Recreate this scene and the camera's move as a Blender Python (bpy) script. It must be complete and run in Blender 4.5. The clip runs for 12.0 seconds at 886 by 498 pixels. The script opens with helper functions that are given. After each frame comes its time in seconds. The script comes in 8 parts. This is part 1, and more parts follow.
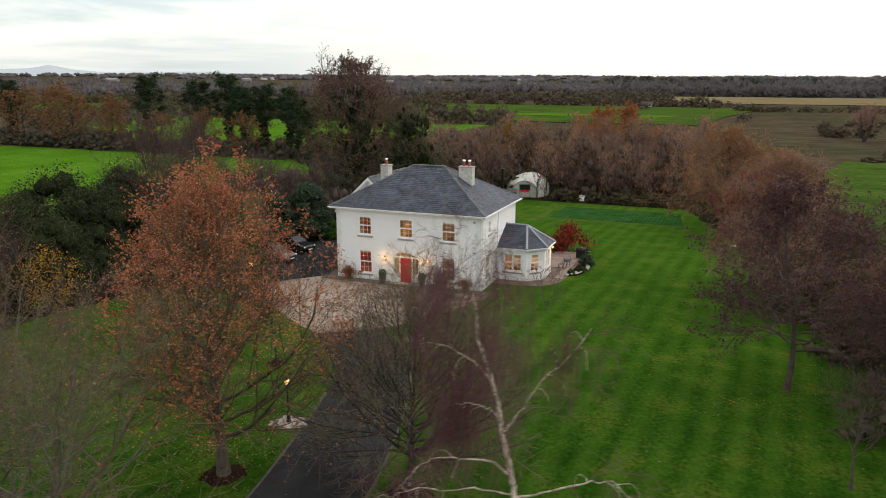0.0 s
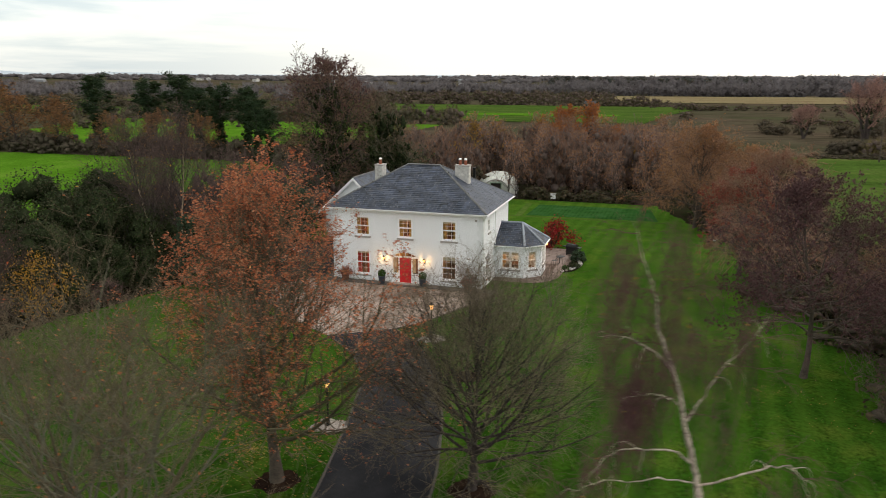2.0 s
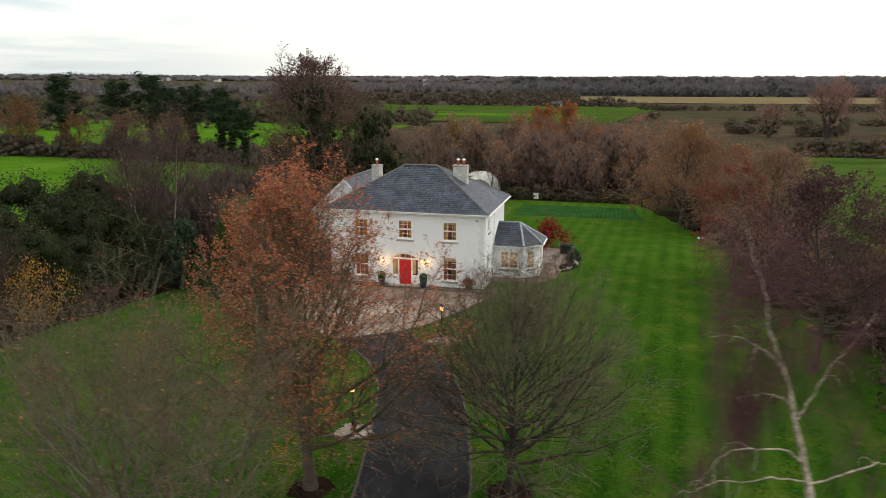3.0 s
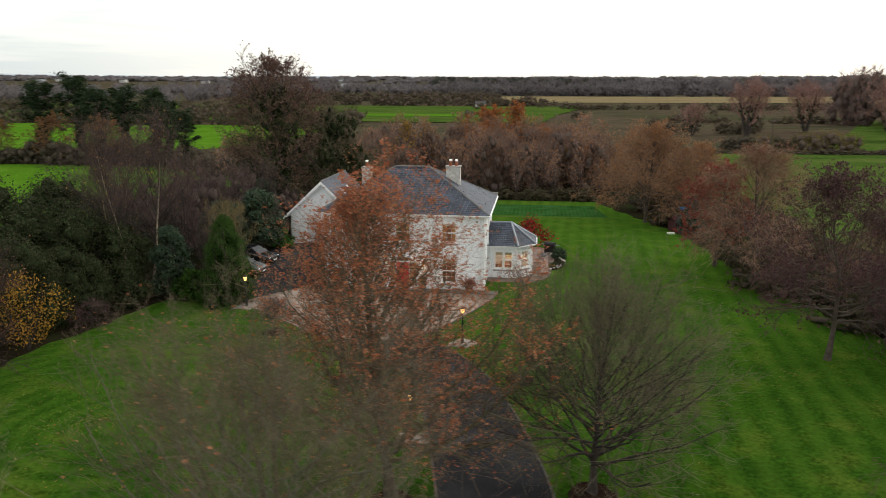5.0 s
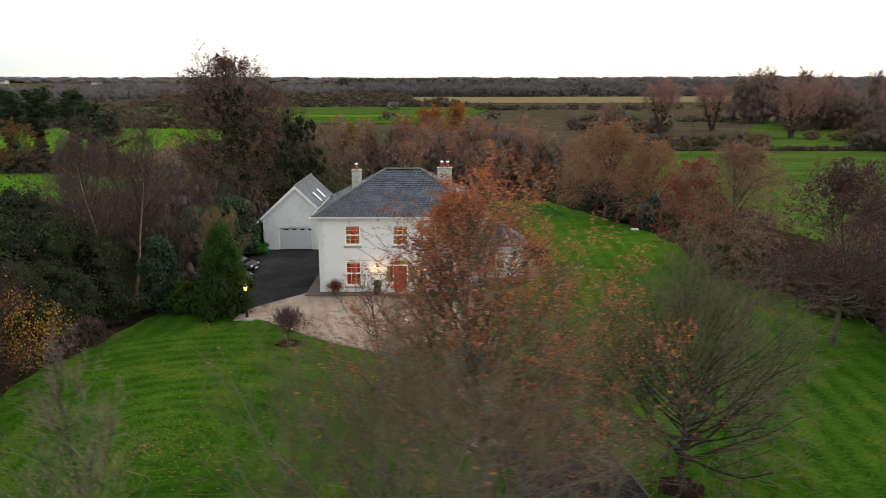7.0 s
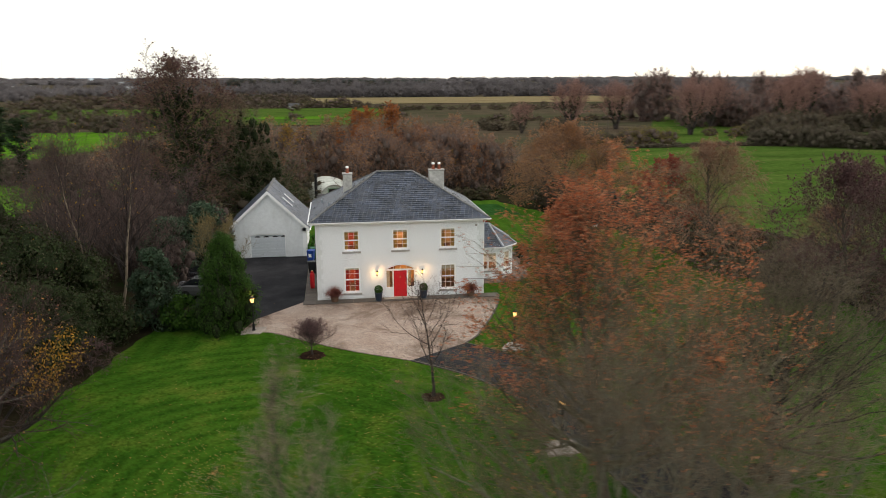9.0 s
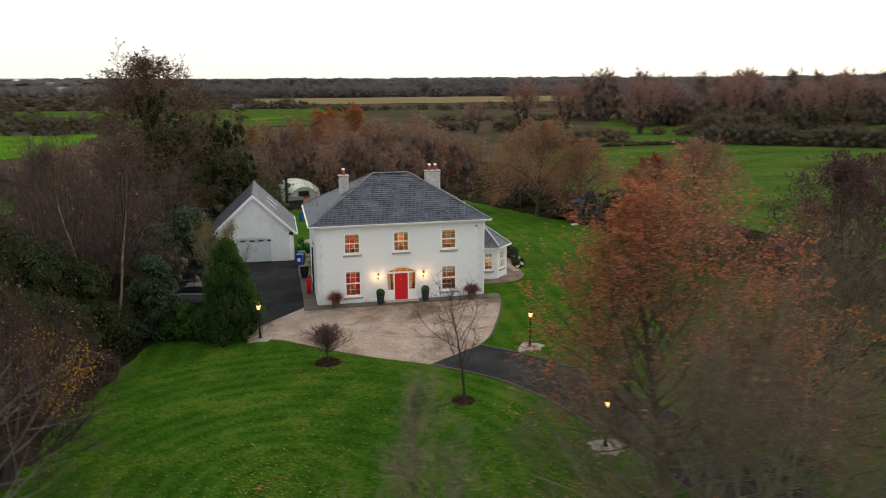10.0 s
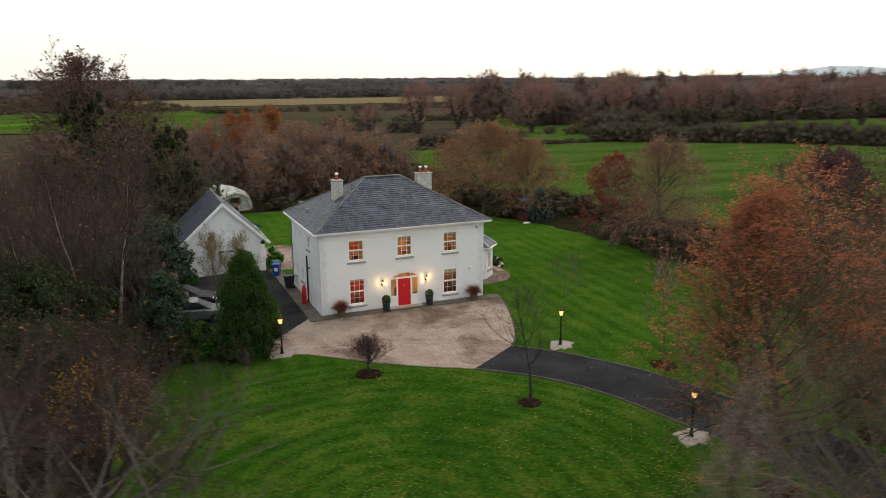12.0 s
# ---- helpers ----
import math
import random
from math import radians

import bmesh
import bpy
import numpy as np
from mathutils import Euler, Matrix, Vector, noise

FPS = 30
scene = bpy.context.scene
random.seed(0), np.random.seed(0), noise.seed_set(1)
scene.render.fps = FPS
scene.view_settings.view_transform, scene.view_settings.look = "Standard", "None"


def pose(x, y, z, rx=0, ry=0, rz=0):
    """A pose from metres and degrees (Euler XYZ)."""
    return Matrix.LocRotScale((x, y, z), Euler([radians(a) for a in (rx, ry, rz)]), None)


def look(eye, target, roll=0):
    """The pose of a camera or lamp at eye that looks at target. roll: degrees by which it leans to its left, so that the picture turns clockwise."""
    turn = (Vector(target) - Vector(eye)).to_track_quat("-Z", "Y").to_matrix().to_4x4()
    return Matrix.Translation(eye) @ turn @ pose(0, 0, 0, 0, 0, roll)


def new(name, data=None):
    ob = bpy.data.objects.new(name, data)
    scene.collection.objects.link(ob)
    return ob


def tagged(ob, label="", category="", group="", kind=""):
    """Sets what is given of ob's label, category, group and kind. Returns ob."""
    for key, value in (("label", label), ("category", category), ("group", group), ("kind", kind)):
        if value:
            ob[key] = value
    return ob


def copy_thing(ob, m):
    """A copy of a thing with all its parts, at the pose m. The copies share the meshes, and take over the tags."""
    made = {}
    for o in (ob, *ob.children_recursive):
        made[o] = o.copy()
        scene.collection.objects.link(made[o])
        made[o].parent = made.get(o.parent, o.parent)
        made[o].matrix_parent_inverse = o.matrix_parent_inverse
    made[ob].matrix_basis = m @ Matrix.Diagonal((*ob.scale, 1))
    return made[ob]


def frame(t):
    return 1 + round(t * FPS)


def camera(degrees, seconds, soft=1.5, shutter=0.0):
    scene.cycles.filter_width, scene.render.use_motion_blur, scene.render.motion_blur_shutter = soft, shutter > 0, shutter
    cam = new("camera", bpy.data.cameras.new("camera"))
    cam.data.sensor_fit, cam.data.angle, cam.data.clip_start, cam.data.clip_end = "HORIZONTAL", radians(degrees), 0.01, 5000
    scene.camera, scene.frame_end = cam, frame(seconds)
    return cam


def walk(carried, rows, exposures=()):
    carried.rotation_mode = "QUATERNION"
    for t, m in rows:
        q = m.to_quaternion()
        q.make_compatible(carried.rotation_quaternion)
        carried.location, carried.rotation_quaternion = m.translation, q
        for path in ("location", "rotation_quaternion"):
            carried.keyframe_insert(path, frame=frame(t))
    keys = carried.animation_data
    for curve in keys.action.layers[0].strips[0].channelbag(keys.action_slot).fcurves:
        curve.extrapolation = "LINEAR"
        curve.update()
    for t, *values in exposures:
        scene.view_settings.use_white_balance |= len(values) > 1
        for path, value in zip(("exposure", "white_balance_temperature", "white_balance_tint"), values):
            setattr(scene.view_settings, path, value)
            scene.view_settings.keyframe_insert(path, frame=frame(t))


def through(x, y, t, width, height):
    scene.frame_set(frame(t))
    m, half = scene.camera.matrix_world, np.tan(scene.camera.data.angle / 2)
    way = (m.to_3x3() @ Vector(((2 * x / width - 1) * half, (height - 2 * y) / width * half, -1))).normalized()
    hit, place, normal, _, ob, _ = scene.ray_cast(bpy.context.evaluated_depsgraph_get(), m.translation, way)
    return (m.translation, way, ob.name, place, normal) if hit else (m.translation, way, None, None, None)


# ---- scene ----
cam = camera(62.17, 12.0, soft=0.9, shutter=1.4)
PATH = [
    (0, (22.880, -50.979, 15.708), (22.1722, -49.1625, 15.2606), 0.22),
    (0.5, (22.029, -51.406, 15.663), (21.3545, -49.5775, 15.2154), 0.19),
    (1, (21.016, -51.781, 15.625), (20.3768, -49.9396, 15.1777), 0.17),
    (1.5, (19.879, -52.107, 15.593), (19.2782, -50.2527, 15.1467), 0.15),
    (2, (18.646, -52.390, 15.568), (18.0869, -50.5222, 15.1219), 0.14),
    (2.5, (17.337, -52.634, 15.548), (16.8219, -50.7538, 15.1026), 0.13),
    (3, (15.963, -52.846, 15.533), (15.4955, -50.9529, 15.0881), 0.12),
    (3.5, (14.532, -53.029, 15.523), (14.1146, -51.1238, 15.0779), 0.11),
    (4, (13.047, -53.185, 15.516), (12.6824, -51.2689, 15.0715), 0.09),
    (4.5, (11.509, -53.314, 15.512), (11.1998, -51.3884, 15.0684), 0.08),
    (5, (9.917, -53.415, 15.512), (9.6664, -51.4805, 15.0682), 0.06),
    (5.5, (8.272, -53.482, 15.513), (8.0813, -51.5406, 15.0704), 0.04),
    (6, (6.572, -53.508, 15.517), (6.4440, -51.5620, 15.0747), 0.02),
    (6.5, (4.819, -53.485, 15.523), (4.7547, -51.5359, 15.0807), -0.01),
    (7, (3.012, -53.403, 15.530), (3.0148, -51.4522, 15.0883), -0.03),
    (7.5, (1.156, -53.249, 15.539), (1.2266, -51.2994, 15.0971), -0.07),
    (8, (-0.747, -53.012, 15.549), (-0.6065, -51.0663, 15.1069), -0.10),
    (8.5, (-2.693, -52.681, 15.559), (-2.4807, -50.7423, 15.1177), -0.14),
    (9, (-4.678, -52.248, 15.570), (-4.3921, -50.3188, 15.1292), -0.18),
    (9.5, (-6.698, -51.707, 15.583), (-6.3375, -49.7904, 15.1414), -0.22),
    (10, (-8.753, -51.057, 15.595), (-8.3155, -49.1564, 15.1543), -0.26),
    (10.5, (-10.845, -50.304, 15.609), (-10.3278, -48.4226, 15.1678), -0.29),
    (11, (-12.978, -49.460, 15.623), (-12.3804, -47.6028, 15.1820), -0.33),
    (11.5, (-15.166, -48.549, 15.637), (-14.4854, -46.7209, 15.1970), -0.36),
    (12, (-17.428, -47.608, 15.653), (-16.6627, -45.8134, 15.2130), -0.38),
]
walk(cam, [(t, look(eye, target, roll)) for t, eye, target, roll in PATH],
     [(0, 0.13), (2.5, 0.14), (5, 0.14), (7, 0.2), (9, 0.2), (9.6, 0.15), (10.5, -0.08), (11, -0.14), (11.5, -0.11), (12, -0.01)])

# ---- world and sun: a bright overcast late afternoon ----
world = bpy.data.worlds.new("overcast_sky")
scene.world = world
world.use_nodes = True


def nodes_of(tree):
    """Makers for a node tree: n(type, socket values) and l(out, in)."""
    def n(kind, values=(), operation="", data_type=""):
        nd = tree.nodes.new(kind)
        if operation:
            nd.operation = operation
        if data_type:
            nd.data_type = data_type
        for key, value in dict(values).items():
            nd.inputs[key].default_value = value
        return nd
    return n, tree.links.new


def build_world():
    tree = world.node_tree
    tree.nodes.clear()
    n, l = nodes_of(tree)
    sky = n("ShaderNodeTexSky")
    sky.sky_type, sky.sun_disc = "NISHITA", False
    sky.sun_elevation, sky.sun_rotation, sky.dust_density = radians(35), radians(59), 3.0
    co = n("ShaderNodeTexCoord")
    stretch = n("ShaderNodeMapping", {"Scale": (1.6, 1.6, 15.0), "Location": (0.35, 0.2, 0.1)})
    l(co.outputs["Generated"], stretch.inputs["Vector"])
    cloud = n("ShaderNodeTexNoise", {"Scale": 1.5, "Detail": 6.0, "Roughness": 0.55, "Distortion": 0.4})
    l(stretch.outputs["Vector"], cloud.inputs["Vector"])
    ramp = n("ShaderNodeMapRange", {"From Min": 0.38, "From Max": 0.58})
    l(cloud.outputs["Fac"], ramp.inputs["Value"])
    side = n("ShaderNodeVectorMath", {1: (-0.93, 0.36, 0.0)}, operation="DOT_PRODUCT")
    l(co.outputs["Generated"], side.inputs[0])
    where = n("ShaderNodeMapRange", {"From Min": 0.62, "From Max": 0.97})
    l(side.outputs["Value"], where.inputs["Value"])
    both = n("ShaderNodeMath", operation="MULTIPLY")
    l(ramp.outputs["Result"], both.inputs[0])
    l(where.outputs["Result"], both.inputs[1])
    soft = n("ShaderNodeMath", {1: 0.85}, operation="MULTIPLY")
    l(both.outputs[0], soft.inputs[0])
    veil = n("ShaderNodeMix", data_type="RGBA")
    for key, value in ((6, (1.10, 1.07, 0.975, 1.0)), (7, (0.45, 0.57, 0.63, 1.0))):
        veil.inputs[key].default_value = value
    l(soft.outputs[0], veil.inputs[0])
    a = n("ShaderNodeBackground", {"Strength": 0.05})
    l(sky.outputs["Color"], a.inputs["Color"])
    b = n("ShaderNodeBackground", {"Strength": SKY})
    l(veil.outputs[2], b.inputs["Color"])
    add = n("ShaderNodeAddShader")
    l(a.outputs[0], add.inputs[0])
    l(b.outputs[0], add.inputs[1])
    out = n("ShaderNodeOutputWorld")
    l(add.outputs[0], out.inputs["Surface"])


SKY = 0.88
build_world()
sun = new("sun", bpy.data.lights.new("sun", "SUN"))
sun.data.energy, sun.data.angle, sun.data.color = 0.5, radians(40), (1.0, 0.93, 0.84)
sun.matrix_world = look((30, 18, 30), (0, 0, 0))


def lamp(name, place, watts, color=(1.0, 0.55, 0.22), radius=0.06):
    ob = new(name, bpy.data.lights.new(name, "POINT"))
    ob.data.energy, ob.data.color, ob.data.shadow_soft_size = watts, color, radius
    ob.location = place
    return ob

# ---- materials ----
def material(name, color, rough=0.8, metal=0.0, spread=0.25, scale=6.0, fine=60.0, bump=0.2, island=0.0, hue=(), spec=0.3, depth=0.01, stain=0.0, stain_color=(0.05, 0.05, 0.045), obj_rand=0.0, stain_scale=0.9):
    """A surface with broad and fine variation, relief, and, if asked, stains and a shift per piece."""
    m = bpy.data.materials.new(name)
    m.use_nodes = True
    tree = m.node_tree
    tree.nodes.clear()
    n, l = nodes_of(tree)
    geo = n("ShaderNodeNewGeometry")
    co = n("ShaderNodeTexCoord")
    big = n("ShaderNodeTexNoise", {"Scale": scale, "Detail": 4.0})
    small = n("ShaderNodeTexNoise", {"Scale": fine, "Detail": 3.0})
    l(co.outputs["Object"], big.inputs["Vector"])
    l(co.outputs["Object"], small.inputs["Vector"])
    mixn = n("ShaderNodeMath", operation="ADD")
    l(big.outputs["Fac"], mixn.inputs[0])
    l(small.outputs["Fac"], mixn.inputs[1])
    value = n("ShaderNodeMapRange", {"From Min": 0.7, "From Max": 1.3, "To Min": 1 - spread, "To Max": 1 + spread})
    l(mixn.outputs[0], value.inputs["Value"])
    tint = n("ShaderNodeRGB")
    tint.outputs[0].default_value = (*color, 1)
    last = tint.outputs[0]
    if hue:
        ramp = n("ShaderNodeValToRGB")
        for k, c in enumerate(hue):
            if k < 2:
                e = ramp.color_ramp.elements[k]
                e.position = k / max(1, len(hue) - 1)
            else:
                e = ramp.color_ramp.elements.new(k / (len(hue) - 1))
            e.color = (*c, 1)
        for k, e in enumerate(ramp.color_ramp.elements):
            e.position, e.color = k / (len(hue) - 1), (*hue[k], 1)
        l(geo.outputs["Random Per Island"], ramp.inputs["Fac"])
        last = ramp.outputs["Color"]
    mul = n("ShaderNodeVectorMath", operation="SCALE")
    l(last, mul.inputs[0])
    l(value.outputs["Result"], mul.inputs["Scale"])
    last = mul.outputs[0]
    if island or obj_rand:
        source = geo.outputs["Random Per Island"] if island else n("ShaderNodeObjectInfo").outputs["Random"]
        amount = island or obj_rand
        isl = n("ShaderNodeMapRange", {"To Min": 1 - amount, "To Max": 1 + amount})
        l(source, isl.inputs["Value"])
        mul2 = n("ShaderNodeVectorMath", operation="SCALE")
        l(last, mul2.inputs[0])
        l(isl.outputs["Result"], mul2.inputs["Scale"])
        last = mul2.outputs[0]
    if stain:
        st = n("ShaderNodeTexNoise", {"Scale": stain_scale, "Detail": 7.0, "Roughness": 0.7})
        sm = n("ShaderNodeMapping", {"Scale": (1.0, 1.0, 0.45)})
        l(co.outputs["Object"], sm.inputs["Vector"])
        l(sm.outputs["Vector"], st.inputs["Vector"])
        sr = n("ShaderNodeMapRange", {"From Min": 0.5, "From Max": 0.75, "To Max": stain})
        l(st.outputs["Fac"], sr.inputs["Value"])
        sx = n("ShaderNodeMix", data_type="RGBA")
        sx.inputs[7].default_value = (*stain_color, 1)
        l(sr.outputs["Result"], sx.inputs[0])
        l(last, sx.inputs[6])
        last = sx.outputs[2]
    b = n("ShaderNodeBsdfPrincipled", {"Roughness": rough, "Metallic": metal, "Specular IOR Level": spec})
    l(last, b.inputs["Base Color"])
    if bump:
        bp = n("ShaderNodeBump", {"Strength": bump, "Distance": depth})
        l(small.outputs["Fac"], bp.inputs["Height"])
        l(bp.outputs["Normal"], b.inputs["Normal"])
    out = n("ShaderNodeOutputMaterial")
    l(b.outputs[0], out.inputs["Surface"])
    return m


def leaf_material(name, hue, rough=0.6, spread=0.15, through=0.25):
    """Leaves: a colour per leaf, some light through them."""
    m = material(name, hue[0], rough, spread=spread, scale=0.5, fine=5.0, bump=0.0, hue=hue, spec=0.05)
    tree = m.node_tree
    n, l = nodes_of(tree)
    b = [x for x in tree.nodes if x.type == "BSDF_PRINCIPLED"][0]
    tr = n("ShaderNodeBsdfTranslucent")
    l(b.inputs["Base Color"].links[0].from_socket, tr.inputs["Color"])
    mx = n("ShaderNodeMixShader", {"Fac": through})
    l(b.outputs[0], mx.inputs[1])
    l(tr.outputs[0], mx.inputs[2])
    l(mx.outputs[0], [x for x in tree.nodes if x.type == "OUTPUT_MATERIAL"][0].inputs["Surface"])
    return m


def glow(name, color, strength):
    m = bpy.data.materials.new(name)
    m.use_nodes = True
    m.node_tree.nodes.clear()
    n, l = nodes_of(m.node_tree)
    e = n("ShaderNodeEmission", {"Color": (*color, 1), "Strength": strength})
    l(e.outputs[0], n("ShaderNodeOutputMaterial").inputs["Surface"])
    return m


def glass_material(name):
    m = bpy.data.materials.new(name)
    m.use_nodes = True
    b = m.node_tree.nodes["Principled BSDF"]
    for key, v in (("Base Color", (0.95, 0.97, 0.96, 1)), ("Roughness", 0.02), ("Transmission Weight", 1.0), ("IOR", 1.1)):
        b.inputs[key].default_value = v
    return m


def ground_material(name, parts, stripes=None, stretch=(1, 1, 1), scale=0.25, fine=14.0, rough=0.95, bump=0.6, spread=0.3, depth=0.03, wear=None, sheen=0.0, rings=None):
    """Turf or soil: three tones mixed by broad noise, fine grain, and mowing stripes (angle, width, strength)."""
    m = bpy.data.materials.new(name)
    m.use_nodes = True
    tree = m.node_tree
    tree.nodes.clear()
    n, l = nodes_of(tree)
    co = n("ShaderNodeTexCoord")
    big = n("ShaderNodeTexNoise", {"Scale": scale, "Detail": 6.0, "Roughness": 0.6})
    small = n("ShaderNodeTexNoise", {"Scale": fine, "Detail": 5.0, "Roughness": 0.7})
    wide = n("ShaderNodeMapping", {"Scale": stretch})
    l(co.outputs["Object"], wide.inputs["Vector"])
    for t in (big, small):
        l(wide.outputs["Vector"], t.inputs["Vector"])
    ramp = n("ShaderNodeValToRGB")
    for k in range(len(parts) - 2):
        ramp.color_ramp.elements.new(0.5)
    for k, e in enumerate(ramp.color_ramp.elements):
        e.position, e.color = 0.3 + 0.4 * k / (len(parts) - 1), (*parts[k], 1)
    l(big.outputs["Fac"], ramp.inputs["Fac"])
    gain = n("ShaderNodeMapRange", {"From Min": 0.3, "From Max": 0.7, "To Min": 1 - spread, "To Max": 1 + spread})
    l(small.outputs["Fac"], gain.inputs["Value"])
    mul = n("ShaderNodeVectorMath", operation="SCALE")
    l(ramp.outputs["Color"], mul.inputs[0])
    l(gain.outputs["Result"], mul.inputs["Scale"])
    last = mul.outputs[0]
    if stripes:
        angle, width, strength, tone = stripes
        mp = n("ShaderNodeMapping", {"Rotation": (0, 0, radians(angle))})
        l(co.outputs["Object"], mp.inputs["Vector"])
        wave = n("ShaderNodeTexWave", {"Scale": 0.314 / width, "Distortion": 1.2, "Detail": 2.0, "Detail Scale": 0.6})
        l(mp.outputs["Vector"], wave.inputs["Vector"])
        bands = wave.outputs["Fac"]
        if rings:
            cx, cy, reach = rings
            shift = n("ShaderNodeVectorMath", {1: (-cx, -cy, 0.0)}, operation="ADD")
            l(co.outputs["Object"], shift.inputs[0])
            arc = n("ShaderNodeTexWave", {"Scale": 0.314 / (width * 0.78), "Distortion": 1.6, "Detail": 2.0, "Detail Scale": 0.6})
            arc.wave_type, arc.rings_direction = "RINGS", "Z"
            l(shift.outputs[0], arc.inputs["Vector"])
            far = n("ShaderNodeVectorMath", operation="LENGTH")
            l(shift.outputs[0], far.inputs[0])
            inside = n("ShaderNodeMapRange", {"From Min": reach - 0.5, "From Max": reach + 0.5})
            l(far.outputs["Value"], inside.inputs["Value"])
            pick = n("ShaderNodeMix", data_type="FLOAT")
            l(inside.outputs["Result"], pick.inputs[0])
            l(arc.outputs["Fac"], pick.inputs[2])
            l(wave.outputs["Fac"], pick.inputs[3])
            bands = pick.outputs[0]
        patch = n("ShaderNodeTexNoise", {"Scale": 0.11, "Detail": 4.0})
        l(co.outputs["Object"], patch.inputs["Vector"])
        pr = n("ShaderNodeMapRange", {"From Min": 0.36, "From Max": 0.60, "To Min": strength * 0.35, "To Max": strength})
        l(patch.outputs["Fac"], pr.inputs["Value"])
        f = n("ShaderNodeMath", operation="MULTIPLY")
        l(bands, f.inputs[0])
        l(pr.outputs["Result"], f.inputs[1])
        mx = n("ShaderNodeMix", data_type="RGBA")
        mx.inputs[7].default_value = (*tone, 1)
        l(f.outputs[0], mx.inputs[0])
        l(last, mx.inputs[6])
        last = mx.outputs[2]
    if wear:
        tone, low, high, most = wear
        worn = n("ShaderNodeTexNoise", {"Scale": 0.22, "Detail": 9.0, "Roughness": 0.68, "Distortion": 0.6})
        l(co.outputs["Object"], worn.inputs["Vector"])
        wr = n("ShaderNodeMapRange", {"From Min": low, "From Max": high, "To Max": most})
        l(worn.outputs["Fac"], wr.inputs["Value"])
        wx = n("ShaderNodeMix", data_type="RGBA")
        wx.inputs[7].default_value = (*tone, 1)
        l(wr.outputs["Result"], wx.inputs[0])
        l(last, wx.inputs[6])
        last = wx.outputs[2]
    b = n("ShaderNodeBsdfPrincipled", {"Roughness": rough, "Specular IOR Level": 0.0, "Sheen Weight": sheen, "Sheen Roughness": 0.4, "Sheen Tint": (0.35, 0.75, 0.08, 1)})
    l(last, b.inputs["Base Color"])
    bp = n("ShaderNodeBump", {"Strength": bump, "Distance": depth})
    l(small.outputs["Fac"], bp.inputs["Height"])
    l(bp.outputs["Normal"], b.inputs["Normal"])
    l(b.outputs[0], n("ShaderNodeOutputMaterial").inputs["Surface"])
    return m


LAWN = ground_material("mown_lawn", [(0.0072, 0.0270, 0.0029), (0.0158, 0.0470, 0.0046), (0.052, 0.072, 0.0105)], stripes=(3.6, 1.45, 0.28, (0.070, 0.135, 0.016)), rings=(-9.0, -24.5, 16.0), spread=0.75, fine=5.0, scale=0.42, sheen=0.22)
MEADOW = ground_material("bright_pasture", [(0.048, 0.120, 0.008), (0.064, 0.155, 0.011), (0.092, 0.18, 0.019)], scale=0.09, fine=2.0, spread=0.4)
ROUGH = ground_material("rough_pasture", [(0.031, 0.054, 0.0115), (0.049, 0.090, 0.016), (0.084, 0.104, 0.028)], scale=0.07, fine=1.2, spread=0.5, stretch=(0.6, 1.6, 1))
STRAW = ground_material("straw_field", [(0.13, 0.085, 0.05), (0.19, 0.155, 0.085), (0.13, 0.12, 0.06)], scale=0.03, fine=0.3, stretch=(0.25, 2.2, 1))
SOIL = ground_material("bare_soil_and_leaf_mould", [(0.014, 0.013, 0.008), (0.024, 0.020, 0.012), (0.018, 0.030, 0.009)], scale=0.5, fine=9.0)
PLAIN = ground_material("distant_plain", [(0.060, 0.045, 0.033), (0.074, 0.058, 0.040), (0.052, 0.050, 0.030), (0.050, 0.062, 0.027)], scale=0.014, fine=0.15, spread=0.4, stretch=(0.6, 1.3, 1))
MULCH = ground_material("dark_bark_mulch", [(0.014, 0.009, 0.007), (0.024, 0.015, 0.011), (0.04, 0.024, 0.016)], scale=2.0, fine=30.0, bump=1.0, spread=0.5)
TARMAC = ground_material("dark_tarmac", [(0.021, 0.021, 0.024), (0.032, 0.032, 0.035), (0.046, 0.046, 0.049)], scale=0.35, fine=40.0, rough=0.45, bump=0.3, depth=0.008)
GRAVEL = ground_material("pink_grey_gravel", [(0.28, 0.208, 0.172), (0.33, 0.258, 0.216), (0.40, 0.330, 0.284)], scale=0.6, fine=15.0, bump=1.0, spread=0.6, wear=((0.105, 0.072, 0.053), 0.47, 0.60, 0.8))
WALL = material("pebble_dashed_render", (0.835, 0.855, 0.88), 0.9, spread=0.26, scale=14.0, fine=45.0, bump=0.9, stain=0.26, stain_color=(0.49, 0.485, 0.475), depth=0.02)
CHIMNEY = material("weathered_chimney_render", (0.50, 0.49, 0.465), 0.95, spread=0.35, scale=5.0, fine=40.0, bump=0.8, stain=0.55, stain_color=(0.20, 0.19, 0.17), depth=0.02, stain_scale=1.8)
SMOOTH = material("painted_smooth_render", (0.755, 0.775, 0.79), 0.8, spread=0.08, scale=3.0, fine=20.0, bump=0.1, stain=0.2, stain_color=(0.33, 0.30, 0.26))
SLATE = material("blue_grey_slate", (0.041, 0.051, 0.075), 0.48, spread=0.6, scale=0.9, fine=16.0, bump=0.5, island=0.4, spec=0.35, stain=0.5, stain_color=(0.125, 0.13, 0.135), stain_scale=1.6)
RIDGE = material("ridge_tile", (0.13, 0.13, 0.13), 0.7, spread=0.3, island=0.2, stain=0.5, stain_color=(0.17, 0.16, 0.13))
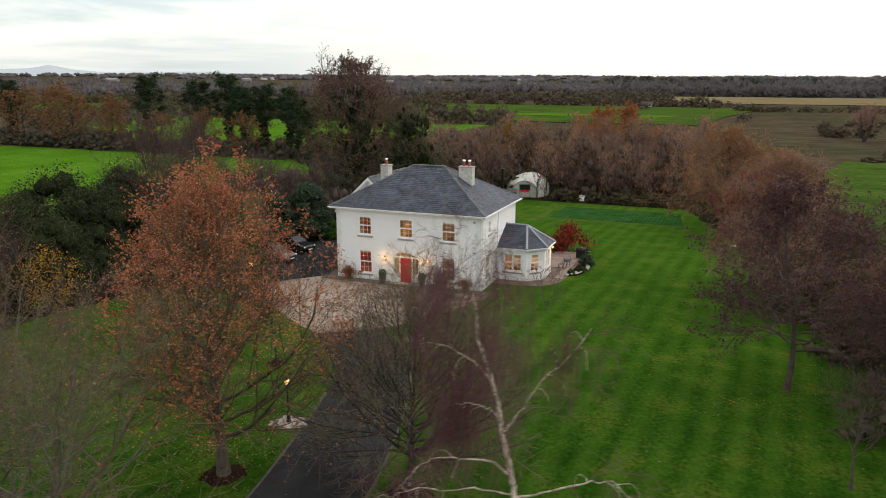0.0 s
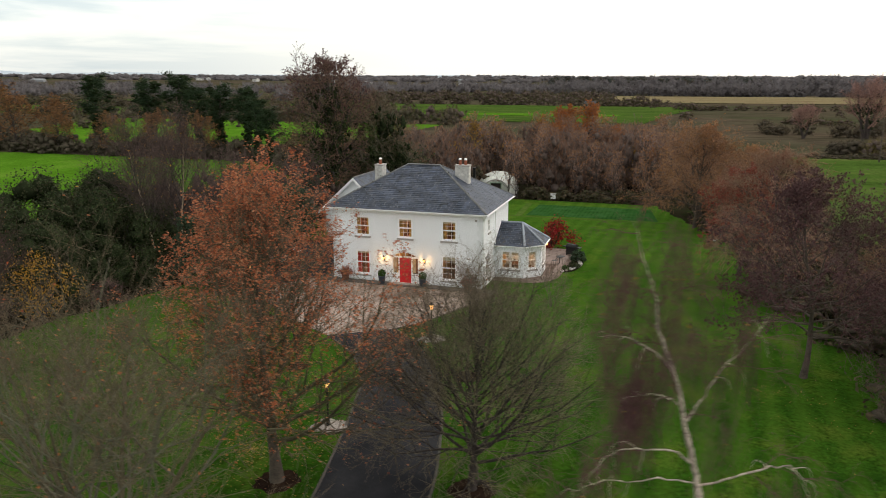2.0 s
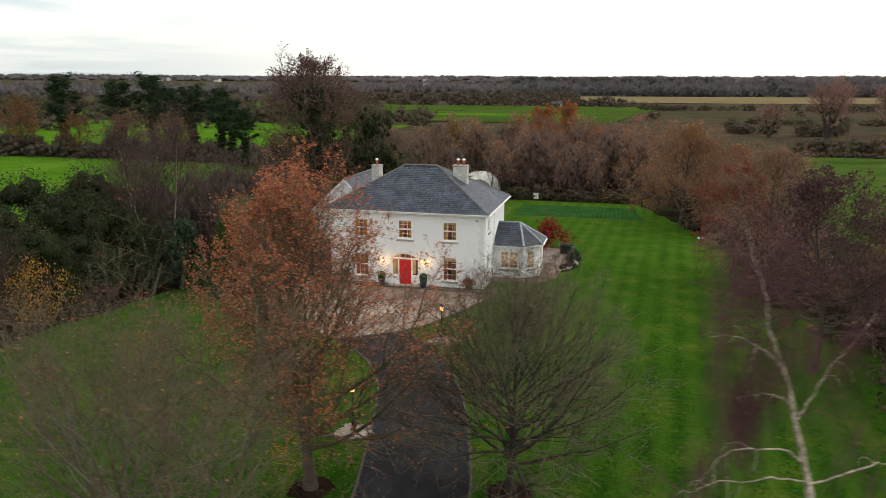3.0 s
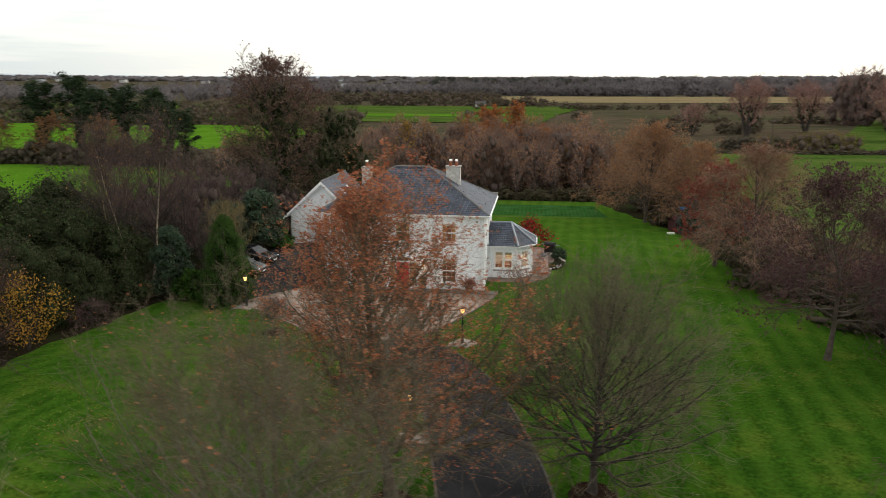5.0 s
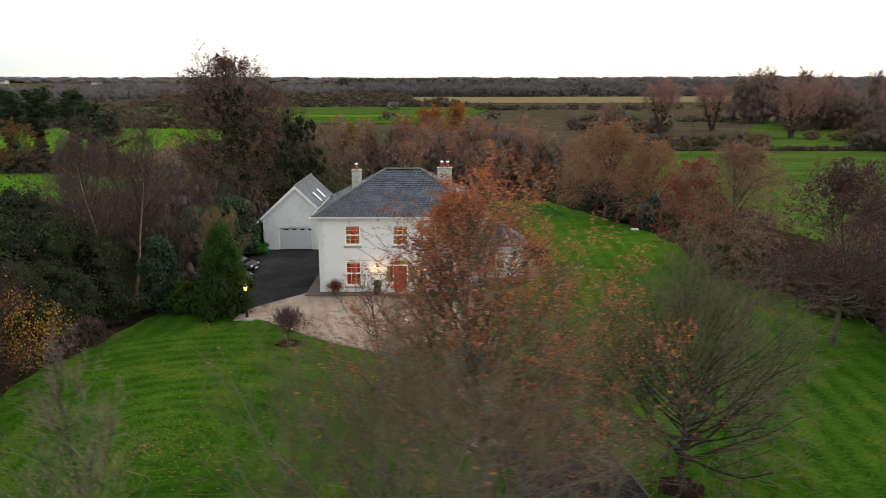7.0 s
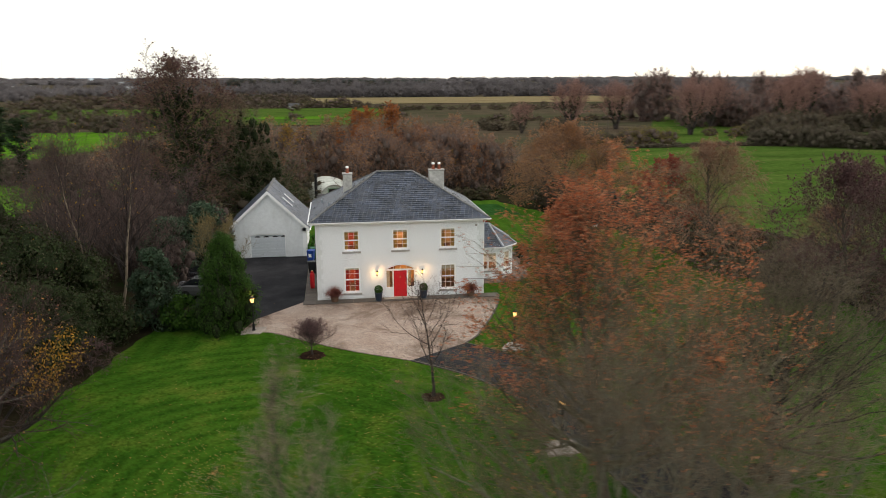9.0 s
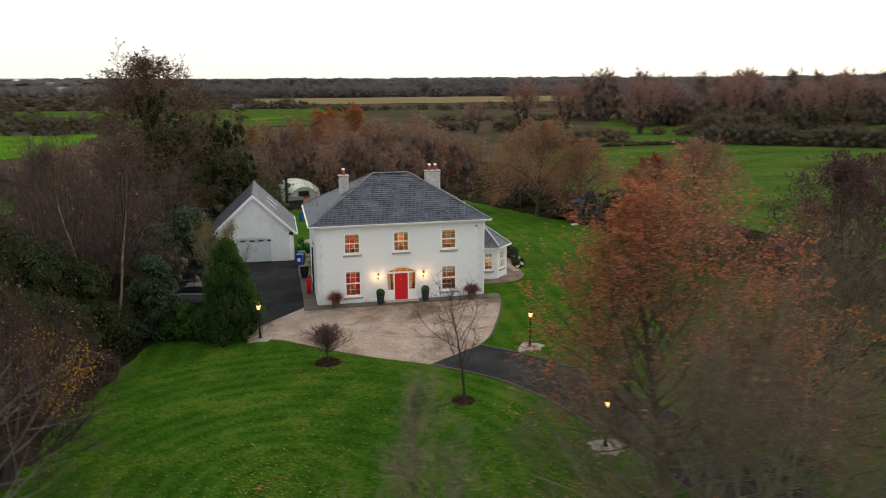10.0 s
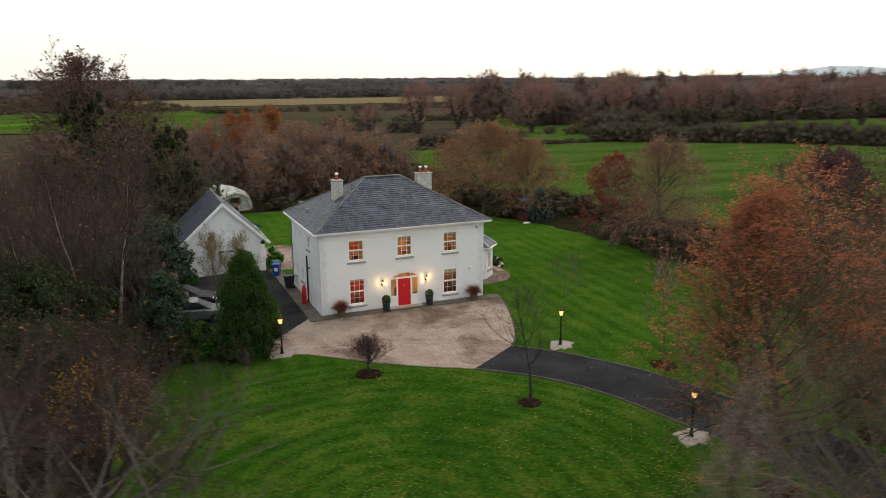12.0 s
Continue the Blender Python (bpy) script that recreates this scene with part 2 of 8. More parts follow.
MOSS = material("dark_roof_moss", (0.022, 0.024, 0.016), 0.95, spread=0.5, bump=0.0, spec=0.0, island=0.4)
LEAD = material("lead_flashing", (0.30, 0.33, 0.37), 0.45, 0.3, spread=0.2)
WHITE = material("white_upvc", (0.90, 0.905, 0.91), 0.35, spread=0.05, bump=0.05)
SILL = material("concrete_sill", (0.36, 0.34, 0.32), 0.85, spread=0.2, stain=0.4)
RED = material("red_door_paint", (0.62, 0.012, 0.02), 0.35, spread=0.08, bump=0.05, spec=0.5)
BLACK = material("black_painted_iron", (0.012, 0.012, 0.013), 0.45, 0.2, spread=0.3)
BRASS = material("brass", (0.6, 0.42, 0.15), 0.3, 1.0, spread=0.1)
CLAY = material("red_clay_pot", (0.30, 0.10, 0.06), 0.8, spread=0.25)
CONCRETE = material("concrete_paving", (0.105, 0.09, 0.078), 0.9, spread=0.25, scale=1.5, fine=30.0, stain=0.5, obj_rand=0.15)
FLAG = material("sandstone_flag", (0.24, 0.18, 0.155), 0.85, spread=0.2, scale=2.0, fine=30.0, stain=0.3, stain_color=(0.16, 0.13, 0.11), obj_rand=0.18)
KERB = material("concrete_kerb", (0.085, 0.075, 0.062), 0.9, spread=0.3, scale=2.0, stain=0.5)
STONE = material("pale_pebble_slab", (0.30, 0.26, 0.23), 0.9, spread=0.35, scale=5.0, fine=30.0, bump=0.8, depth=0.03)
ROCK = material("grey_rock", (0.30, 0.28, 0.26), 0.9, spread=0.35, scale=3.0, fine=14.0, bump=0.6, island=0.3)
BARK = material("grey_brown_bark", (0.085, 0.068, 0.054), 0.95, spread=0.4, scale=3.0, fine=25.0, bump=0.6, depth=0.02)
BARK_GREEN = material("lichened_bark", (0.125, 0.12, 0.085), 0.95, spread=0.4, scale=4.0, fine=25.0, bump=0.5, depth=0.02)
BARK_LIMB = material("green_stained_bark", (0.098, 0.086, 0.05), 0.95, spread=0.4, scale=3.0, fine=25.0, bump=0.5, depth=0.02)
PALE_LIMB = material("pale_lichened_limbs", (0.13, 0.12, 0.10), 0.95, spread=0.45, scale=3.0, fine=25.0, bump=0.4, stain=0.6, stain_color=(0.07, 0.06, 0.045), stain_scale=2.0)
TWIG_DARK = material("dark_brown_twigs", (0.070, 0.046, 0.042), 0.95, spread=0.3, bump=0.0, island=0.4, spec=0.0)
TWIG_VEIL = material("dark_purple_hanging_twigs", (0.125, 0.062, 0.070), 0.95, spread=0.3, bump=0.0, island=0.3, spec=0.0)
TWIG_TAN = material("tan_willow_twigs", (0.26, 0.168, 0.118), 0.95, spread=0.3, bump=0.0, island=0.35, spec=0.0)
BARK_DARK = material("dark_purple_bark", (0.042, 0.033, 0.03), 0.95, spread=0.35, scale=3.0, fine=25.0, bump=0.5, depth=0.02)
BARK_BIRCH = material("white_birch_bark", (0.36, 0.30, 0.25), 0.85, spread=0.7, scale=5.0, fine=16.0, bump=0.6, stain=0.95, stain_color=(0.09, 0.06, 0.055), depth=0.03, stain_scale=5.0)
TWIG_LICHEN = material("lichened_brown_twigs", (0.15, 0.118, 0.082), 0.95, spread=0.3, bump=0.0, island=0.4, spec=0.0)
TWIG_RUST = material("rust_brown_twigs", (0.25, 0.158, 0.108), 0.95, spread=0.3, bump=0.0, island=0.35, spec=0.0)
TWIG_WOOD = material("mauve_brown_wood_twigs", (0.26, 0.19, 0.165), 0.95, spread=0.3, bump=0.0, island=0.35, spec=0.0)
TWIG_HEAD = material("red_brown_far_twigs", (0.28, 0.165, 0.14), 0.95, spread=0.25, bump=0.0, island=0.3, spec=0.0)
TWIG_LIME = material("dark_olive_twigs", (0.15, 0.125, 0.088), 0.95, spread=0.3, bump=0.0, island=0.35, spec=0.0)
TWIG_BROWN = material("brown_twigs", (0.155, 0.10, 0.074), 0.95, spread=0.3, bump=0.0, island=0.35, spec=0.0)
TWIG_OLIVE = material("olive_grey_twigs", (0.145, 0.113, 0.08), 0.95, spread=0.3, bump=0.0, island=0.35, spec=0.0)
TWIG_YELLOW = material("yellow_olive_twigs", (0.19, 0.148, 0.075), 0.95, spread=0.3, bump=0.0, island=0.35, spec=0.0)
TWIG_PURPLE = material("purple_birch_twigs", (0.125, 0.078, 0.078), 0.95, spread=0.3, bump=0.0, island=0.35, spec=0.0)
PALE_BARK = material("dull_birch_bark", (0.26, 0.205, 0.15), 0.9, spread=0.4, scale=2.0, fine=10.0, bump=0.3, stain=0.8, stain_color=(0.09, 0.07, 0.055), stain_scale=3.0)
TWIG_GREY = material("grey_twigs", (0.105, 0.074, 0.068), 0.95, spread=0.3, bump=0.0, island=0.35, spec=0.0)
MAPLE = leaf_material("russet_leaves", [(0.41, 0.122, 0.050), (0.50, 0.20, 0.100), (0.34, 0.084, 0.038), (0.55, 0.275, 0.155), (0.42, 0.102, 0.044)], through=0.45)
RED_TREE = leaf_material("red_brown_leaves", [(0.28, 0.055, 0.04), (0.22, 0.05, 0.04), (0.32, 0.075, 0.045), (0.17, 0.06, 0.045)])
ORANGE = leaf_material("orange_leaves", [(0.33, 0.115, 0.032), (0.38, 0.15, 0.05), (0.27, 0.075, 0.025)])
YELLOW = leaf_material("yellow_leaves", [(0.42, 0.24, 0.03), (0.32, 0.17, 0.03), (0.24, 0.17, 0.04)])
CRIMSON = leaf_material("crimson_leaves", [(0.34, 0.012, 0.02), (0.22, 0.012, 0.02), (0.40, 0.03, 0.03), (0.05, 0.05, 0.02), (0.08, 0.03, 0.02)])
RUSSET_DULL = leaf_material("dull_russet_leaves", [(0.34, 0.16, 0.075), (0.28, 0.15, 0.085), (0.40, 0.18, 0.065), (0.25, 0.16, 0.09)])
PURPLE_LEAF = leaf_material("withered_purple_leaves", [(0.09, 0.048, 0.05), (0.12, 0.062, 0.06), (0.068, 0.042, 0.045)])
FIELD_LEAF = leaf_material("dull_brown_orange_leaves", [(0.24, 0.12, 0.055), (0.19, 0.11, 0.06), (0.29, 0.14, 0.05), (0.15, 0.10, 0.06)])
RED_DULL = leaf_material("dull_red_leaves", [(0.25, 0.08, 0.045), (0.20, 0.075, 0.05), (0.30, 0.11, 0.06)])
EVERGREEN = leaf_material("dark_evergreen_leaves", [(0.034, 0.050, 0.019), (0.046, 0.067, 0.024), (0.028, 0.040, 0.018), (0.060, 0.060, 0.030), (0.048, 0.044, 0.030)], 0.55)
LAUREL = leaf_material("laurel_leaves", [(0.03, 0.07, 0.012), (0.05, 0.10, 0.015), (0.02, 0.05, 0.012)], 0.4)
BLUEGREEN = leaf_material("blue_green_leaves", [(0.055, 0.088, 0.052), (0.040, 0.068, 0.040), (0.080, 0.105, 0.070)], 0.5)
THUJA = leaf_material("thuja_sprays", [(0.034, 0.078, 0.014), (0.052, 0.104, 0.019), (0.024, 0.053, 0.012)], 0.7)
BRIGHT = leaf_material("bright_green_leaves", [(0.05, 0.16, 0.02), (0.07, 0.20, 0.03), (0.035, 0.11, 0.015)], 0.5)
SPRUCE = leaf_material("blue_grey_spruce_needles", [(0.08, 0.105, 0.10), (0.10, 0.125, 0.12), (0.06, 0.08, 0.075)], 0.6)
OLIVE_LEAF = leaf_material("olive_yellow_leaves", [(0.16, 0.13, 0.045), (0.13, 0.12, 0.04), (0.20, 0.14, 0.05)])
PINE = leaf_material("pine_needles", [(0.026, 0.045, 0.022), (0.038, 0.06, 0.028), (0.018, 0.032, 0.018)], 0.6)
IVY = leaf_material("ivy_leaves", [(0.03, 0.048, 0.017), (0.042, 0.062, 0.02), (0.055, 0.06, 0.028)], 0.45)
HEDGE_DARK = leaf_material("dark_thorn_hedge", [(0.096, 0.086, 0.054), (0.076, 0.077, 0.047), (0.122, 0.093, 0.070), (0.092, 0.073, 0.060)], 0.7)
SCRUB = leaf_material("olive_brown_scrub", [(0.105, 0.086, 0.056), (0.088, 0.080, 0.048), (0.125, 0.092, 0.068), (0.080, 0.070, 0.052)], 0.8, through=0.4)
HEDGE = leaf_material("autumn_hedge", [(0.085, 0.075, 0.04), (0.065, 0.072, 0.034), (0.115, 0.082, 0.048), (0.062, 0.055, 0.038)], 0.7)
WOODS = leaf_material("bare_woodland", [(0.19, 0.13, 0.12), (0.21, 0.138, 0.12), (0.165, 0.13, 0.125), (0.22, 0.135, 0.11), (0.165, 0.13, 0.115)], 0.9, through=0.5)
THICKET = leaf_material("mauve_thicket", [(0.165, 0.118, 0.100), (0.20, 0.135, 0.104), (0.145, 0.110, 0.098), (0.25, 0.130, 0.070), (0.17, 0.118, 0.100)], 0.9, through=0.4)
# Core colours: a darker tone stands in for shade inside crowns and hedges.
INNER_GREEN = material("shaded_evergreen_core", (0.022, 0.029, 0.014), 0.95, spread=0.4, scale=3.0, bump=0.0, spec=0.0)
INNER_DARK = material("shaded_hedge_core", (0.078, 0.066, 0.050), 0.95, spread=0.4, scale=2.0, bump=0.0, spec=0.0)
INNER_TWIG = material("shaded_twig_core", (0.105, 0.080, 0.070), 0.95, spread=0.4, scale=2.0, bump=0.0, spec=0.0)
# Core of the far woods: shade and distance haze are both in the colour.
INNER_FAR = material("haze_tinted_twig_core", (0.112, 0.102, 0.104), 0.95, spread=0.3, scale=0.5, bump=0.0, spec=0.0)
DUSK_THICKET = leaf_material("dusky_purple_thicket", [(0.075, 0.058, 0.055), (0.092, 0.07, 0.064), (0.062, 0.05, 0.05), (0.105, 0.078, 0.06)], 0.9, through=0.3)
# Far woods: distance haze is mixed into these paler, greyer colours.
GREY_WOODS = leaf_material("haze_greyed_mauve_woodland", [(0.150, 0.136, 0.142), (0.162, 0.144, 0.146), (0.138, 0.132, 0.140), (0.156, 0.136, 0.128)], 0.9, through=0.4)
HAZY_WOODS = leaf_material("haze_tinted_woodland", [(0.20, 0.20, 0.215), (0.23, 0.225, 0.235), (0.18, 0.18, 0.19)], 0.9, through=0.4)
CONIFER = leaf_material("far_conifers", [(0.045, 0.055, 0.05), (0.06, 0.066, 0.06)], 0.9)
LITTER = leaf_material("fallen_leaves", [(0.42, 0.24, 0.09), (0.34, 0.13, 0.04), (0.5, 0.36, 0.16)])
DEBRIS = leaf_material("brown_leaf_debris", [(0.09, 0.05, 0.03), (0.14, 0.08, 0.045), (0.20, 0.12, 0.07), (0.06, 0.035, 0.022)])
GLASS = glass_material("window_glass")
LAMP_GLOW = glow("lamp_glow", (1.0, 0.52, 0.16), 2.2)

# ---- mesh helpers ----
def mesh_data(name, verts, faces, mat, smooth=False):
    """A mesh from arrays; faces is an (M, k) array or a list of index tuples."""
    me = bpy.data.meshes.new(name)
    verts = np.asarray(verts, np.float32).reshape(-1, 3)
    if isinstance(faces, np.ndarray):
        m, k = faces.shape
        me.vertices.add(len(verts))
        me.vertices.foreach_set("co", verts.ravel())
        me.loops.add(m * k)
        me.loops.foreach_set("vertex_index", faces.astype(np.int32).ravel())
        me.polygons.add(m)
        me.polygons.foreach_set("loop_start", np.arange(0, m * k, k, dtype=np.int32))
        me.update(calc_edges=True)
    else:
        me.from_pydata(verts.tolist(), [], faces)
        me.update()
    for q in (mat if isinstance(mat, (list, tuple)) else [mat]):
        me.materials.append(q)
    if smooth:
        me.polygons.foreach_set("use_smooth", np.ones(len(me.polygons), dtype=bool))
    return me


def part(name, built, mat, parent=None, label="", smooth=False, kind=""):
    """Links a Shape, or a pair of verts and faces, as one mesh object under a thing or a part."""
    v, f = (built.v, built.f) if isinstance(built, Shape) else built
    ob = new(name, mesh_data(name, v, f, mat, smooth))
    ob.parent = parent
    if label or kind:
        tagged(ob, label, kind=kind)
    return ob


def thing(name, place, label, category, group="", turn=0.0, kind=""):
    """An empty at the base of a thing, to which its parts are tied."""
    ob = new(name)
    ob.matrix_basis = pose(*place, 0, 0, turn)
    return tagged(ob, label, category, group, kind)


class Shape:
    """Verts and faces gathered from boxes, tubes, prisms and lathes."""

    def __init__(self):
        self.v, self.f = [], []

    def add(self, verts, faces):
        k = len(self.v)
        self.v += [tuple(p) for p in verts]
        self.f += [tuple(k + i for i in q) for q in faces]
        return self

    def box(self, x0, x1, y0, y1, z0, z1, bevel=0.0, at=None):
        if not bevel:
            vs = [(x, y, z) for z in (z0, z1) for y in (y0, y1) for x in (x0, x1)]
            fs = [(0, 2, 3, 1), (4, 5, 7, 6), (0, 1, 5, 4), (2, 6, 7, 3), (0, 4, 6, 2), (1, 3, 7, 5)]
        else:
            bm = bmesh.new()
            bmesh.ops.create_cube(bm, size=1)
            for q in bm.verts:
                q.co = Vector(((x0 + x1) / 2 + q.co.x * (x1 - x0), (y0 + y1) / 2 + q.co.y * (y1 - y0), (z0 + z1) / 2 + q.co.z * (z1 - z0)))
            bmesh.ops.bevel(bm, geom=bm.edges[:], offset=bevel, segments=2, affect="EDGES", profile=0.5)
            bm.verts.index_update()
            vs = [tuple(q.co) for q in bm.verts]
            fs = [tuple(q.index for q in g.verts) for g in bm.faces]
            bm.free()
        if at is not None:
            vs = [tuple(at @ Vector(p)) for p in vs]
        return self.add(vs, fs)

    def prism(self, outline, z0, z1):
        """Upright prism over an outline in x, y, anticlockwise."""
        n = len(outline)
        vs = [(x, y, z0) for x, y in outline] + [(x, y, z1) for x, y in outline]
        fs = [tuple(range(n - 1, -1, -1)), tuple(range(n, 2 * n))] + [(i, (i + 1) % n, n + (i + 1) % n, n + i) for i in range(n)]
        return self.add(vs, fs)

    def tube(self, points, radii, sides=8, caps=True):
        pts = [Vector(p) for p in points]
        radii = radii if isinstance(radii, (list, tuple)) else [radii] * len(pts)
        vs, fs = [], []
        for i, p in enumerate(pts):
            d = (pts[min(i + 1, len(pts) - 1)] - pts[max(i - 1, 0)]).normalized()
            a = d.orthogonal().normalized() if i == 0 else (a - d * a.dot(d)).normalized()
            b = d.cross(a)
            vs += [tuple(p + radii[i] * (a * math.cos(t) + b * math.sin(t))) for t in [2 * math.pi * k / sides for k in range(sides)]]
        for i in range(len(pts) - 1):
            fs += [(i * sides + k, i * sides + (k + 1) % sides, (i + 1) * sides + (k + 1) % sides, (i + 1) * sides + k) for k in range(sides)]
        if caps:
            fs += [tuple(range(sides - 1, -1, -1)), tuple(range((len(pts) - 1) * sides, len(pts) * sides))]
        return self.add(vs, fs)

    def lathe(self, profile, sides=16, at=(0, 0, 0)):
        """Turned shape: a profile of (radius, height)."""
        vs = [(at[0] + r * math.cos(2 * math.pi * k / sides), at[1] + r * math.sin(2 * math.pi * k / sides), at[2] + z) for r, z in profile for k in range(sides)]
        n = len(profile)
        fs = [(i * sides + k, i * sides + (k + 1) % sides, (i + 1) * sides + (k + 1) % sides, (i + 1) * sides + k) for i in range(n - 1) for k in range(sides)]
        fs += [tuple(range(sides - 1, -1, -1)), tuple(range((n - 1) * sides, n * sides))]
        return self.add(vs, fs)


def lumps(rng, C, R, nu=5, nv=3, rough=0.3):
    """Lumpy rounded masses at the points C with the half-sizes R: the solid cores of a crown or hedge."""
    C, R = np.asarray(C, float), np.asarray(R, float)
    th = np.linspace(0.02, math.pi - 0.02, nv + 1)[:, None]
    ph = np.arange(nu)[None] * 2 * math.pi / nu
    D = np.stack([np.sin(th) * np.cos(ph), np.sin(th) * np.sin(ph), np.cos(th) * np.ones_like(ph)], -1)
    V = C[:, None, None] + D[None] * R[:, None, None] * (1 + rough * rng.normal(0, 1, (len(C), nv + 1, nu, 1)))
    i = np.arange(len(C) * (nv + 1) * nu).reshape(len(C), nv + 1, nu)
    j = np.roll(i, -1, 2)
    return V.reshape(-1, 3), np.stack([i[:, :-1], i[:, 1:], j[:, 1:], j[:, :-1]], -1).reshape(-1, 4)


# ---- ground ----
def ease(a, b, x):
    t = np.clip((np.asarray(x, float) - a) / (b - a), 0, 1)
    return t * t * (3 - 2 * t)


def gz(x, y):
    """Height of the land: level about the house, a little lower behind it, rising slowly in the distance."""
    r = np.hypot(x, y)
    near = -1.0 * ease(15, 52, y) * (1 - ease(200, 700, r))
    roll = 3.0 * np.sin(np.asarray(x) / 310.0 + 1.0) * np.sin(np.asarray(y) / 270.0) * ease(300, 1200, r)
    return near + 26.0 * ease(250, 3300, r) + roll


def sheet(name, rows, mat, lift, label, category="ground", ragged=0.0):
    """A surface that lies on the land: rows of (y, x left, x right)."""
    ys = np.array([r[0] for r in rows])
    yy = np.unique(np.concatenate([np.linspace(a, b, max(2, int((b - a) / (0.6 if ragged else 2.5)) + 1)) for a, b in zip(ys[:-1], ys[1:])]))
    n = 25
    xl, xr = np.interp(yy, ys, [r[1] for r in rows]), np.interp(yy, ys, [r[2] for r in rows])
    xl = xl + ragged * (np.sin(yy * 0.9) + np.sin(yy * 2.3 + 1) * 0.6)
    xr = xr + ragged * (np.sin(yy * 1.1 + 2) + np.sin(yy * 2.7) * 0.6)
    u = np.linspace(0, 1, n)
    X = xl[:, None] * (1 - u) + xr[:, None] * u
    Y = np.repeat(yy[:, None], n, 1)
    Z = gz(X, Y) + lift
    i = np.arange((len(yy) - 1) * n).reshape(-1, n)[:, :-1].ravel()
    F = np.stack([i, i + 1, i + n + 1, i + n], 1)
    ob = part(name, (np.stack([X, Y, Z], 2), F), mat, smooth=True)
    return tagged(ob, label, category, kind="structure")


def build_ground():
    s = np.sinh(np.linspace(-5.2, 5.2, 181))
    g = s / s[-1] * 4700
    X, Y = np.meshgrid(g, g)
    Z = gz(X, Y)
    i = np.arange(180 * 181).reshape(180, 181)[:, :-1].ravel()
    F = np.stack([i, i + 1, i + 182, i + 181], 1)
    ob = part("ground", (np.stack([X, Y, Z], 2), F), PLAIN, smooth=True)
    tagged(ob, "dull brown and green autumn plain reaching the horizon", "ground", kind="structure")


build_ground()
sheet("ground_soil", [(-70, -60, 60), (-20, -60, 60), (20, -50, 50), (60, -50, 45), (100, -30, 40)], SOIL, 0.03, "dark leaf mould under the garden trees and hedges")
sheet("lawn", [(-62, -24, 38), (-36, -21.0, 37), (-20, -19.8, 36), (-14, -18.8, 34), (-9, -17.3, 32), (-5, -16.8, 30.5), (-4.6, -15, 30.4), (2, -14, 28), (14, -14, 26), (15, -9, 26), (25, -9, 25), (40, -8, 21), (50.5, -6, 18)], LAWN, 0.06, "striped mown green lawn dotted with fallen leaves", "lawn", 0.22)
sheet("field_west", [(-30, -120, -35), (-2, -140, -35), (30, -160, -33), (60, -165, -34), (84, -150, -42)], MEADOW, 0.09, "bright green pasture beyond the garden trees", "field")
sheet("field_east", [(0, 44, 120), (45, 36, 150), (75, 36, 175), (105, 40, 185), (128, 46, 190)], ROUGH, 0.09, "dull green pasture with darker tussocks", "field")
sheet("field_north", [(108, -130, -78), (150, -190, -62), (222, -220, -64)], MEADOW, 0.1, "green pasture seen through the pines", "field")
sheet("field_middle", [(250, -130, 10), (330, -170, 20), (430, -190, 40)], ROUGH, 0.3, "flat green strip fields beyond the wood", "field")
sheet("field_plain_west", [(238, -330, -132), (275, -370, -140), (322, -420, -150)], ROUGH, 0.3, "dull green fields beyond the pines", "field")
sheet("field_plain_far", [(352, -480, -175), (395, -520, -190), (432, -560, -215)], ROUGH, 0.5, "dull green fields far to the west", "field")
sheet("field_bright_strip", [(300, -100, -10), (322, -105, 0)], MEADOW, 0.4, "bright green strip of pasture", "field")
sheet("field_straw", [(500, 0, 250), (560, -30, 300), (660, -50, 360)], STRAW, 0.35, "pale straw-coloured stubble field", "field", 5.0)
sheet("field_gap", [(139, 82, 112), (152, 86, 122), (175, 96, 136), (230, 122, 170), (285, 146, 205)], ROUGH, 0.15, "green pasture seen between the field shrubs", "field")
sheet("field_far_east", [(104, 156, 190), (140, 150, 250), (185, 172, 290)], ROUGH, 0.2, "green pasture behind a dark hedge", "field")


def outline_smooth(points, steps=6):
    """A closed or open line rounded by Catmull-Rom."""
    out = []
    n = len(points)
    for i in range(n - 1):
        p = [Vector(points[max(0, min(n - 1, i + k))]) for k in (-1, 0, 1, 2)]
        for s in range(steps):
            t = s / steps
            q = 0.5 * (2 * p[1] + (p[2] - p[0]) * t + (2 * p[0] - 5 * p[1] + 4 * p[2] - p[3]) * t * t + (3 * p[1] - p[0] - 3 * p[2] + p[3]) * t ** 3)
            out.append((q.x, q.y))
    out.append(tuple(points[-1]))
    return out


def flat_area(name, outline, z0, z1, mat, label, category):
    ob = part(name, Shape().prism(outline, z0, z1), mat)
    return tagged(ob, label, category, kind="structure")


DRIVE_L = outline_smooth([(-0.7, -12.8), (2.0, -15.3), (3.8, -18.2), (4.9, -21.6), (6.1, -26.8), (6.8, -30.5), (7.4, -36), (7.8, -46), (8.0, -62)])
DRIVE_R = outline_smooth([(2.9, -10.4), (4.9, -12.4), (6.4, -14.5), (7.8, -17.0), (9.1, -20.6), (10.1, -24.2), (10.9, -28.0), (11.5, -34), (12.0, -46), (12.2, -62)])
flat_area("road_drive", DRIVE_L + DRIVE_R[::-1], 0.0, 0.085, TARMAC, "curving dark tarmac driveway with scattered leaves", "driveway")
flat_area("road_yard", [(-7.16, -0.2), (-7.16, 4), (-7.16, 11.6), (-7.3, 14.66), (-14.3, 14.66), (-15.2, 8), (-15.0, 0), (-12.6, -3.4), (-10.2, -3.7)][::-1], 0.0, 0.085, TARMAC, "dark tarmac yard between house and garage", "yard")
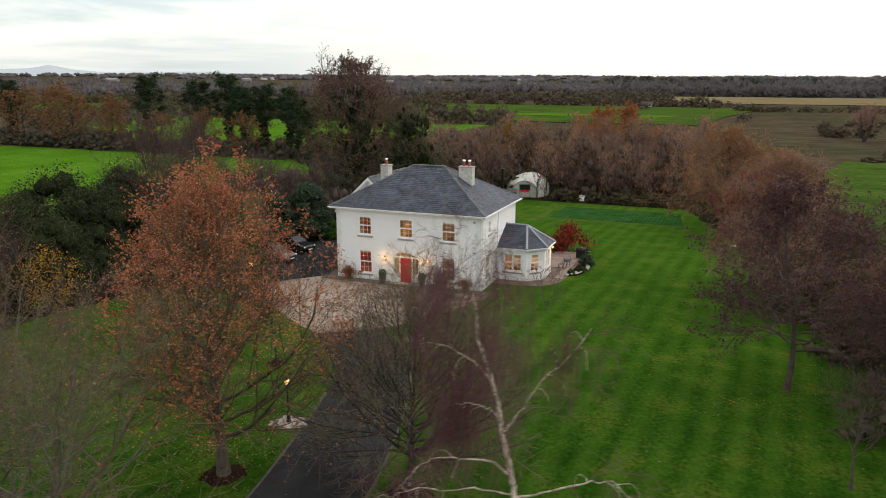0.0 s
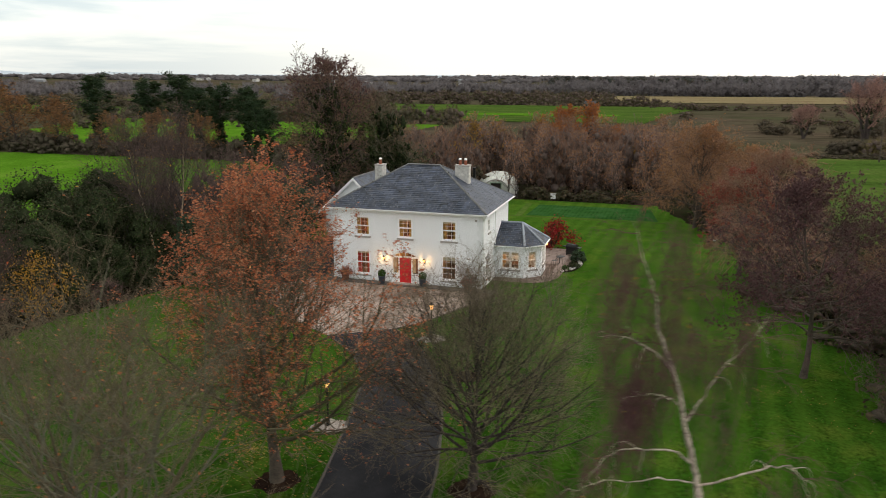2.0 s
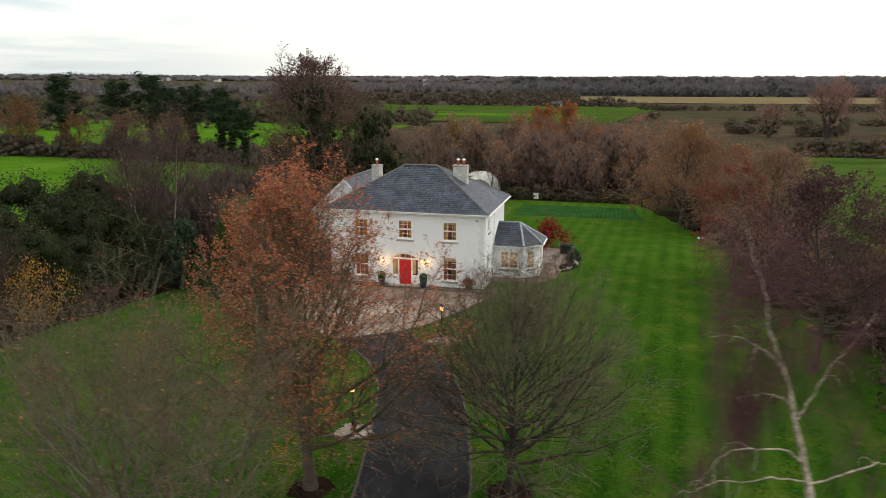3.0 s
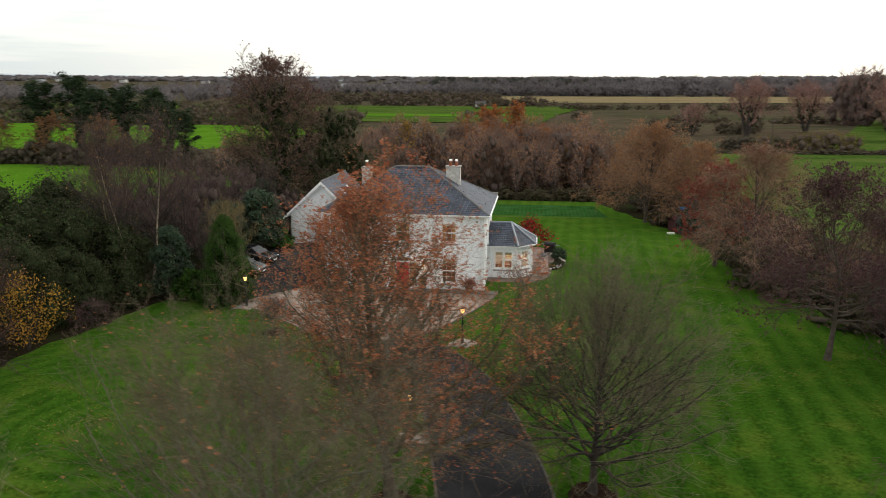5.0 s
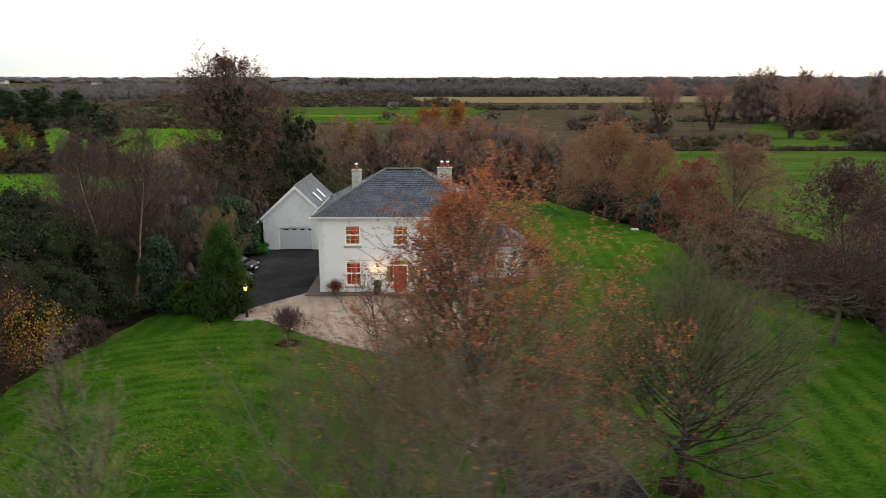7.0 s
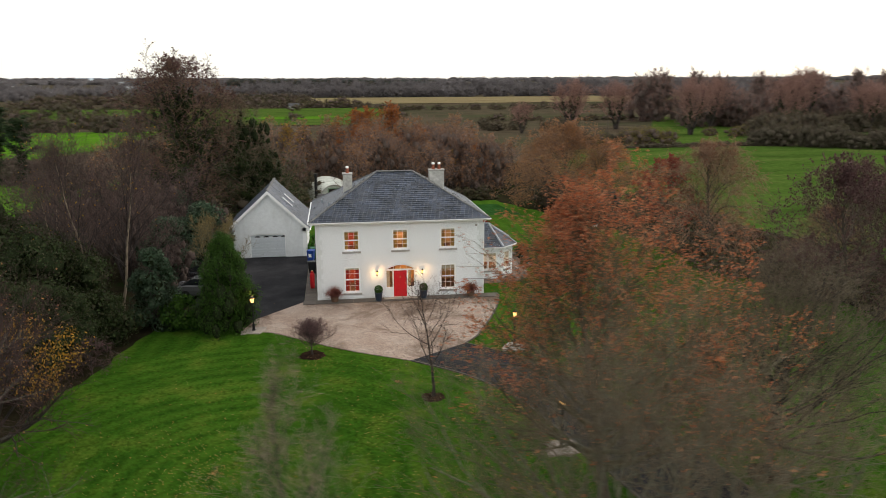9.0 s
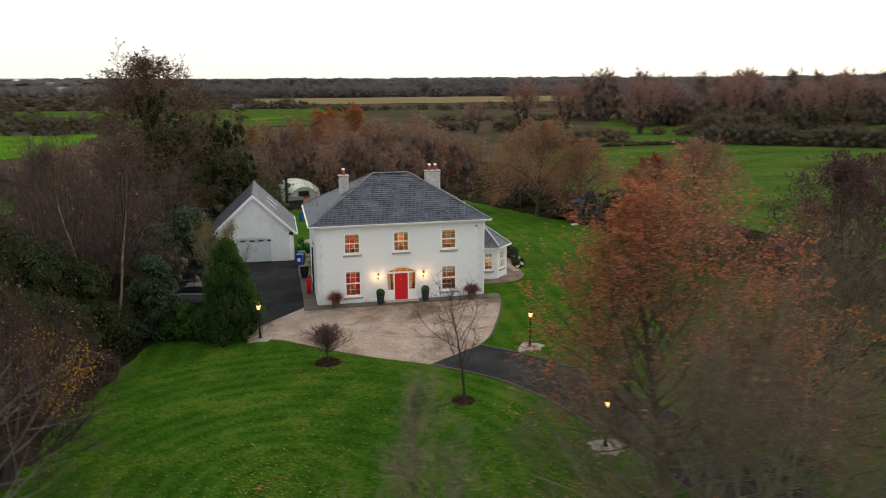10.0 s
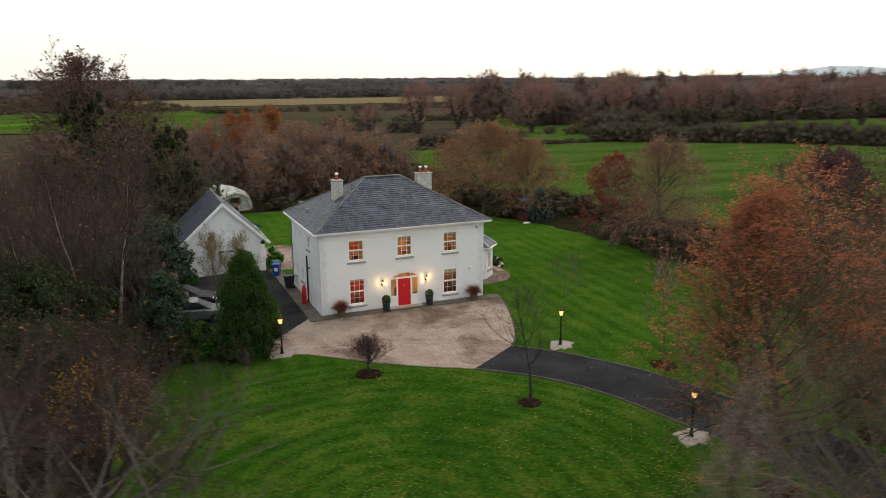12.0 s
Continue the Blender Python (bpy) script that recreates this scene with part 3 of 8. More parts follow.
flat_area("gravel_back", outline_smooth([(-7.15, 14.7), (-6.2, 14.4), (-3.4, 14.3), (-2.6, 17.0), (-3.0, 21.0), (-3.9, 24.0), (-5.4, 24.2), (-6.6, 22.0), (-7.15, 18.5), (-7.15, 14.7)])[:-1], -0.3, 0.08, GRAVEL, "brown-pink gravel behind the house and garage", "gravel")
FORE_R = outline_smooth([(2.9, -10.4), (3.9, -9.1), (5.0, -6.8), (5.9, -4.7), (6.8, -2.2), (7.2, -0.2)])
FORE_L = outline_smooth([(-10.2, -3.7), (-10.9, -5.4), (-10.2, -6.3), (-9.0, -6.6), (-7.2, -8.1), (-4.5, -10.4), (-0.7, -12.8)])
flat_area("gravel_forecourt", FORE_R + [(-7.2, -0.2)] + FORE_L, 0.0, 0.095, GRAVEL, "pinkish grey gravel forecourt with worn dark patches", "gravel")


def kerb(line, name, label):
    """A low edging that follows a line."""
    sh = Shape()
    pts = [Vector((x, y, 0)) for x, y in line]
    for i, p in enumerate(pts):
        d = (pts[min(i + 1, len(pts) - 1)] - pts[max(i - 1, 0)]).normalized()
        s = Vector((d.y, -d.x, 0))
        sh.v += [tuple(p + s * a + Vector((0, 0, z))) for a, z in ((-0.05, 0.0), (-0.05, 0.115), (0.05, 0.12), (0.05, 0.0))]
    for i in range(len(pts) - 1):
        sh.f += [(4 * i + k, 4 * i + k + 1, 4 * i + 5 + k, 4 * i + 4 + k) for k in range(3)]
    return tagged(part(name, sh, KERB), label, "kerb", kind="structure")


kerb(DRIVE_L, "kerb_west", "low concrete kerb along the driveway lawn edge")
kerb(DRIVE_R, "kerb_east", "low concrete kerb along the driveway lawn edge")
kerb(FORE_R, "kerb_forecourt", "low concrete kerb round the gravel forecourt")

# ---- house ----
def wall_panel(origin, right, out, width, height, thick, holes):
    """A wall of real thickness with rectangular holes (x0, x1, z0, z1), measured from origin along right and up."""
    o, r, q = Vector(origin), Vector(right), Vector(out)
    xs = sorted({0.0, width, *[a for h in holes for a in h[:2]]})
    zs = sorted({0.0, height, *[a for h in holes for a in h[2:]]})
    solid = {}
    for i in range(len(xs) - 1):
        for k in range(len(zs) - 1):
            cx, cz = (xs[i] + xs[i + 1]) / 2, (zs[k] + zs[k + 1]) / 2
            solid[i, k] = not any(h[0] < cx < h[1] and h[2] < cz < h[3] for h in holes)
    sh = Shape()
    P = lambda x, z, d: tuple(o + r * x + Vector((0, 0, z)) - q * d)
    for (i, k), full in solid.items():
        if not full:
            continue
        x0, x1, z0, z1 = xs[i], xs[i + 1], zs[k], zs[k + 1]
        sh.add([P(x0, z0, 0), P(x1, z0, 0), P(x1, z1, 0), P(x0, z1, 0)], [(0, 1, 2, 3)])
        sh.add([P(x0, z0, thick), P(x1, z0, thick), P(x1, z1, thick), P(x0, z1, thick)], [(3, 2, 1, 0)])
        for di, dk, a, b in ((-1, 0, (x0, z0), (x0, z1)), (1, 0, (x1, z0), (x1, z1)), (0, -1, (x0, z0), (x1, z0)), (0, 1, (x0, z1), (x1, z1))):
            if not solid.get((i + di, k + dk), False):
                sh.add([P(*a, 0), P(*b, 0), P(*b, thick), P(*a, thick)], [(0, 1, 2, 3)])
    return sh


def turned(origin, right, out):
    """The frame in which x runs along a wall, y into it and z up."""
    r, q = Vector(right).normalized(), -Vector(out).normalized()
    m = Matrix((r, q, Vector((0, 0, 1)))).transposed().to_4x4()
    return Matrix.Translation(origin) @ m


def sash_window(parent, place, right, out, w, h, cols=3, rows=2, blind=0.0, curtain=None, sill=True, lights=1):
    """A white sliding sash window set back in its opening: frame, two sashes with bars, panes, sill, curtains."""
    at = turned(place, right, out)
    win = new("window")
    win.parent, win.matrix_basis = parent, at
    d = 0.012
    fr = Shape()
    for x0, x1, z0, z1 in ((0, 0.075, 0, h), (w - 0.075, w, 0, h), (0.075, w - 0.075, 0, 0.10), (0.075, w - 0.075, h - 0.08, h)):
        fr.box(x0, x1, d, d + 0.12, z0, z1)
    for k in range(1, lights):
        fr.box(w * k / lights - 0.035, w * k / lights + 0.035, d - 0.005, d + 0.12, 0.06, h - 0.06)
    part("window_frame", fr, WHITE, win)
    for k in range(lights):
        a, b = max(0.05, w * k / lights + (0.035 if k else 0)), min(w - 0.05, w * (k + 1) / lights - (0.035 if k < lights - 1 else 0))
        for low, (z0, z1) in ((True, (0.06, h * 0.5 + 0.03)), (False, (h * 0.5 - 0.03, h - 0.06))):
            y = d + (0.05 if low else 0.012)
            sa = Shape()
            for q in ((a, a + 0.055, z0, z1), (b - 0.055, b, z0, z1), (a + 0.055, b - 0.055, z0, z0 + 0.09), (a + 0.055, b - 0.055, z1 - 0.08, z1)):
                sa.box(q[0], q[1], y, y + 0.035, q[2], q[3])
            for c in range(1, cols):
                x = a + (b - a) * c / cols
                sa.box(x - 0.008, x + 0.008, y + 0.004, y + 0.03, z0 + 0.06, z1 - 0.05)
            for c in range(1, rows):
                z = z0 + (z1 - z0) * c / rows
                sa.box(a + 0.045, b - 0.045, y + 0.006, y + 0.028, z - 0.008, z + 0.008)
            sash = part("sash", sa, WHITE, win)
            pane = part("pane", Shape().box(a + 0.04, b - 0.04, y + 0.014, y + 0.02, z0 + 0.05, z1 - 0.04), GLASS, sash)
            pane.visible_shadow = False
    if sill:
        part("sill", Shape().box(-0.09, w + 0.09, -0.09, 0.2, -0.13, -0.001, 0.02), SILL, win, "weathered grey concrete sill")
    if blind:
        part("blind", Shape().box(0.05, w - 0.05, 0.235, 0.245, h * (1 - blind), h - 0.03), BLIND, win, "pale roller blind pulled part way down")
    if curtain:
        for side in (0, 1):
            cu = Shape()
            n, x0, x1 = 14, (-0.05 if side == 0 else w * 0.70), (w * 0.30 if side == 0 else w + 0.05)
            pts = [(x0 + (x1 - x0) * i / n, 0.30 + 0.035 * math.sin(i * 2.3)) for i in range(n + 1)]
            for z in (-0.2, h + 0.05):
                cu.v += [(x, y, z) for x, y in pts]
            for z in (-0.2, h + 0.05):
                cu.v += [(x, y + 0.012, z) for x, y in pts]
            m = n + 1
            cu.f += [(i, i + 1, m + i + 1, m + i) for i in range(n)] + [(2 * m + i + 1, 2 * m + i, 3 * m + i, 3 * m + i + 1) for i in range(n)]
            part("curtain", cu, curtain, win, "gathered curtain drawn to the side")
    return win


BLIND = material("cream_blind", (0.55, 0.48, 0.36), 0.9, spread=0.1)
CURTAIN_RED = material("red_curtain", (0.55, 0.06, 0.04), 0.9, spread=0.3, scale=8.0)
CURTAIN_GOLD = material("gold_curtain", (0.55, 0.33, 0.10), 0.9, spread=0.3, scale=8.0)
CURTAIN_CREAM = material("cream_curtain", (0.55, 0.42, 0.28), 0.9, spread=0.3, scale=8.0)
ROOM_RED = material("red_room_paint", (0.50, 0.10, 0.05), 0.9, spread=0.1)
ROOM_GOLD = material("gold_room_paint", (0.62, 0.40, 0.18), 0.9, spread=0.1)
FLOORING = material("brown_floorboards", (0.20, 0.11, 0.06), 0.6, spread=0.3)
WOOD = material("brown_furniture_wood", (0.16, 0.08, 0.04), 0.5, spread=0.3)

HX0, HX1, HY1, HZ = -6.16, 6.06, 9.3, 5.78
house = thing("house", (0, 0, 0), "two-storey white pebble-dashed farmhouse with slate hipped roof and red door", "house")
DOOR_X0, DOOR_X1, SPRING, ARCH = -1.19, 0.97, 2.20, 0.36
LOW, HIGH = (0.57, 2.56), (3.69, 5.29)
COLS = ((-4.21, 1.18), (2.85, 1.18))
front_holes = [(x - HX0, x + w - HX0, *z) for x, w in COLS for z in (LOW, HIGH)] + [(-0.68 - HX0, 0.51 - HX0, *HIGH)]
half = (DOOR_X1 - DOOR_X0) / 2
for k in range(20):
    a, b = DOOR_X0 + 2 * half * k / 20, DOOR_X0 + 2 * half * (k + 1) / 20
    u = ((a + b) / 2 - DOOR_X0) / half - 1
    front_holes.append((a - HX0, b - HX0, 0.10, SPRING + ARCH * (1 - u * u)))
part("wall", wall_panel((HX0, 0, 0), (1, 0, 0), (0, -1, 0), HX1 - HX0, HZ, 0.32, front_holes), WALL, house)
east_holes = [(1.25, 2.35, *LOW), (1.75, 2.45, 4.15, 5.25)]
part("wall", wall_panel((HX1, 0, 0), (0, 1, 0), (1, 0, 0), HY1, HZ, 0.319, east_holes), WALL, house)
west_holes = [(2.0, 2.9, 0.1, 2.15), (5.2, 6.0, 1.2, 2.3), (3.0, 3.7, 4.1, 5.2), (7.4, 8.0, 1.2, 2.3)]
part("wall", wall_panel((HX0, 0, 0), (0, 1, 0), (-1, 0, 0), HY1, HZ, 0.319, west_holes), WALL, house)
part("wall", wall_panel((HX0, HY1, 0), (1, 0, 0), (0, 1, 0), HX1 - HX0, HZ, 0.318, []), WALL, house)
plinth = Shape()
plinth.box(HX0 - 0.03, DOOR_X0 - 0.12, -0.03, -0.001, 0, 0.28).box(DOOR_X1 + 0.12, HX1 + 0.03, -0.03, -0.001, 0, 0.28)
plinth.box(HX0 - 0.03, HX0 - 0.001, 0, 2.0, 0, 0.28).box(HX0 - 0.03, HX0 - 0.001, 2.9, HY1, 0, 0.28).box(HX1 + 0.001, HX1 + 0.03, 0, 4.2, 0, 0.28)
part("plinth", plinth, SMOOTH, house, "smooth grey-white plinth band")
for i in range(15):
    for x, s in ((HX0, 1), (HX1, -1)):
        big = 0.46 if i % 2 else 0.30
        z0, z1 = 0.30 + i * 0.36, 0.30 + i * 0.36 + 0.358
        q = Shape().box(min(x - s * 0.012, x + s * big), max(x - s * 0.012, x + s * big), -0.012, 0.004, z0, z1 - 0.010)
        q.box(min(x - s * 0.012, x + s * 0.003), max(x - s * 0.012, x + s * 0.003), 0, 0.76 - big, z0, z1)
        part("quoin", q, SMOOTH, house)

win_at = [(-4.21, LOW, CURTAIN_RED, 0.16), (2.85, LOW, None, 0.24), (-4.21, HIGH, CURTAIN_GOLD, 0.16), (-0.68, HIGH, CURTAIN_GOLD, 0.2), (2.85, HIGH, CURTAIN_GOLD, 0.2)]
for x, z, cu, bl in win_at:
    w = 1.19 if x == -0.68 else 1.18
    sash_window(house, (x, 0, z[0]), (1, 0, 0), (0, -1, 0), w, z[1] - z[0], blind=bl, curtain=cu)
sash_window(house, (HX1, 1.25, LOW[0]), (0, 1, 0), (1, 0, 0), 1.1, 1.99, blind=0.2)
sash_window(house, (HX1, 1.75, 4.15), (0, 1, 0), (1, 0, 0), 0.7, 1.1, cols=2)
for y, w, z0, z1 in ((5.2, 0.8, 1.2, 2.3), (3.0, 0.7, 4.1, 5.2), (7.4, 0.6, 1.2, 2.3)):
    sash_window(house, (HX0, y + w, z0), (0, -1, 0), (-1, 0, 0), w, z1 - z0, cols=2)
side_door = part("side_door", Shape().box(HX0 + 0.08, HX0 + 0.14, 2.03, 2.87, 0.1, 2.12, 0.01), WHITE, house, "white panelled side door")
part("door_handle", Shape().box(HX0 + 0.03, HX0 + 0.08, 2.72, 2.76, 1.05, 1.12), BRASS, side_door)

# front door with side lights and fan light
entrance = new("entrance")
entrance.parent, entrance.location = house, (0, -0.07, 0)
jamb = Shape()
DL, DR = -0.60, 0.36
for x0, x1 in ((DOOR_X0, DOOR_X0 + 0.06), (DL - 0.09, DL), (DR, DR + 0.09), (DOOR_X1 - 0.06, DOOR_X1)):
    jamb.box(x0, x1, 0.12, 0.24, 0.12, SPRING - 0.08)
jamb.box(DOOR_X0, DOOR_X1, 0.11, 0.25, SPRING - 0.08, SPRING + 0.03)
part("door_frame", jamb, WHITE, entrance)
arch = Shape()
mid = (DOOR_X0 + DOOR_X1) / 2
for k in range(20):
    for r0, r1 in ((0.94, 1.0),):
        q = []
        for u in (-1 + k / 10, -1 + (k + 1) / 10):
            for r in (r0, r1):
                q.append((mid + half * u * r, SPRING + 0.02 + (ARCH - 0.01) * (1 - u * u) * (r if r < 1 else 1)))
        (x0, z0), (x1, z1), (x2, z2), (x3, z3) = q
        arch.add([(x0, 0.13, z0), (x1, 0.13, z1), (x3, 0.13, z3), (x2, 0.13, z2), (x0, 0.22, z0), (x1, 0.22, z1), (x3, 0.22, z3), (x2, 0.22, z2)],
                 [(0, 1, 2, 3), (7, 6, 5, 4), (0, 3, 7, 4), (1, 5, 6, 2)])
for u in (-0.45, 0.0, 0.45):
    arch.box(mid + u * half - 0.012, mid + u * half + 0.012, 0.15, 0.19, SPRING + 0.03, SPRING + ARCH * (1 - u * u))
part("fanlight_frame", arch, WHITE, entrance)
fan = Shape()
fan.v = [(mid + half * 0.97 * (-1 + k / 10), y, SPRING + 0.02 + (ARCH * 0.97 * (1 - (-1 + k / 10) ** 2) if top else 0)) for y in (0.165, 0.172) for top in (0, 1) for k in range(21)]
fan.f = [(k, k + 1, 22 + k, 21 + k) for k in range(20)] + [(43 + k, 42 + k, 63 + k, 64 + k) for k in range(20)]
part("fanlight_pane", fan, GLASS, entrance).visible_shadow = False
leaf = Shape().box(DL + 0.004, DR - 0.004, 0.15, 0.20, 0.13, SPRING - 0.085)
door = part("door", leaf, RED, entrance, "closed bright red panelled front door")
for x0, x1 in ((DL + 0.10, (DL + DR) / 2 - 0.05), ((DL + DR) / 2 + 0.05, DR - 0.10)):
    for z0, z1 in ((0.30, 0.85), (0.98, 1.55), (1.66, 2.0)):
        part("panel", Shape().box(x0, x1, 0.135, 0.152, z0, z1, 0.008), RED, door)
part("door_knob", Shape().lathe([(0.01, 0), (0.035, 0.015), (0.035, 0.04), (0.01, 0.055)], 10, (0, 0, 0)), BRASS, door)
bpy.data.objects["door_knob"].matrix_basis = pose(DR - 0.1, 0.15, 1.15, 90, 0, 0)
part("knocker", Shape().tube([(-0.12, 0.13, 1.72), (-0.16, 0.115, 1.62), (-0.12, 0.11, 1.56), (-0.08, 0.115, 1.62), (-0.12, 0.13, 1.72)], 0.012, 6), BRASS, door)
part("letter_plate", Shape().box(DR + 0.18, DR + 0.42, 0.115, 0.13, 0.92, 0.99, 0.005), BLACK, entrance, "black letter plate in the side panel")
for x0, x1 in ((DOOR_X0 + 0.06, DL - 0.09), (DR + 0.09, DOOR_X1 - 0.06)):
    part("side_panel", Shape().box(x0, x1, 0.14, 0.2, 0.12, 0.88).box(x0 + 0.07, x1 - 0.07, 0.125, 0.141, 0.22, 0.78, 0.006), WHITE, entrance)
    part("side_light", Shape().box(x0, x1, 0.165, 0.172, 0.88, SPRING - 0.08), GLASS, entrance).visible_shadow = False
    part("curtain", Shape().box(x0 + 0.02, x0 + (x1 - x0) * 0.55, 0.27, 0.28, 0.7, SPRING - 0.1), CURTAIN_CREAM, entrance, "draped curtain behind the side light")
part("doorstep", Shape().box(DOOR_X0 - 0.15, DOOR_X1 + 0.15, -0.55, 0.12, 0.0, 0.13, 0.02), SILL, entrance, "worn stone doorstep")
hood = Shape()
for k in range(20):
    q = [(mid + (half + d) * u, SPRING + (ARCH + d) * (1 - u * u) + (0 if abs(u) < 1 else 0)) for u in (-1 + k / 10, -1 + (k + 1) / 10) for d in (0.01, 0.13)]
    (x0, z0), (x1, z1), (x2, z2), (x3, z3) = q
    hood.add([(x0, -0.025, z0), (x1, -0.025, z1), (x3, -0.025, z3), (x2, -0.025, z2), (x0, 0, z0), (x1, 0, z1), (x3, 0, z3), (x2, 0, z2)], [(0, 1, 2, 3), (0, 3, 7, 4), (1, 5, 6, 2)])
part("arch_band", hood, SMOOTH, entrance)

# rooms behind the windows
rooms = Shape()
for z0, z1 in ((0.06, 0.12), (2.98, 3.10), (5.62, 5.72)):
    rooms.box(HX0 + 0.33, HX1 - 0.33, 0.33, HY1 - 0.33, z0, z1)
part("floor_slab", rooms, FLOORING, house)
for z0, z1, mats in ((0.12, 2.98, (ROOM_RED, ROOM_GOLD, ROOM_GOLD)), (3.10, 5.62, (ROOM_RED, ROOM_GOLD, ROOM_GOLD))):
    for (x0, x1), mt in zip(((HX0 + 0.34, -1.95), (-1.8, 1.75), (1.9, HX1 - 0.34)), mats):
        part("room_wall", Shape().box(x0, x1, 4.6, 4.7, z0, z1).box(x0, x0 + 0.06, 0.34, 4.6, z0, z1).box(x1 - 0.06, x1, 0.34, 4.6, z0, z1), mt, house)
        part("room_cabinet", Shape().box(x0 + 0.5, x0 + 1.6, 3.9, 4.5, z0, z0 + 1.6, 0.03), WOOD, house)
        part("room_table", Shape().box(x1 - 1.5, x1 - 0.7, 1.4, 2.6, z0, z0 + 0.75, 0.05), WOOD, house)
for x, z, watts in ((-4, 2.3, 150), (-0.1, 2.3, 90), (4, 2.3, 40), (-4, 5.0, 140), (-0.1, 5.0, 170), (4, 5.0, 90)):
    lamp("room_light", (x, 2.3, z), watts, (1.0, 0.62, 0.30), 0.15)
lamp("hall_light", (-0.1, 2.2, 2.2), 40, (1.0, 0.62, 0.28), 0.1)


# roofs
def slated(parent, a, b, c, d, name="slate_covering", width=0.31, course=0.235):
    """Slates laid in courses on a sloping quad: a-b the eave, d-c the top edge (may be shorter)."""
    a, b, c, d = (Vector(p) for p in (a, b, c, d))
    up_len = ((d + c) / 2 - (a + b) / 2).length
    nrm = (b - a).cross(d - a).normalized()
    along = (b - a).normalized()
    up = nrm.cross(along).normalized()
    rows = max(1, int(up_len / course))
    h = (d - a).dot(up)
    V, F = [], []
    for r in range(rows + 1):
        s = min(r * course, h - 0.02)
        t0, t1 = s / h, min(1.0, (s + course) / h)
        l0, r0 = (a.lerp(d, t0)), (b.lerp(c, t0))
        l1, r1 = (a.lerp(d, t1)), (b.lerp(c, t1))
        x0, x1 = (l0 - a).dot(along), (r0 - a).dot(along)
        y0, y1 = (l1 - a).dot(along), (r1 - a).dot(along)
        x = x0 - (width / 2 if r % 2 else 0)
        while x < x1:
            p0, p1 = max(x, x0) + 0.004, min(x + width, x1) - 0.004
            q0, q1 = max(x, y0) + 0.004, min(x + width, y1) - 0.004
            x += width
            if p1 - p0 < 0.03:
                continue
            if q1 - q0 < 0.02:
                q0 = q1 = min(max((q0 + q1) / 2, y0), y1)
            lift = 0.030 + random.uniform(-0.005, 0.012)
            tl = random.uniform(-0.004, 0.004)
            base = a + up * s
            top = a + up * min(s + course * 1.06, h)
            k = len(V)
            V += [base + along * p0 + nrm * (lift + tl), base + along * p1 + nrm * (lift - tl), top + along * q1 + nrm * 0.012, top + along * q0 + nrm * 0.012,
                  base + along * p0 + nrm * 0.004, base + along * p1 + nrm * 0.004]
            F += [(k, k + 1, k + 2, k + 3), (k + 4, k + 5, k + 1, k), (k + 4, k, k + 3), (k + 5, k + 2, k + 1)]
    return part(name, ([tuple(p) for p in V], F), SLATE, parent, kind="stuff")


def ridge_tiles(parent, p, q, n=None, r=0.12, name="ridge_tile"):
    """A line of half-round tiles from p to q, as one run."""
    p, q = Vector(p), Vector(q)
    n = n or max(2, int((q - p).length / 0.45))
    d = (q - p).normalized()
    side = d.cross(Vector((0, 0, 1))).normalized()
    nrm = side.cross(d)
    sh = Shape()
    for i in range(n):
        a, b = p + (q - p) * (i / n), p + (q - p) * ((i + 0.985) / n)
        k = random.uniform(0, 0.012)
        vs = [c + side * (r * math.cos(t)) + nrm * (0.75 * r * math.sin(t) + k) for c in (a, b) for t in [math.pi * j / 6 for j in range(7)]]
        sh.add(vs, [(j, j + 1, j + 8, j + 7) for j in range(6)] + [tuple(range(6, -1, -1)), tuple(range(7, 14))])
    return part(name, sh, RIDGE, parent, kind="stuff")


EX0, EX1, EY0, EY1, EZ = -6.58, 6.48, -0.44, 9.74, 5.93
RX0, RX1, RY, RZ = -1.47, 1.35, 4.66, 8.87
corners = [(EX0, EY0, EZ), (EX1, EY0, EZ), (EX1, EY1, EZ), (EX0, EY1, EZ)]
ridge = [(RX0, RY, RZ), (RX1, RY, RZ)]
roof = new("roof")
roof.parent = house
deck = Shape()
drop = 0.06
deck.v = [(x, y, z - drop) for x, y, z in corners + ridge] + [(x, y, EZ - 0.16) for x, y, z in corners]
deck.f = [(0, 1, 5, 4), (1, 2, 5), (2, 3, 4, 5), (3, 0, 4), (0, 6, 7, 1), (1, 7, 8, 2), (2, 8, 9, 3), (3, 9, 6, 0), (6, 9, 8, 7)]
part("roof_deck", deck, WHITE, roof, "white fascia and soffit boards")
slated(roof, corners[0], corners[1], ridge[1], ridge[0])
slated(roof, corners[1], corners[2], ridge[1], ridge[1])
slated(roof, corners[2], corners[3], ridge[0], ridge[1])
slated(roof, corners[3], corners[0], ridge[0], ridge[0])
up_a_bit = lambda p, d=0.02: (p[0], p[1], p[2] + d)
ridge_tiles(roof, up_a_bit(ridge[0]), up_a_bit(ridge[1]))
for c, e in ((0, 0), (1, 1), (2, 1), (3, 0)):
    ridge_tiles(roof, up_a_bit(corners[c], 0.0), up_a_bit(ridge[e], 0.0), r=0.10, name="hip_tile")


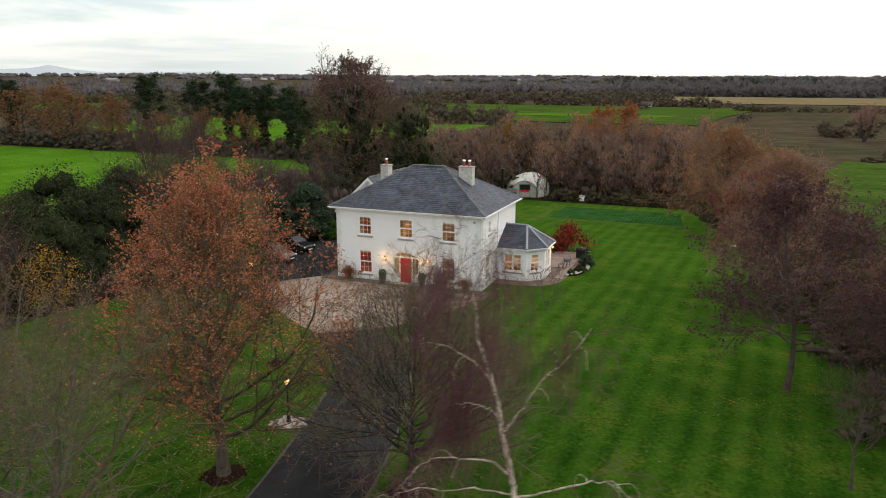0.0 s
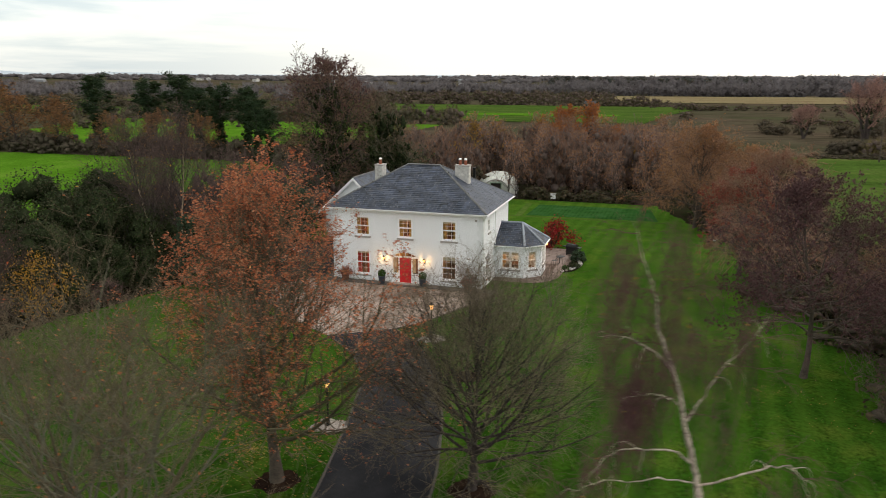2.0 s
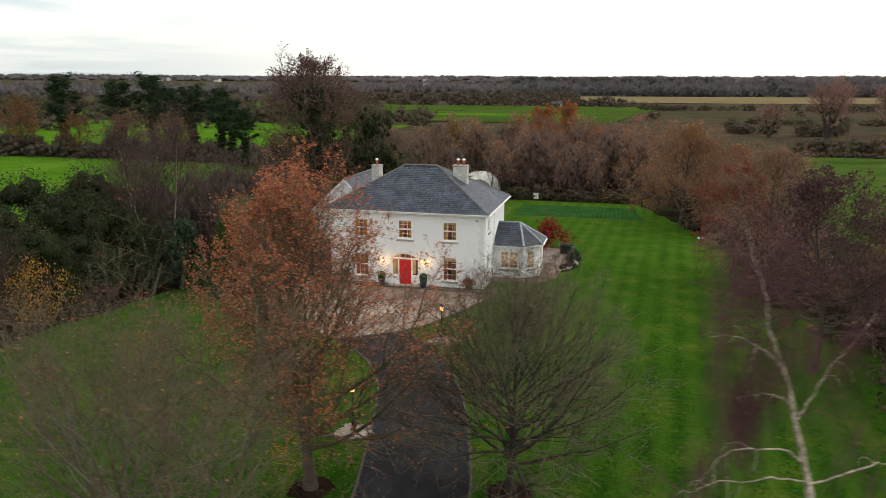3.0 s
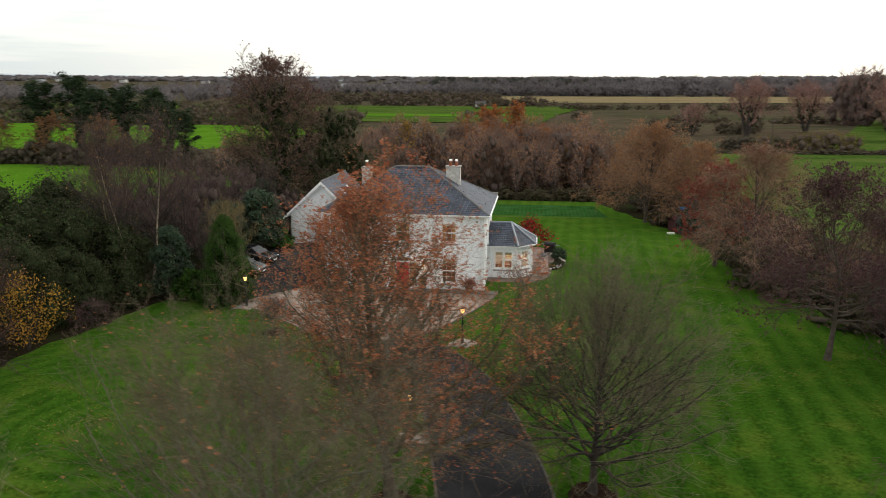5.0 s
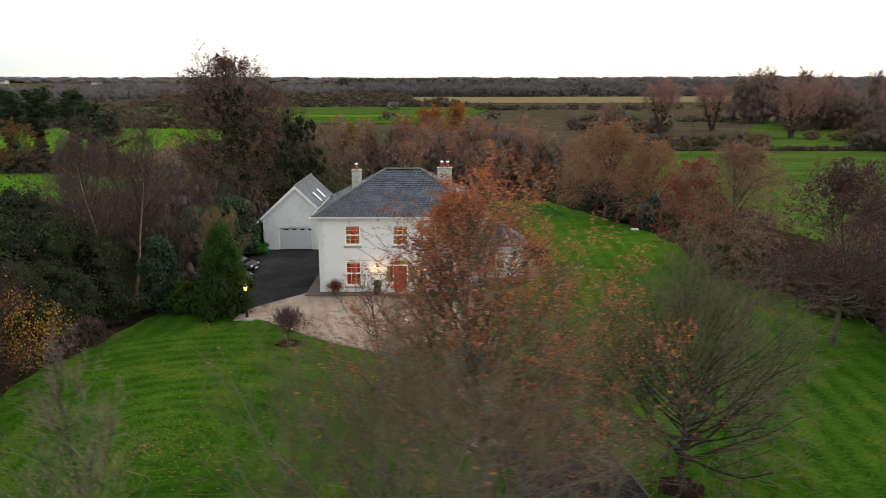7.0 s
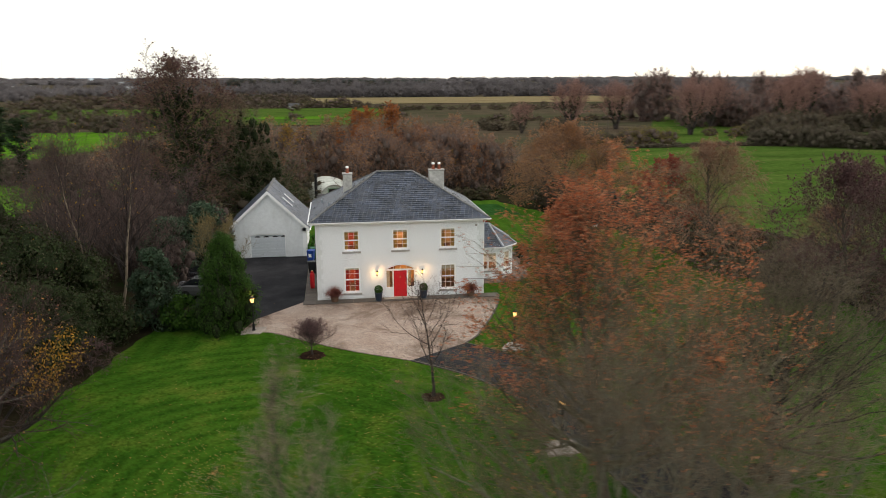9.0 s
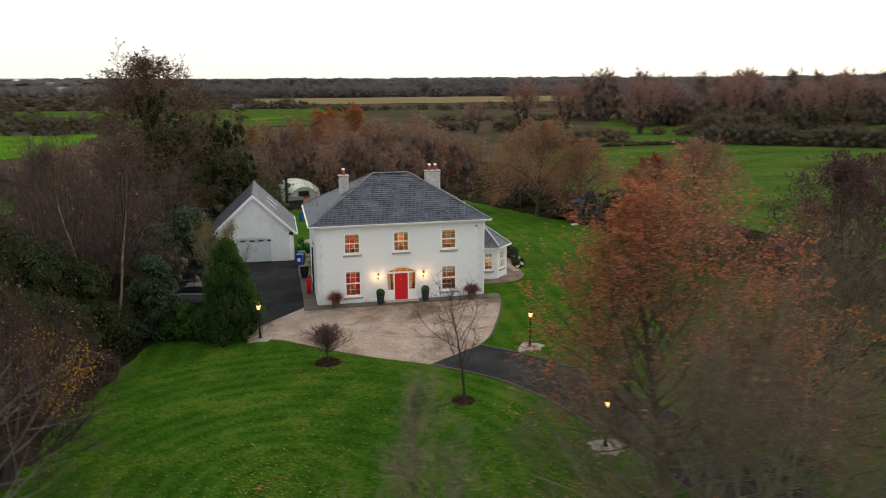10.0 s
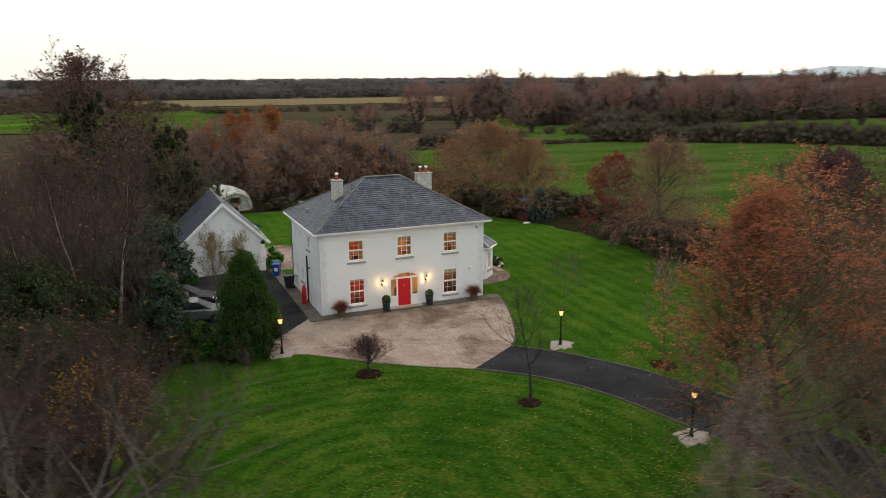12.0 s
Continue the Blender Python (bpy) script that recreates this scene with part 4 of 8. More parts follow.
def gutter(parent, line, r=0.065):
    """Half-round white gutter along a line."""
    sh = Shape()
    for p, q in zip(line[:-1], line[1:]):
        p, q = Vector(p), Vector(q)
        d = (q - p).normalized()
        s = d.cross(Vector((0, 0, 1)))
        vs = [c + s * (rr * math.cos(t)) + Vector((0, 0, -rr * math.sin(t))) for c in (p, q) for rr in (r, r - 0.008) for t in [math.pi * j / 6 for j in range(7)]]
        sh.add(vs, [(j, j + 1, j + 15, j + 14) for j in range(6)] + [(j + 8, j + 7, j + 21, j + 22) for j in range(6)] + [(0, 14, 21, 7), (6, 13, 27, 20)])
    return part("gutter", sh, WHITE, parent)


gutter(roof, [(EX0 - 0.05, EY0 - 0.06, EZ - 0.03), (EX1 + 0.05, EY0 - 0.06, EZ - 0.03)])
gutter(roof, [(EX1 + 0.06, EY0 - 0.05, EZ - 0.03), (EX1 + 0.06, EY1, EZ - 0.03)])
gutter(roof, [(EX0 - 0.06, EY1, EZ - 0.03), (EX0 - 0.06, EY0 - 0.05, EZ - 0.03)])
part("downpipe", Shape().tube([(6.38, 0.15, 5.85), (6.14, 0.12, 5.5), (6.13, 0.12, 3.0), (6.13, 0.12, 0.05)], 0.038, 8), WHITE, house, "white plastic downpipe")
part("downpipe", Shape().tube([(6.12, 4.35, 5.85), (6.12, 4.1, 5.4), (6.12, 4.05, 2.9), (6.12, 4.05, 0.05)], 0.038, 8), WHITE, house, "white plastic downpipe")
part("soil_pipe", Shape().tube([(-6.25, 3.7, 0.05), (-6.25, 3.7, 3.6)], 0.055, 8).tube([(-6.25, 3.7, 2.6), (-6.25, 3.2, 2.8), (-6.18, 3.1, 2.8)], 0.04, 6), BLACK, house, "black soil pipe up the side wall")
part("alarm_box", Shape().box(4.95, 5.2, -0.07, -0.001, 2.25, 2.45, 0.02), WHITE, house, "small white vent cover on the wall")
part("vent", Shape().box(-5.25, -5.05, -0.03, -0.001, 2.05, 2.22, 0.01), SMOOTH, house)
part("vent", Shape().box(5.45, 5.62, -0.05, -0.001, 5.3, 5.45, 0.01), SILL, house)


def chimney(x0, x1, y0, y1, z0, z1, pots):
    ch = new("chimney")
    ch.parent = roof
    part("stack", Shape().box(x0, x1, y0, y1, z0, z1, 0.015), CHIMNEY, ch)
    part("cap", Shape().box(x0 - 0.05, x1 + 0.05, y0 - 0.05, y1 + 0.05, z1, z1 + 0.09, 0.02), SILL, ch, "grey concrete cap")
    part("lead_apron", Shape().box(x0 - 0.06, x1 + 0.06, y0 - 0.06, y0 - 0.005, z0 + 0.3, z0 + 0.55), LEAD, ch)
    for px in pots:
        part("pot", Shape().lathe([(0.13, 0), (0.12, 0.10), (0.10, 0.30), (0.12, 0.32), (0.12, 0.36)], 12, (px, (y0 + y1) / 2, z1 + 0.09)), CLAY, ch, "red clay chimney pot")
        part("cowl", Shape().lathe([(0.09, 0.36), (0.09, 0.42), (0.15, 0.43), (0.13, 0.48), (0.02, 0.52)], 12, (px, (y0 + y1) / 2, z1 + 0.09)), WHITE, ch, "pale metal cowl")


chimney(2.66, 3.80, 4.30, 4.98, 6.9, 8.92, (3.0, 3.46))
chimney(-4.02, -3.34, 3.75, 4.60, 6.6, 8.80, (-3.68,))
part("roof_vent", Shape().box(-5.2, -5.05, 1.9, 2.05, 6.7, 6.95), LEAD, roof)
part("roof_vent", Shape().box(-5.75, -5.6, 5.2, 5.4, 6.3, 6.75), LEAD, roof)

# moss cushions on the slates
moss_rng = np.random.default_rng(77)
spots = []
for a, b, c, d, n in ((corners[0], corners[1], ridge[1], ridge[0], 190), (corners[3], corners[0], ridge[0], ridge[0], 70), (corners[1], corners[2], ridge[1], ridge[1], 60)):
    a, b, c, d = (np.array(q) for q in (a, b, c, d))
    nrm = np.cross(b - a, d - a)
    nrm = nrm / np.linalg.norm(nrm)
    u, v = moss_rng.random((n, 1)), moss_rng.random((n, 1)) ** 1.3
    spots.append((a * (1 - u) + b * u) * (1 - v) + (d * (1 - u) + c * u) * v + nrm * 0.04)
for c, e in ((0, 0), (1, 1)):
    k = moss_rng.random((60, 1))
    spots.append(np.array(corners[c]) * (1 - k) + np.array(ridge[e]) * k + moss_rng.normal(0, 0.05, (60, 3)) + [0, 0, 0.09])
moss_at = np.concatenate(spots)
part("moss", lumps(moss_rng, moss_at, (0.012 + 0.028 * moss_rng.random((len(moss_at), 1)) ** 2) * np.array([1.3, 1.0, 0.7])), MOSS, roof, "dark moss cushions on the slates", kind="stuff")

# eight-sided bay with its own slate roof
bay = new("bay_room")
bay.parent = house
BP = [(6.06, 4.2), (8.45, 4.2), (9.65, 5.4), (9.65, 7.8), (8.45, 9.0), (6.06, 9.0)]
BZ = 2.66
for i, (holes, lights) in enumerate((([(0.55, 2.05, 0.75, 2.3)], 2), ([(0.42, 1.26, 0.75, 2.3)], 1), ([(0.55, 1.85, 0.75, 2.3)], 2), ([(0.42, 1.26, 0.75, 2.3)], 1), ([(0.4, 1.9, 0.75, 2.3)], 2))):
    p, q = Vector((*BP[i], 0)), Vector((*BP[i + 1], 0))
    r = (q - p).normalized()
    out = Vector((r.y, -r.x, 0))
    part("wall", wall_panel(p, r, out, (q - p).length, BZ, 0.30, holes), WALL, bay)
    for h in holes:
        sash_window(bay, p + r * h[0] + Vector((0, 0, h[2])), r, out, h[1] - h[0], h[3] - h[2], cols=2, blind=0.26, lights=lights, curtain=None)
    part("plinth", Shape().box(0, (q - p).length, -0.03, -0.001, 0, 0.3, at=turned(p, r, out)), SMOOTH, bay)
part("bay_floor", Shape().prism([(x - 0.3 if x > 7 else x, 4.52 if y < 5 else (8.68 if y > 8 else y)) for x, y in BP], 0.05, 0.12), FLOORING, bay)
part("bay_ceiling", Shape().prism([(x, y) for x, y in BP], BZ, BZ + 0.05), ROOM_GOLD, bay)
part("room_table", Shape().box(7.0, 8.4, 5.7, 7.4, 0.7, 0.76, 0.02).box(7.2, 7.3, 5.9, 6.0, 0.12, 0.7).box(8.1, 8.2, 7.1, 7.2, 0.12, 0.7), WOOD, bay)
part("room_wall", Shape().box(6.07, 6.12, 4.5, 8.7, 0.12, BZ), ROOM_GOLD, bay)
lamp("bay_light", (7.9, 6.6, 2.2), 55, (1.0, 0.55, 0.22), 0.15)
mx, my = 7.8, 6.6
BE = [(6.06, 3.94), (8.56, 3.94), (9.91, 5.29), (9.91, 7.91), (8.56, 9.26), (6.06, 9.26)]
BA, BB = (6.06, my, 4.15), (7.85, my, 4.15)
bdeck = Shape()
bdeck.v = [(x, y, 2.68) for x, y in BE] + [(BA[0], BA[1], 4.10), (BB[0], BB[1], 4.10)] + [(x, y, 2.58) for x, y in BE]
bdeck.f = [(0, 1, 7, 6), (1, 2, 7), (2, 3, 7), (3, 4, 7), (4, 5, 6, 7)] + [(i, 8 + i, 9 + i, i + 1) for i in range(5)] + [(8, 13, 12, 11, 10, 9)]
part("roof_deck", bdeck, WHITE, bay)
E3 = [(x, y, 2.72) for x, y in BE]
for a, b, c, d in ((E3[0], E3[1], BB, BA), (E3[1], E3[2], BB, BB), (E3[2], E3[3], BB, BB), (E3[3], E3[4], BB, BB), (E3[4], E3[5], BA, BB)):
    slated(bay, a, b, c, d)
for c in E3[1:5]:
    part("lead_hip", Shape().tube([up_a_bit(c, 0.03), up_a_bit(BB, 0.03)], [0.10, 0.09], 6), LEAD, bay, "pale lead hip flashing")
part("lead_ridge", Shape().tube([up_a_bit(BA, 0.03), up_a_bit(BB, 0.03)], 0.09, 6), LEAD, bay)
part("lead_flashing", Shape().box(6.065, 6.10, 3.95, 6.6, 2.75, 2.9), LEAD, bay)
gutter(bay, [(x + (0.05 if x > 7 else 0), y + (-0.05 if y < my else 0.05), 2.70) for x, y in BE])
part("porch_light", Shape().lathe([(0.04, 0), (0.07, 0.05), (0.07, 0.16), (0.03, 0.2)], 8, (9.72, 7.98, 2.1)), LAMP_GLOW, bay, "lit outside lamp on the bay")
lamp("bay_outside_light", (9.95, 8.0, 2.15), 14)


def wall_lantern(x):
    la = thing("wall_lantern", (x, 0, 1.95), "lit brass lantern glowing warmly on the wall by the front door", "wall lamp", "lanterns by the front door")
    part("back_plate", Shape().box(-0.05, 0.05, -0.03, 0.0, -0.14, 0.06, 0.01), BLACK, la)
    part("arm", Shape().tube([(0, -0.02, -0.08), (0, -0.12, -0.16), (0, -0.19, -0.10), (0, -0.18, -0.02)], 0.012, 6), BLACK, la)
    part("glass_body", Shape().lathe([(0.045, -0.02), (0.085, 0.17), (0.085, 0.18)], 6, (0, -0.18, 0)), LAMP_GLOW, la, "glowing glass body")
    part("cap", Shape().lathe([(0.10, 0.18), (0.05, 0.26), (0.015, 0.30), (0.02, 0.33)], 6, (0, -0.18, 0)), BLACK, la)
    lamp("wall_lantern_light", (x, -0.30, 2.05), 20, (1.0, 0.55, 0.2), 0.07)


wall_lantern(-1.82)
wall_lantern(1.50)

# ---- garage ----
garage = thing("garage", (0, 0, 0), "white rendered garage with steep slate roof and roller door", "garage")
GX0, GX1, GY0, GY1, GZ, GA = -14.15, -7.42, 14.68, 23.3, 2.72, -10.68
gable = wall_panel((GX0, GY0, 0), (1, 0, 0), (0, -1, 0), GX1 - GX0, GZ, 0.3, [(-12.42 - GX0, -9.26 - GX0, 0.0, 2.24)])
part("wall", gable, SMOOTH, garage)
APEX = 6.15
for y in (GY0, GY1 - 0.3):
    part("gable", Shape().add([(GX0, y, GZ), (GX1, y, GZ), (GA, y, APEX - 0.05), (GX0, y + 0.3, GZ), (GX1, y + 0.3, GZ), (GA, y + 0.3, APEX - 0.05)], [(0, 1, 2), (5, 4, 3), (0, 2, 5, 3), (1, 4, 5, 2), (0, 3, 4, 1)]), SMOOTH, garage)
for x, o in ((GX0, -1), (GX1, 1)):
    part("wall", wall_panel((x, GY0, 0), (0, 1, 0), (o, 0, 0), GY1 - GY0, GZ, 0.299, []), SMOOTH, garage)
part("wall", wall_panel((GX0, GY1, 0), (1, 0, 0), (0, 1, 0), GX1 - GX0, GZ, 0.298, []), SMOOTH, garage)
GE0, GE1, GF, GB, GEZ = GX0 - 0.38, GX1 + 0.38, GY0 - 0.3, GY1 + 0.2, 2.62
groof = new("roof")
groof.parent = garage
gd = Shape()
gd.v = [(GE0, GF, GEZ), (GA, GF, APEX), (GE1, GF, GEZ), (GE0, GB, GEZ), (GA, GB, APEX), (GE1, GB, GEZ)]
gd.v += [(x, y, z - 0.14) for x, y, z in gd.v]
gd.f = [(0, 1, 4, 3), (1, 2, 5, 4), (6, 9, 10, 7), (7, 10, 11, 8), (0, 6, 7, 1), (1, 7, 8, 2), (3, 4, 10, 9), (4, 5, 11, 10), (0, 3, 9, 6), (2, 8, 11, 5)]
part("roof_deck", gd, WHITE, groof)
slated(groof, (GE1, GF, GEZ + 0.03), (GE1, GB, GEZ + 0.03), (GA, GB, APEX + 0.03), (GA, GF, APEX + 0.03))
slated(groof, (GE0, GB, GEZ + 0.03), (GE0, GF, GEZ + 0.03), (GA, GF, APEX + 0.03), (GA, GB, APEX + 0.03))
ridge_tiles(groof, (GA, GF, APEX + 0.04), (GA, GB, APEX + 0.04))
bb = Shape()
for x0 in (GE0, GE1):
    z0 = GEZ
    bb.add([(x0, GF - 0.03, z0 - 0.20), (x0, GF - 0.03, z0 + 0.06), (GA, GF - 0.03, APEX + 0.06), (GA, GF - 0.03, APEX - 0.24), (x0, GF, z0 - 0.20), (x0, GF, z0 + 0.06), (GA, GF, APEX + 0.06), (GA, GF, APEX - 0.24)],
           [(0, 1, 2, 3), (7, 6, 5, 4), (0, 4, 5, 1), (1, 5, 6, 2), (3, 2, 6, 7), (0, 3, 7, 4)])
part("bargeboard", bb, WHITE, groof, "white painted bargeboards")
gutter(groof, [(GE1 + 0.05, GF, GEZ - 0.02), (GE1 + 0.05, GB, GEZ - 0.02)])
part("downpipe", Shape().tube([(GX1 + 0.3, GY0 + 0.3, 2.55), (GX1 + 0.06, GY0 + 0.3, 2.3), (GX1 + 0.06, GY0 + 0.3, 0.1)], 0.04, 8), WHITE, garage)
slope = math.degrees(math.atan2(APEX - GEZ, GE1 - GA))
for y in (17.3, 19.6):
    m = Matrix.Translation((GA + 1.55, y, APEX - 1.55 * (APEX - GEZ) / (GE1 - GA) + 0.08)) @ Matrix.Rotation(radians(slope), 4, "Y")
    sk = part("skylight", Shape().box(-0.62, 0.62, -0.33, 0.33, -0.05, 0.07, 0.015, at=m), LEAD, groof, "pale roof window set in the slates")
    part("pane", Shape().box(-0.54, 0.54, -0.26, 0.26, 0.071, 0.08, at=m), SKYPANE := material("roof_window_glass", (0.75, 0.77, 0.78), 0.15, spread=0.05, bump=0.0, spec=0.8), sk)
DOOR_GREY = material("pale_blue_grey_door_paint", (0.60, 0.64, 0.68), 0.5, spread=0.08, bump=0.05)
gdoor = new("garage_door")
gdoor.parent = garage
part("door_frame", Shape().box(-12.47, -12.36, GY0 + 0.05, GY0 + 0.2, 0, 2.24).box(-9.32, -9.21, GY0 + 0.05, GY0 + 0.2, 0, 2.24).box(-12.36, -9.32, GY0 + 0.05, GY0 + 0.2, 2.14, 2.24), WHITE, gdoor)
for i in range(8):
    part("door_slat", Shape().box(-12.36, -9.32, GY0 + 0.12, GY0 + 0.16, 0.09 + i * 0.256, 0.09 + i * 0.256 + 0.25, 0.012), DOOR_GREY, gdoor)
for i in range(4):
    x = -12.0 + i * 0.78
    pn = Shape()
    pn.v = [(x, GY0 + 0.112, 1.93)] + [(x + 0.25 - 0.25 * math.cos(math.pi * k / 8), GY0 + 0.112, 1.93 + 0.13 * math.sin(math.pi * k / 8)) for k in range(9)] + [(x + 0.5, GY0 + 0.118, 1.93)] + [(x + 0.25 - 0.25 * math.cos(math.pi * k / 8), GY0 + 0.118, 1.93 + 0.13 * math.sin(math.pi * k / 8)) for k in range(9)]
    pn.f = [tuple(range(1, 10)), tuple(range(19, 10, -1))] + [(k, k + 1, k + 11, k + 10) for k in range(1, 9)]
    part("door_light", pn, BLACK, gdoor, "small dark fan-shaped light in the garage door")
part("quoin_band", Shape().box(GX1 - 0.3, GX1 + 0.02, GY0 - 0.02, GY0 - 0.001, 0.1, 2.4), WHITE, garage)

# ---- trees: branches grown level by level, all of a level at once ----
def unit(v):
    return v / (np.linalg.norm(v, axis=-1, keepdims=True) + 1e-9)


def kids(rng, P, R, n, f0, f1, ang, ratio, S, up=0.1, wob=0.15, rr=0.55, rmin=0.004, taper=0.3, droop=0.0):
    """Children of every branch line in P: n each, between the fractions f0 and f1, leaving at angles ang."""
    N, Sp, _ = P.shape
    f = f0 + (f1 - f0) * (np.arange(n) + rng.random((N, n))) / n
    idx = f * (Sp - 1)
    i = np.clip(idx.astype(int), 0, Sp - 2)
    a = (idx - i)[..., None]
    row = np.arange(N)[:, None]
    base = P[row, i] * (1 - a) + P[row, i + 1] * a
    d = unit(P[row, i + 1] - P[row, i])
    plen = np.linalg.norm(np.diff(P, axis=1), axis=2).sum(1)[:, None]
    ref = np.where(np.abs(d[..., 2:3]) > 0.9, np.array([1.0, 0, 0]), np.array([0, 0, 1.0]))
    u = unit(np.cross(d, ref))
    v = np.cross(d, u)
    az = (rng.random((N, 1)) * 6.283 + np.arange(n) * 2.4 + rng.normal(0, 0.4, (N, n)))[..., None]
    th = np.radians(ang[0] + (ang[1] - ang[0]) * rng.random((N, n)))[..., None]
    dv = unit(np.cos(th) * d + np.sin(th) * (np.cos(az) * u + np.sin(az) * v))
    L = plen * ratio * (1.15 - 0.6 * f) * (0.65 + 0.7 * rng.random((N, n)))
    r0 = np.maximum(((R[row, i] * (1 - a[..., 0])) + R[row, i + 1] * a[..., 0]) * rr, rmin)
    dv, base, L, r0 = dv.reshape(-1, 3), base.reshape(-1, 3), L.reshape(-1), r0.reshape(-1)
    return run(rng, base, dv, L, r0, S, up, wob, taper, droop)


def run(rng, base, dv, L, r0, S, up, wob, taper, droop=0.0):
    pts = [base]
    for k in range(S - 1):
        lift = up - droop * k
        dv = unit(dv + np.array([0, 0, 1.0]) * lift + rng.normal(0, wob, dv.shape))
        pts.append(pts[-1] + dv * (L / (S - 1))[:, None])
    return np.stack(pts, 1), r0[:, None] * np.linspace(1, taper, S)[None]


def tubes(P, R, m):
    """All lines as tubes of m sides."""
    N, S, _ = P.shape
    d = np.empty_like(P)
    d[:, 1:-1] = P[:, 2:] - P[:, :-2]
    d[:, 0], d[:, -1] = P[:, 1] - P[:, 0], P[:, -1] - P[:, -2]
    d = unit(d)
    ref = np.where(np.abs(d[:, :1, 2:3]) > 0.8, np.array([1.0, 0.2, 0]), np.array([0.1, 0, 1.0]))
    u = unit(np.cross(d, ref))
    v = np.cross(d, u)
    t = np.arange(m) * 2 * np.pi / m
    V = P[:, :, None] + R[:, :, None, None] * (np.cos(t)[:, None] * u[:, :, None] + np.sin(t)[:, None] * v[:, :, None])
    i = np.arange(N * S * m).reshape(N, S, m)
    j = np.roll(i, -1, 2)
    F = np.stack([i[:, :-1], j[:, :-1], j[:, 1:], i[:, 1:]], -1).reshape(-1, 4)
    return V.reshape(-1, 3), F


def joined(pieces):
    V, F, k = [], [], 0
    for v, f in pieces:
        V.append(v)
        F.append(f + k)
        k += len(v)
    return np.concatenate(V), np.concatenate(F)


def leaves_at(rng, C, size, flat=0.0, N=None):
    """A bent diamond leaf at each of the points C; N: directions that they face, more or less."""
    n = len(C)
    a = unit(rng.normal(0, 1, (n, 3)))
    if N is not None:
        a = unit(N + a * 0.75)
    if flat:
        a = unit(a * (1 - flat) + np.array([0, 0, 1.0]) * flat)
    u = unit(np.cross(a, unit(rng.normal(0, 1, (n, 3)))))
    v = np.cross(a, u)
    s = (size * (0.6 + 0.8 * rng.random(n)))[:, None]
    V = np.stack([C - u * s, C + v * s * 0.62 + a * s * 0.2, C + u * s, C - v * s * 0.62 + a * s * 0.2], 1).reshape(-1, 3)
    return V, np.arange(4 * n).reshape(n, 4)


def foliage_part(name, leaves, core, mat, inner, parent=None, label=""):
    """Leaves or twigs in one material round cores whose own colour gives the shade inside."""
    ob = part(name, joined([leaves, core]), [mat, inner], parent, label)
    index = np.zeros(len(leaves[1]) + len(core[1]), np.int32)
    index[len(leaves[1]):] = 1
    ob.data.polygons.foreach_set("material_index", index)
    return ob


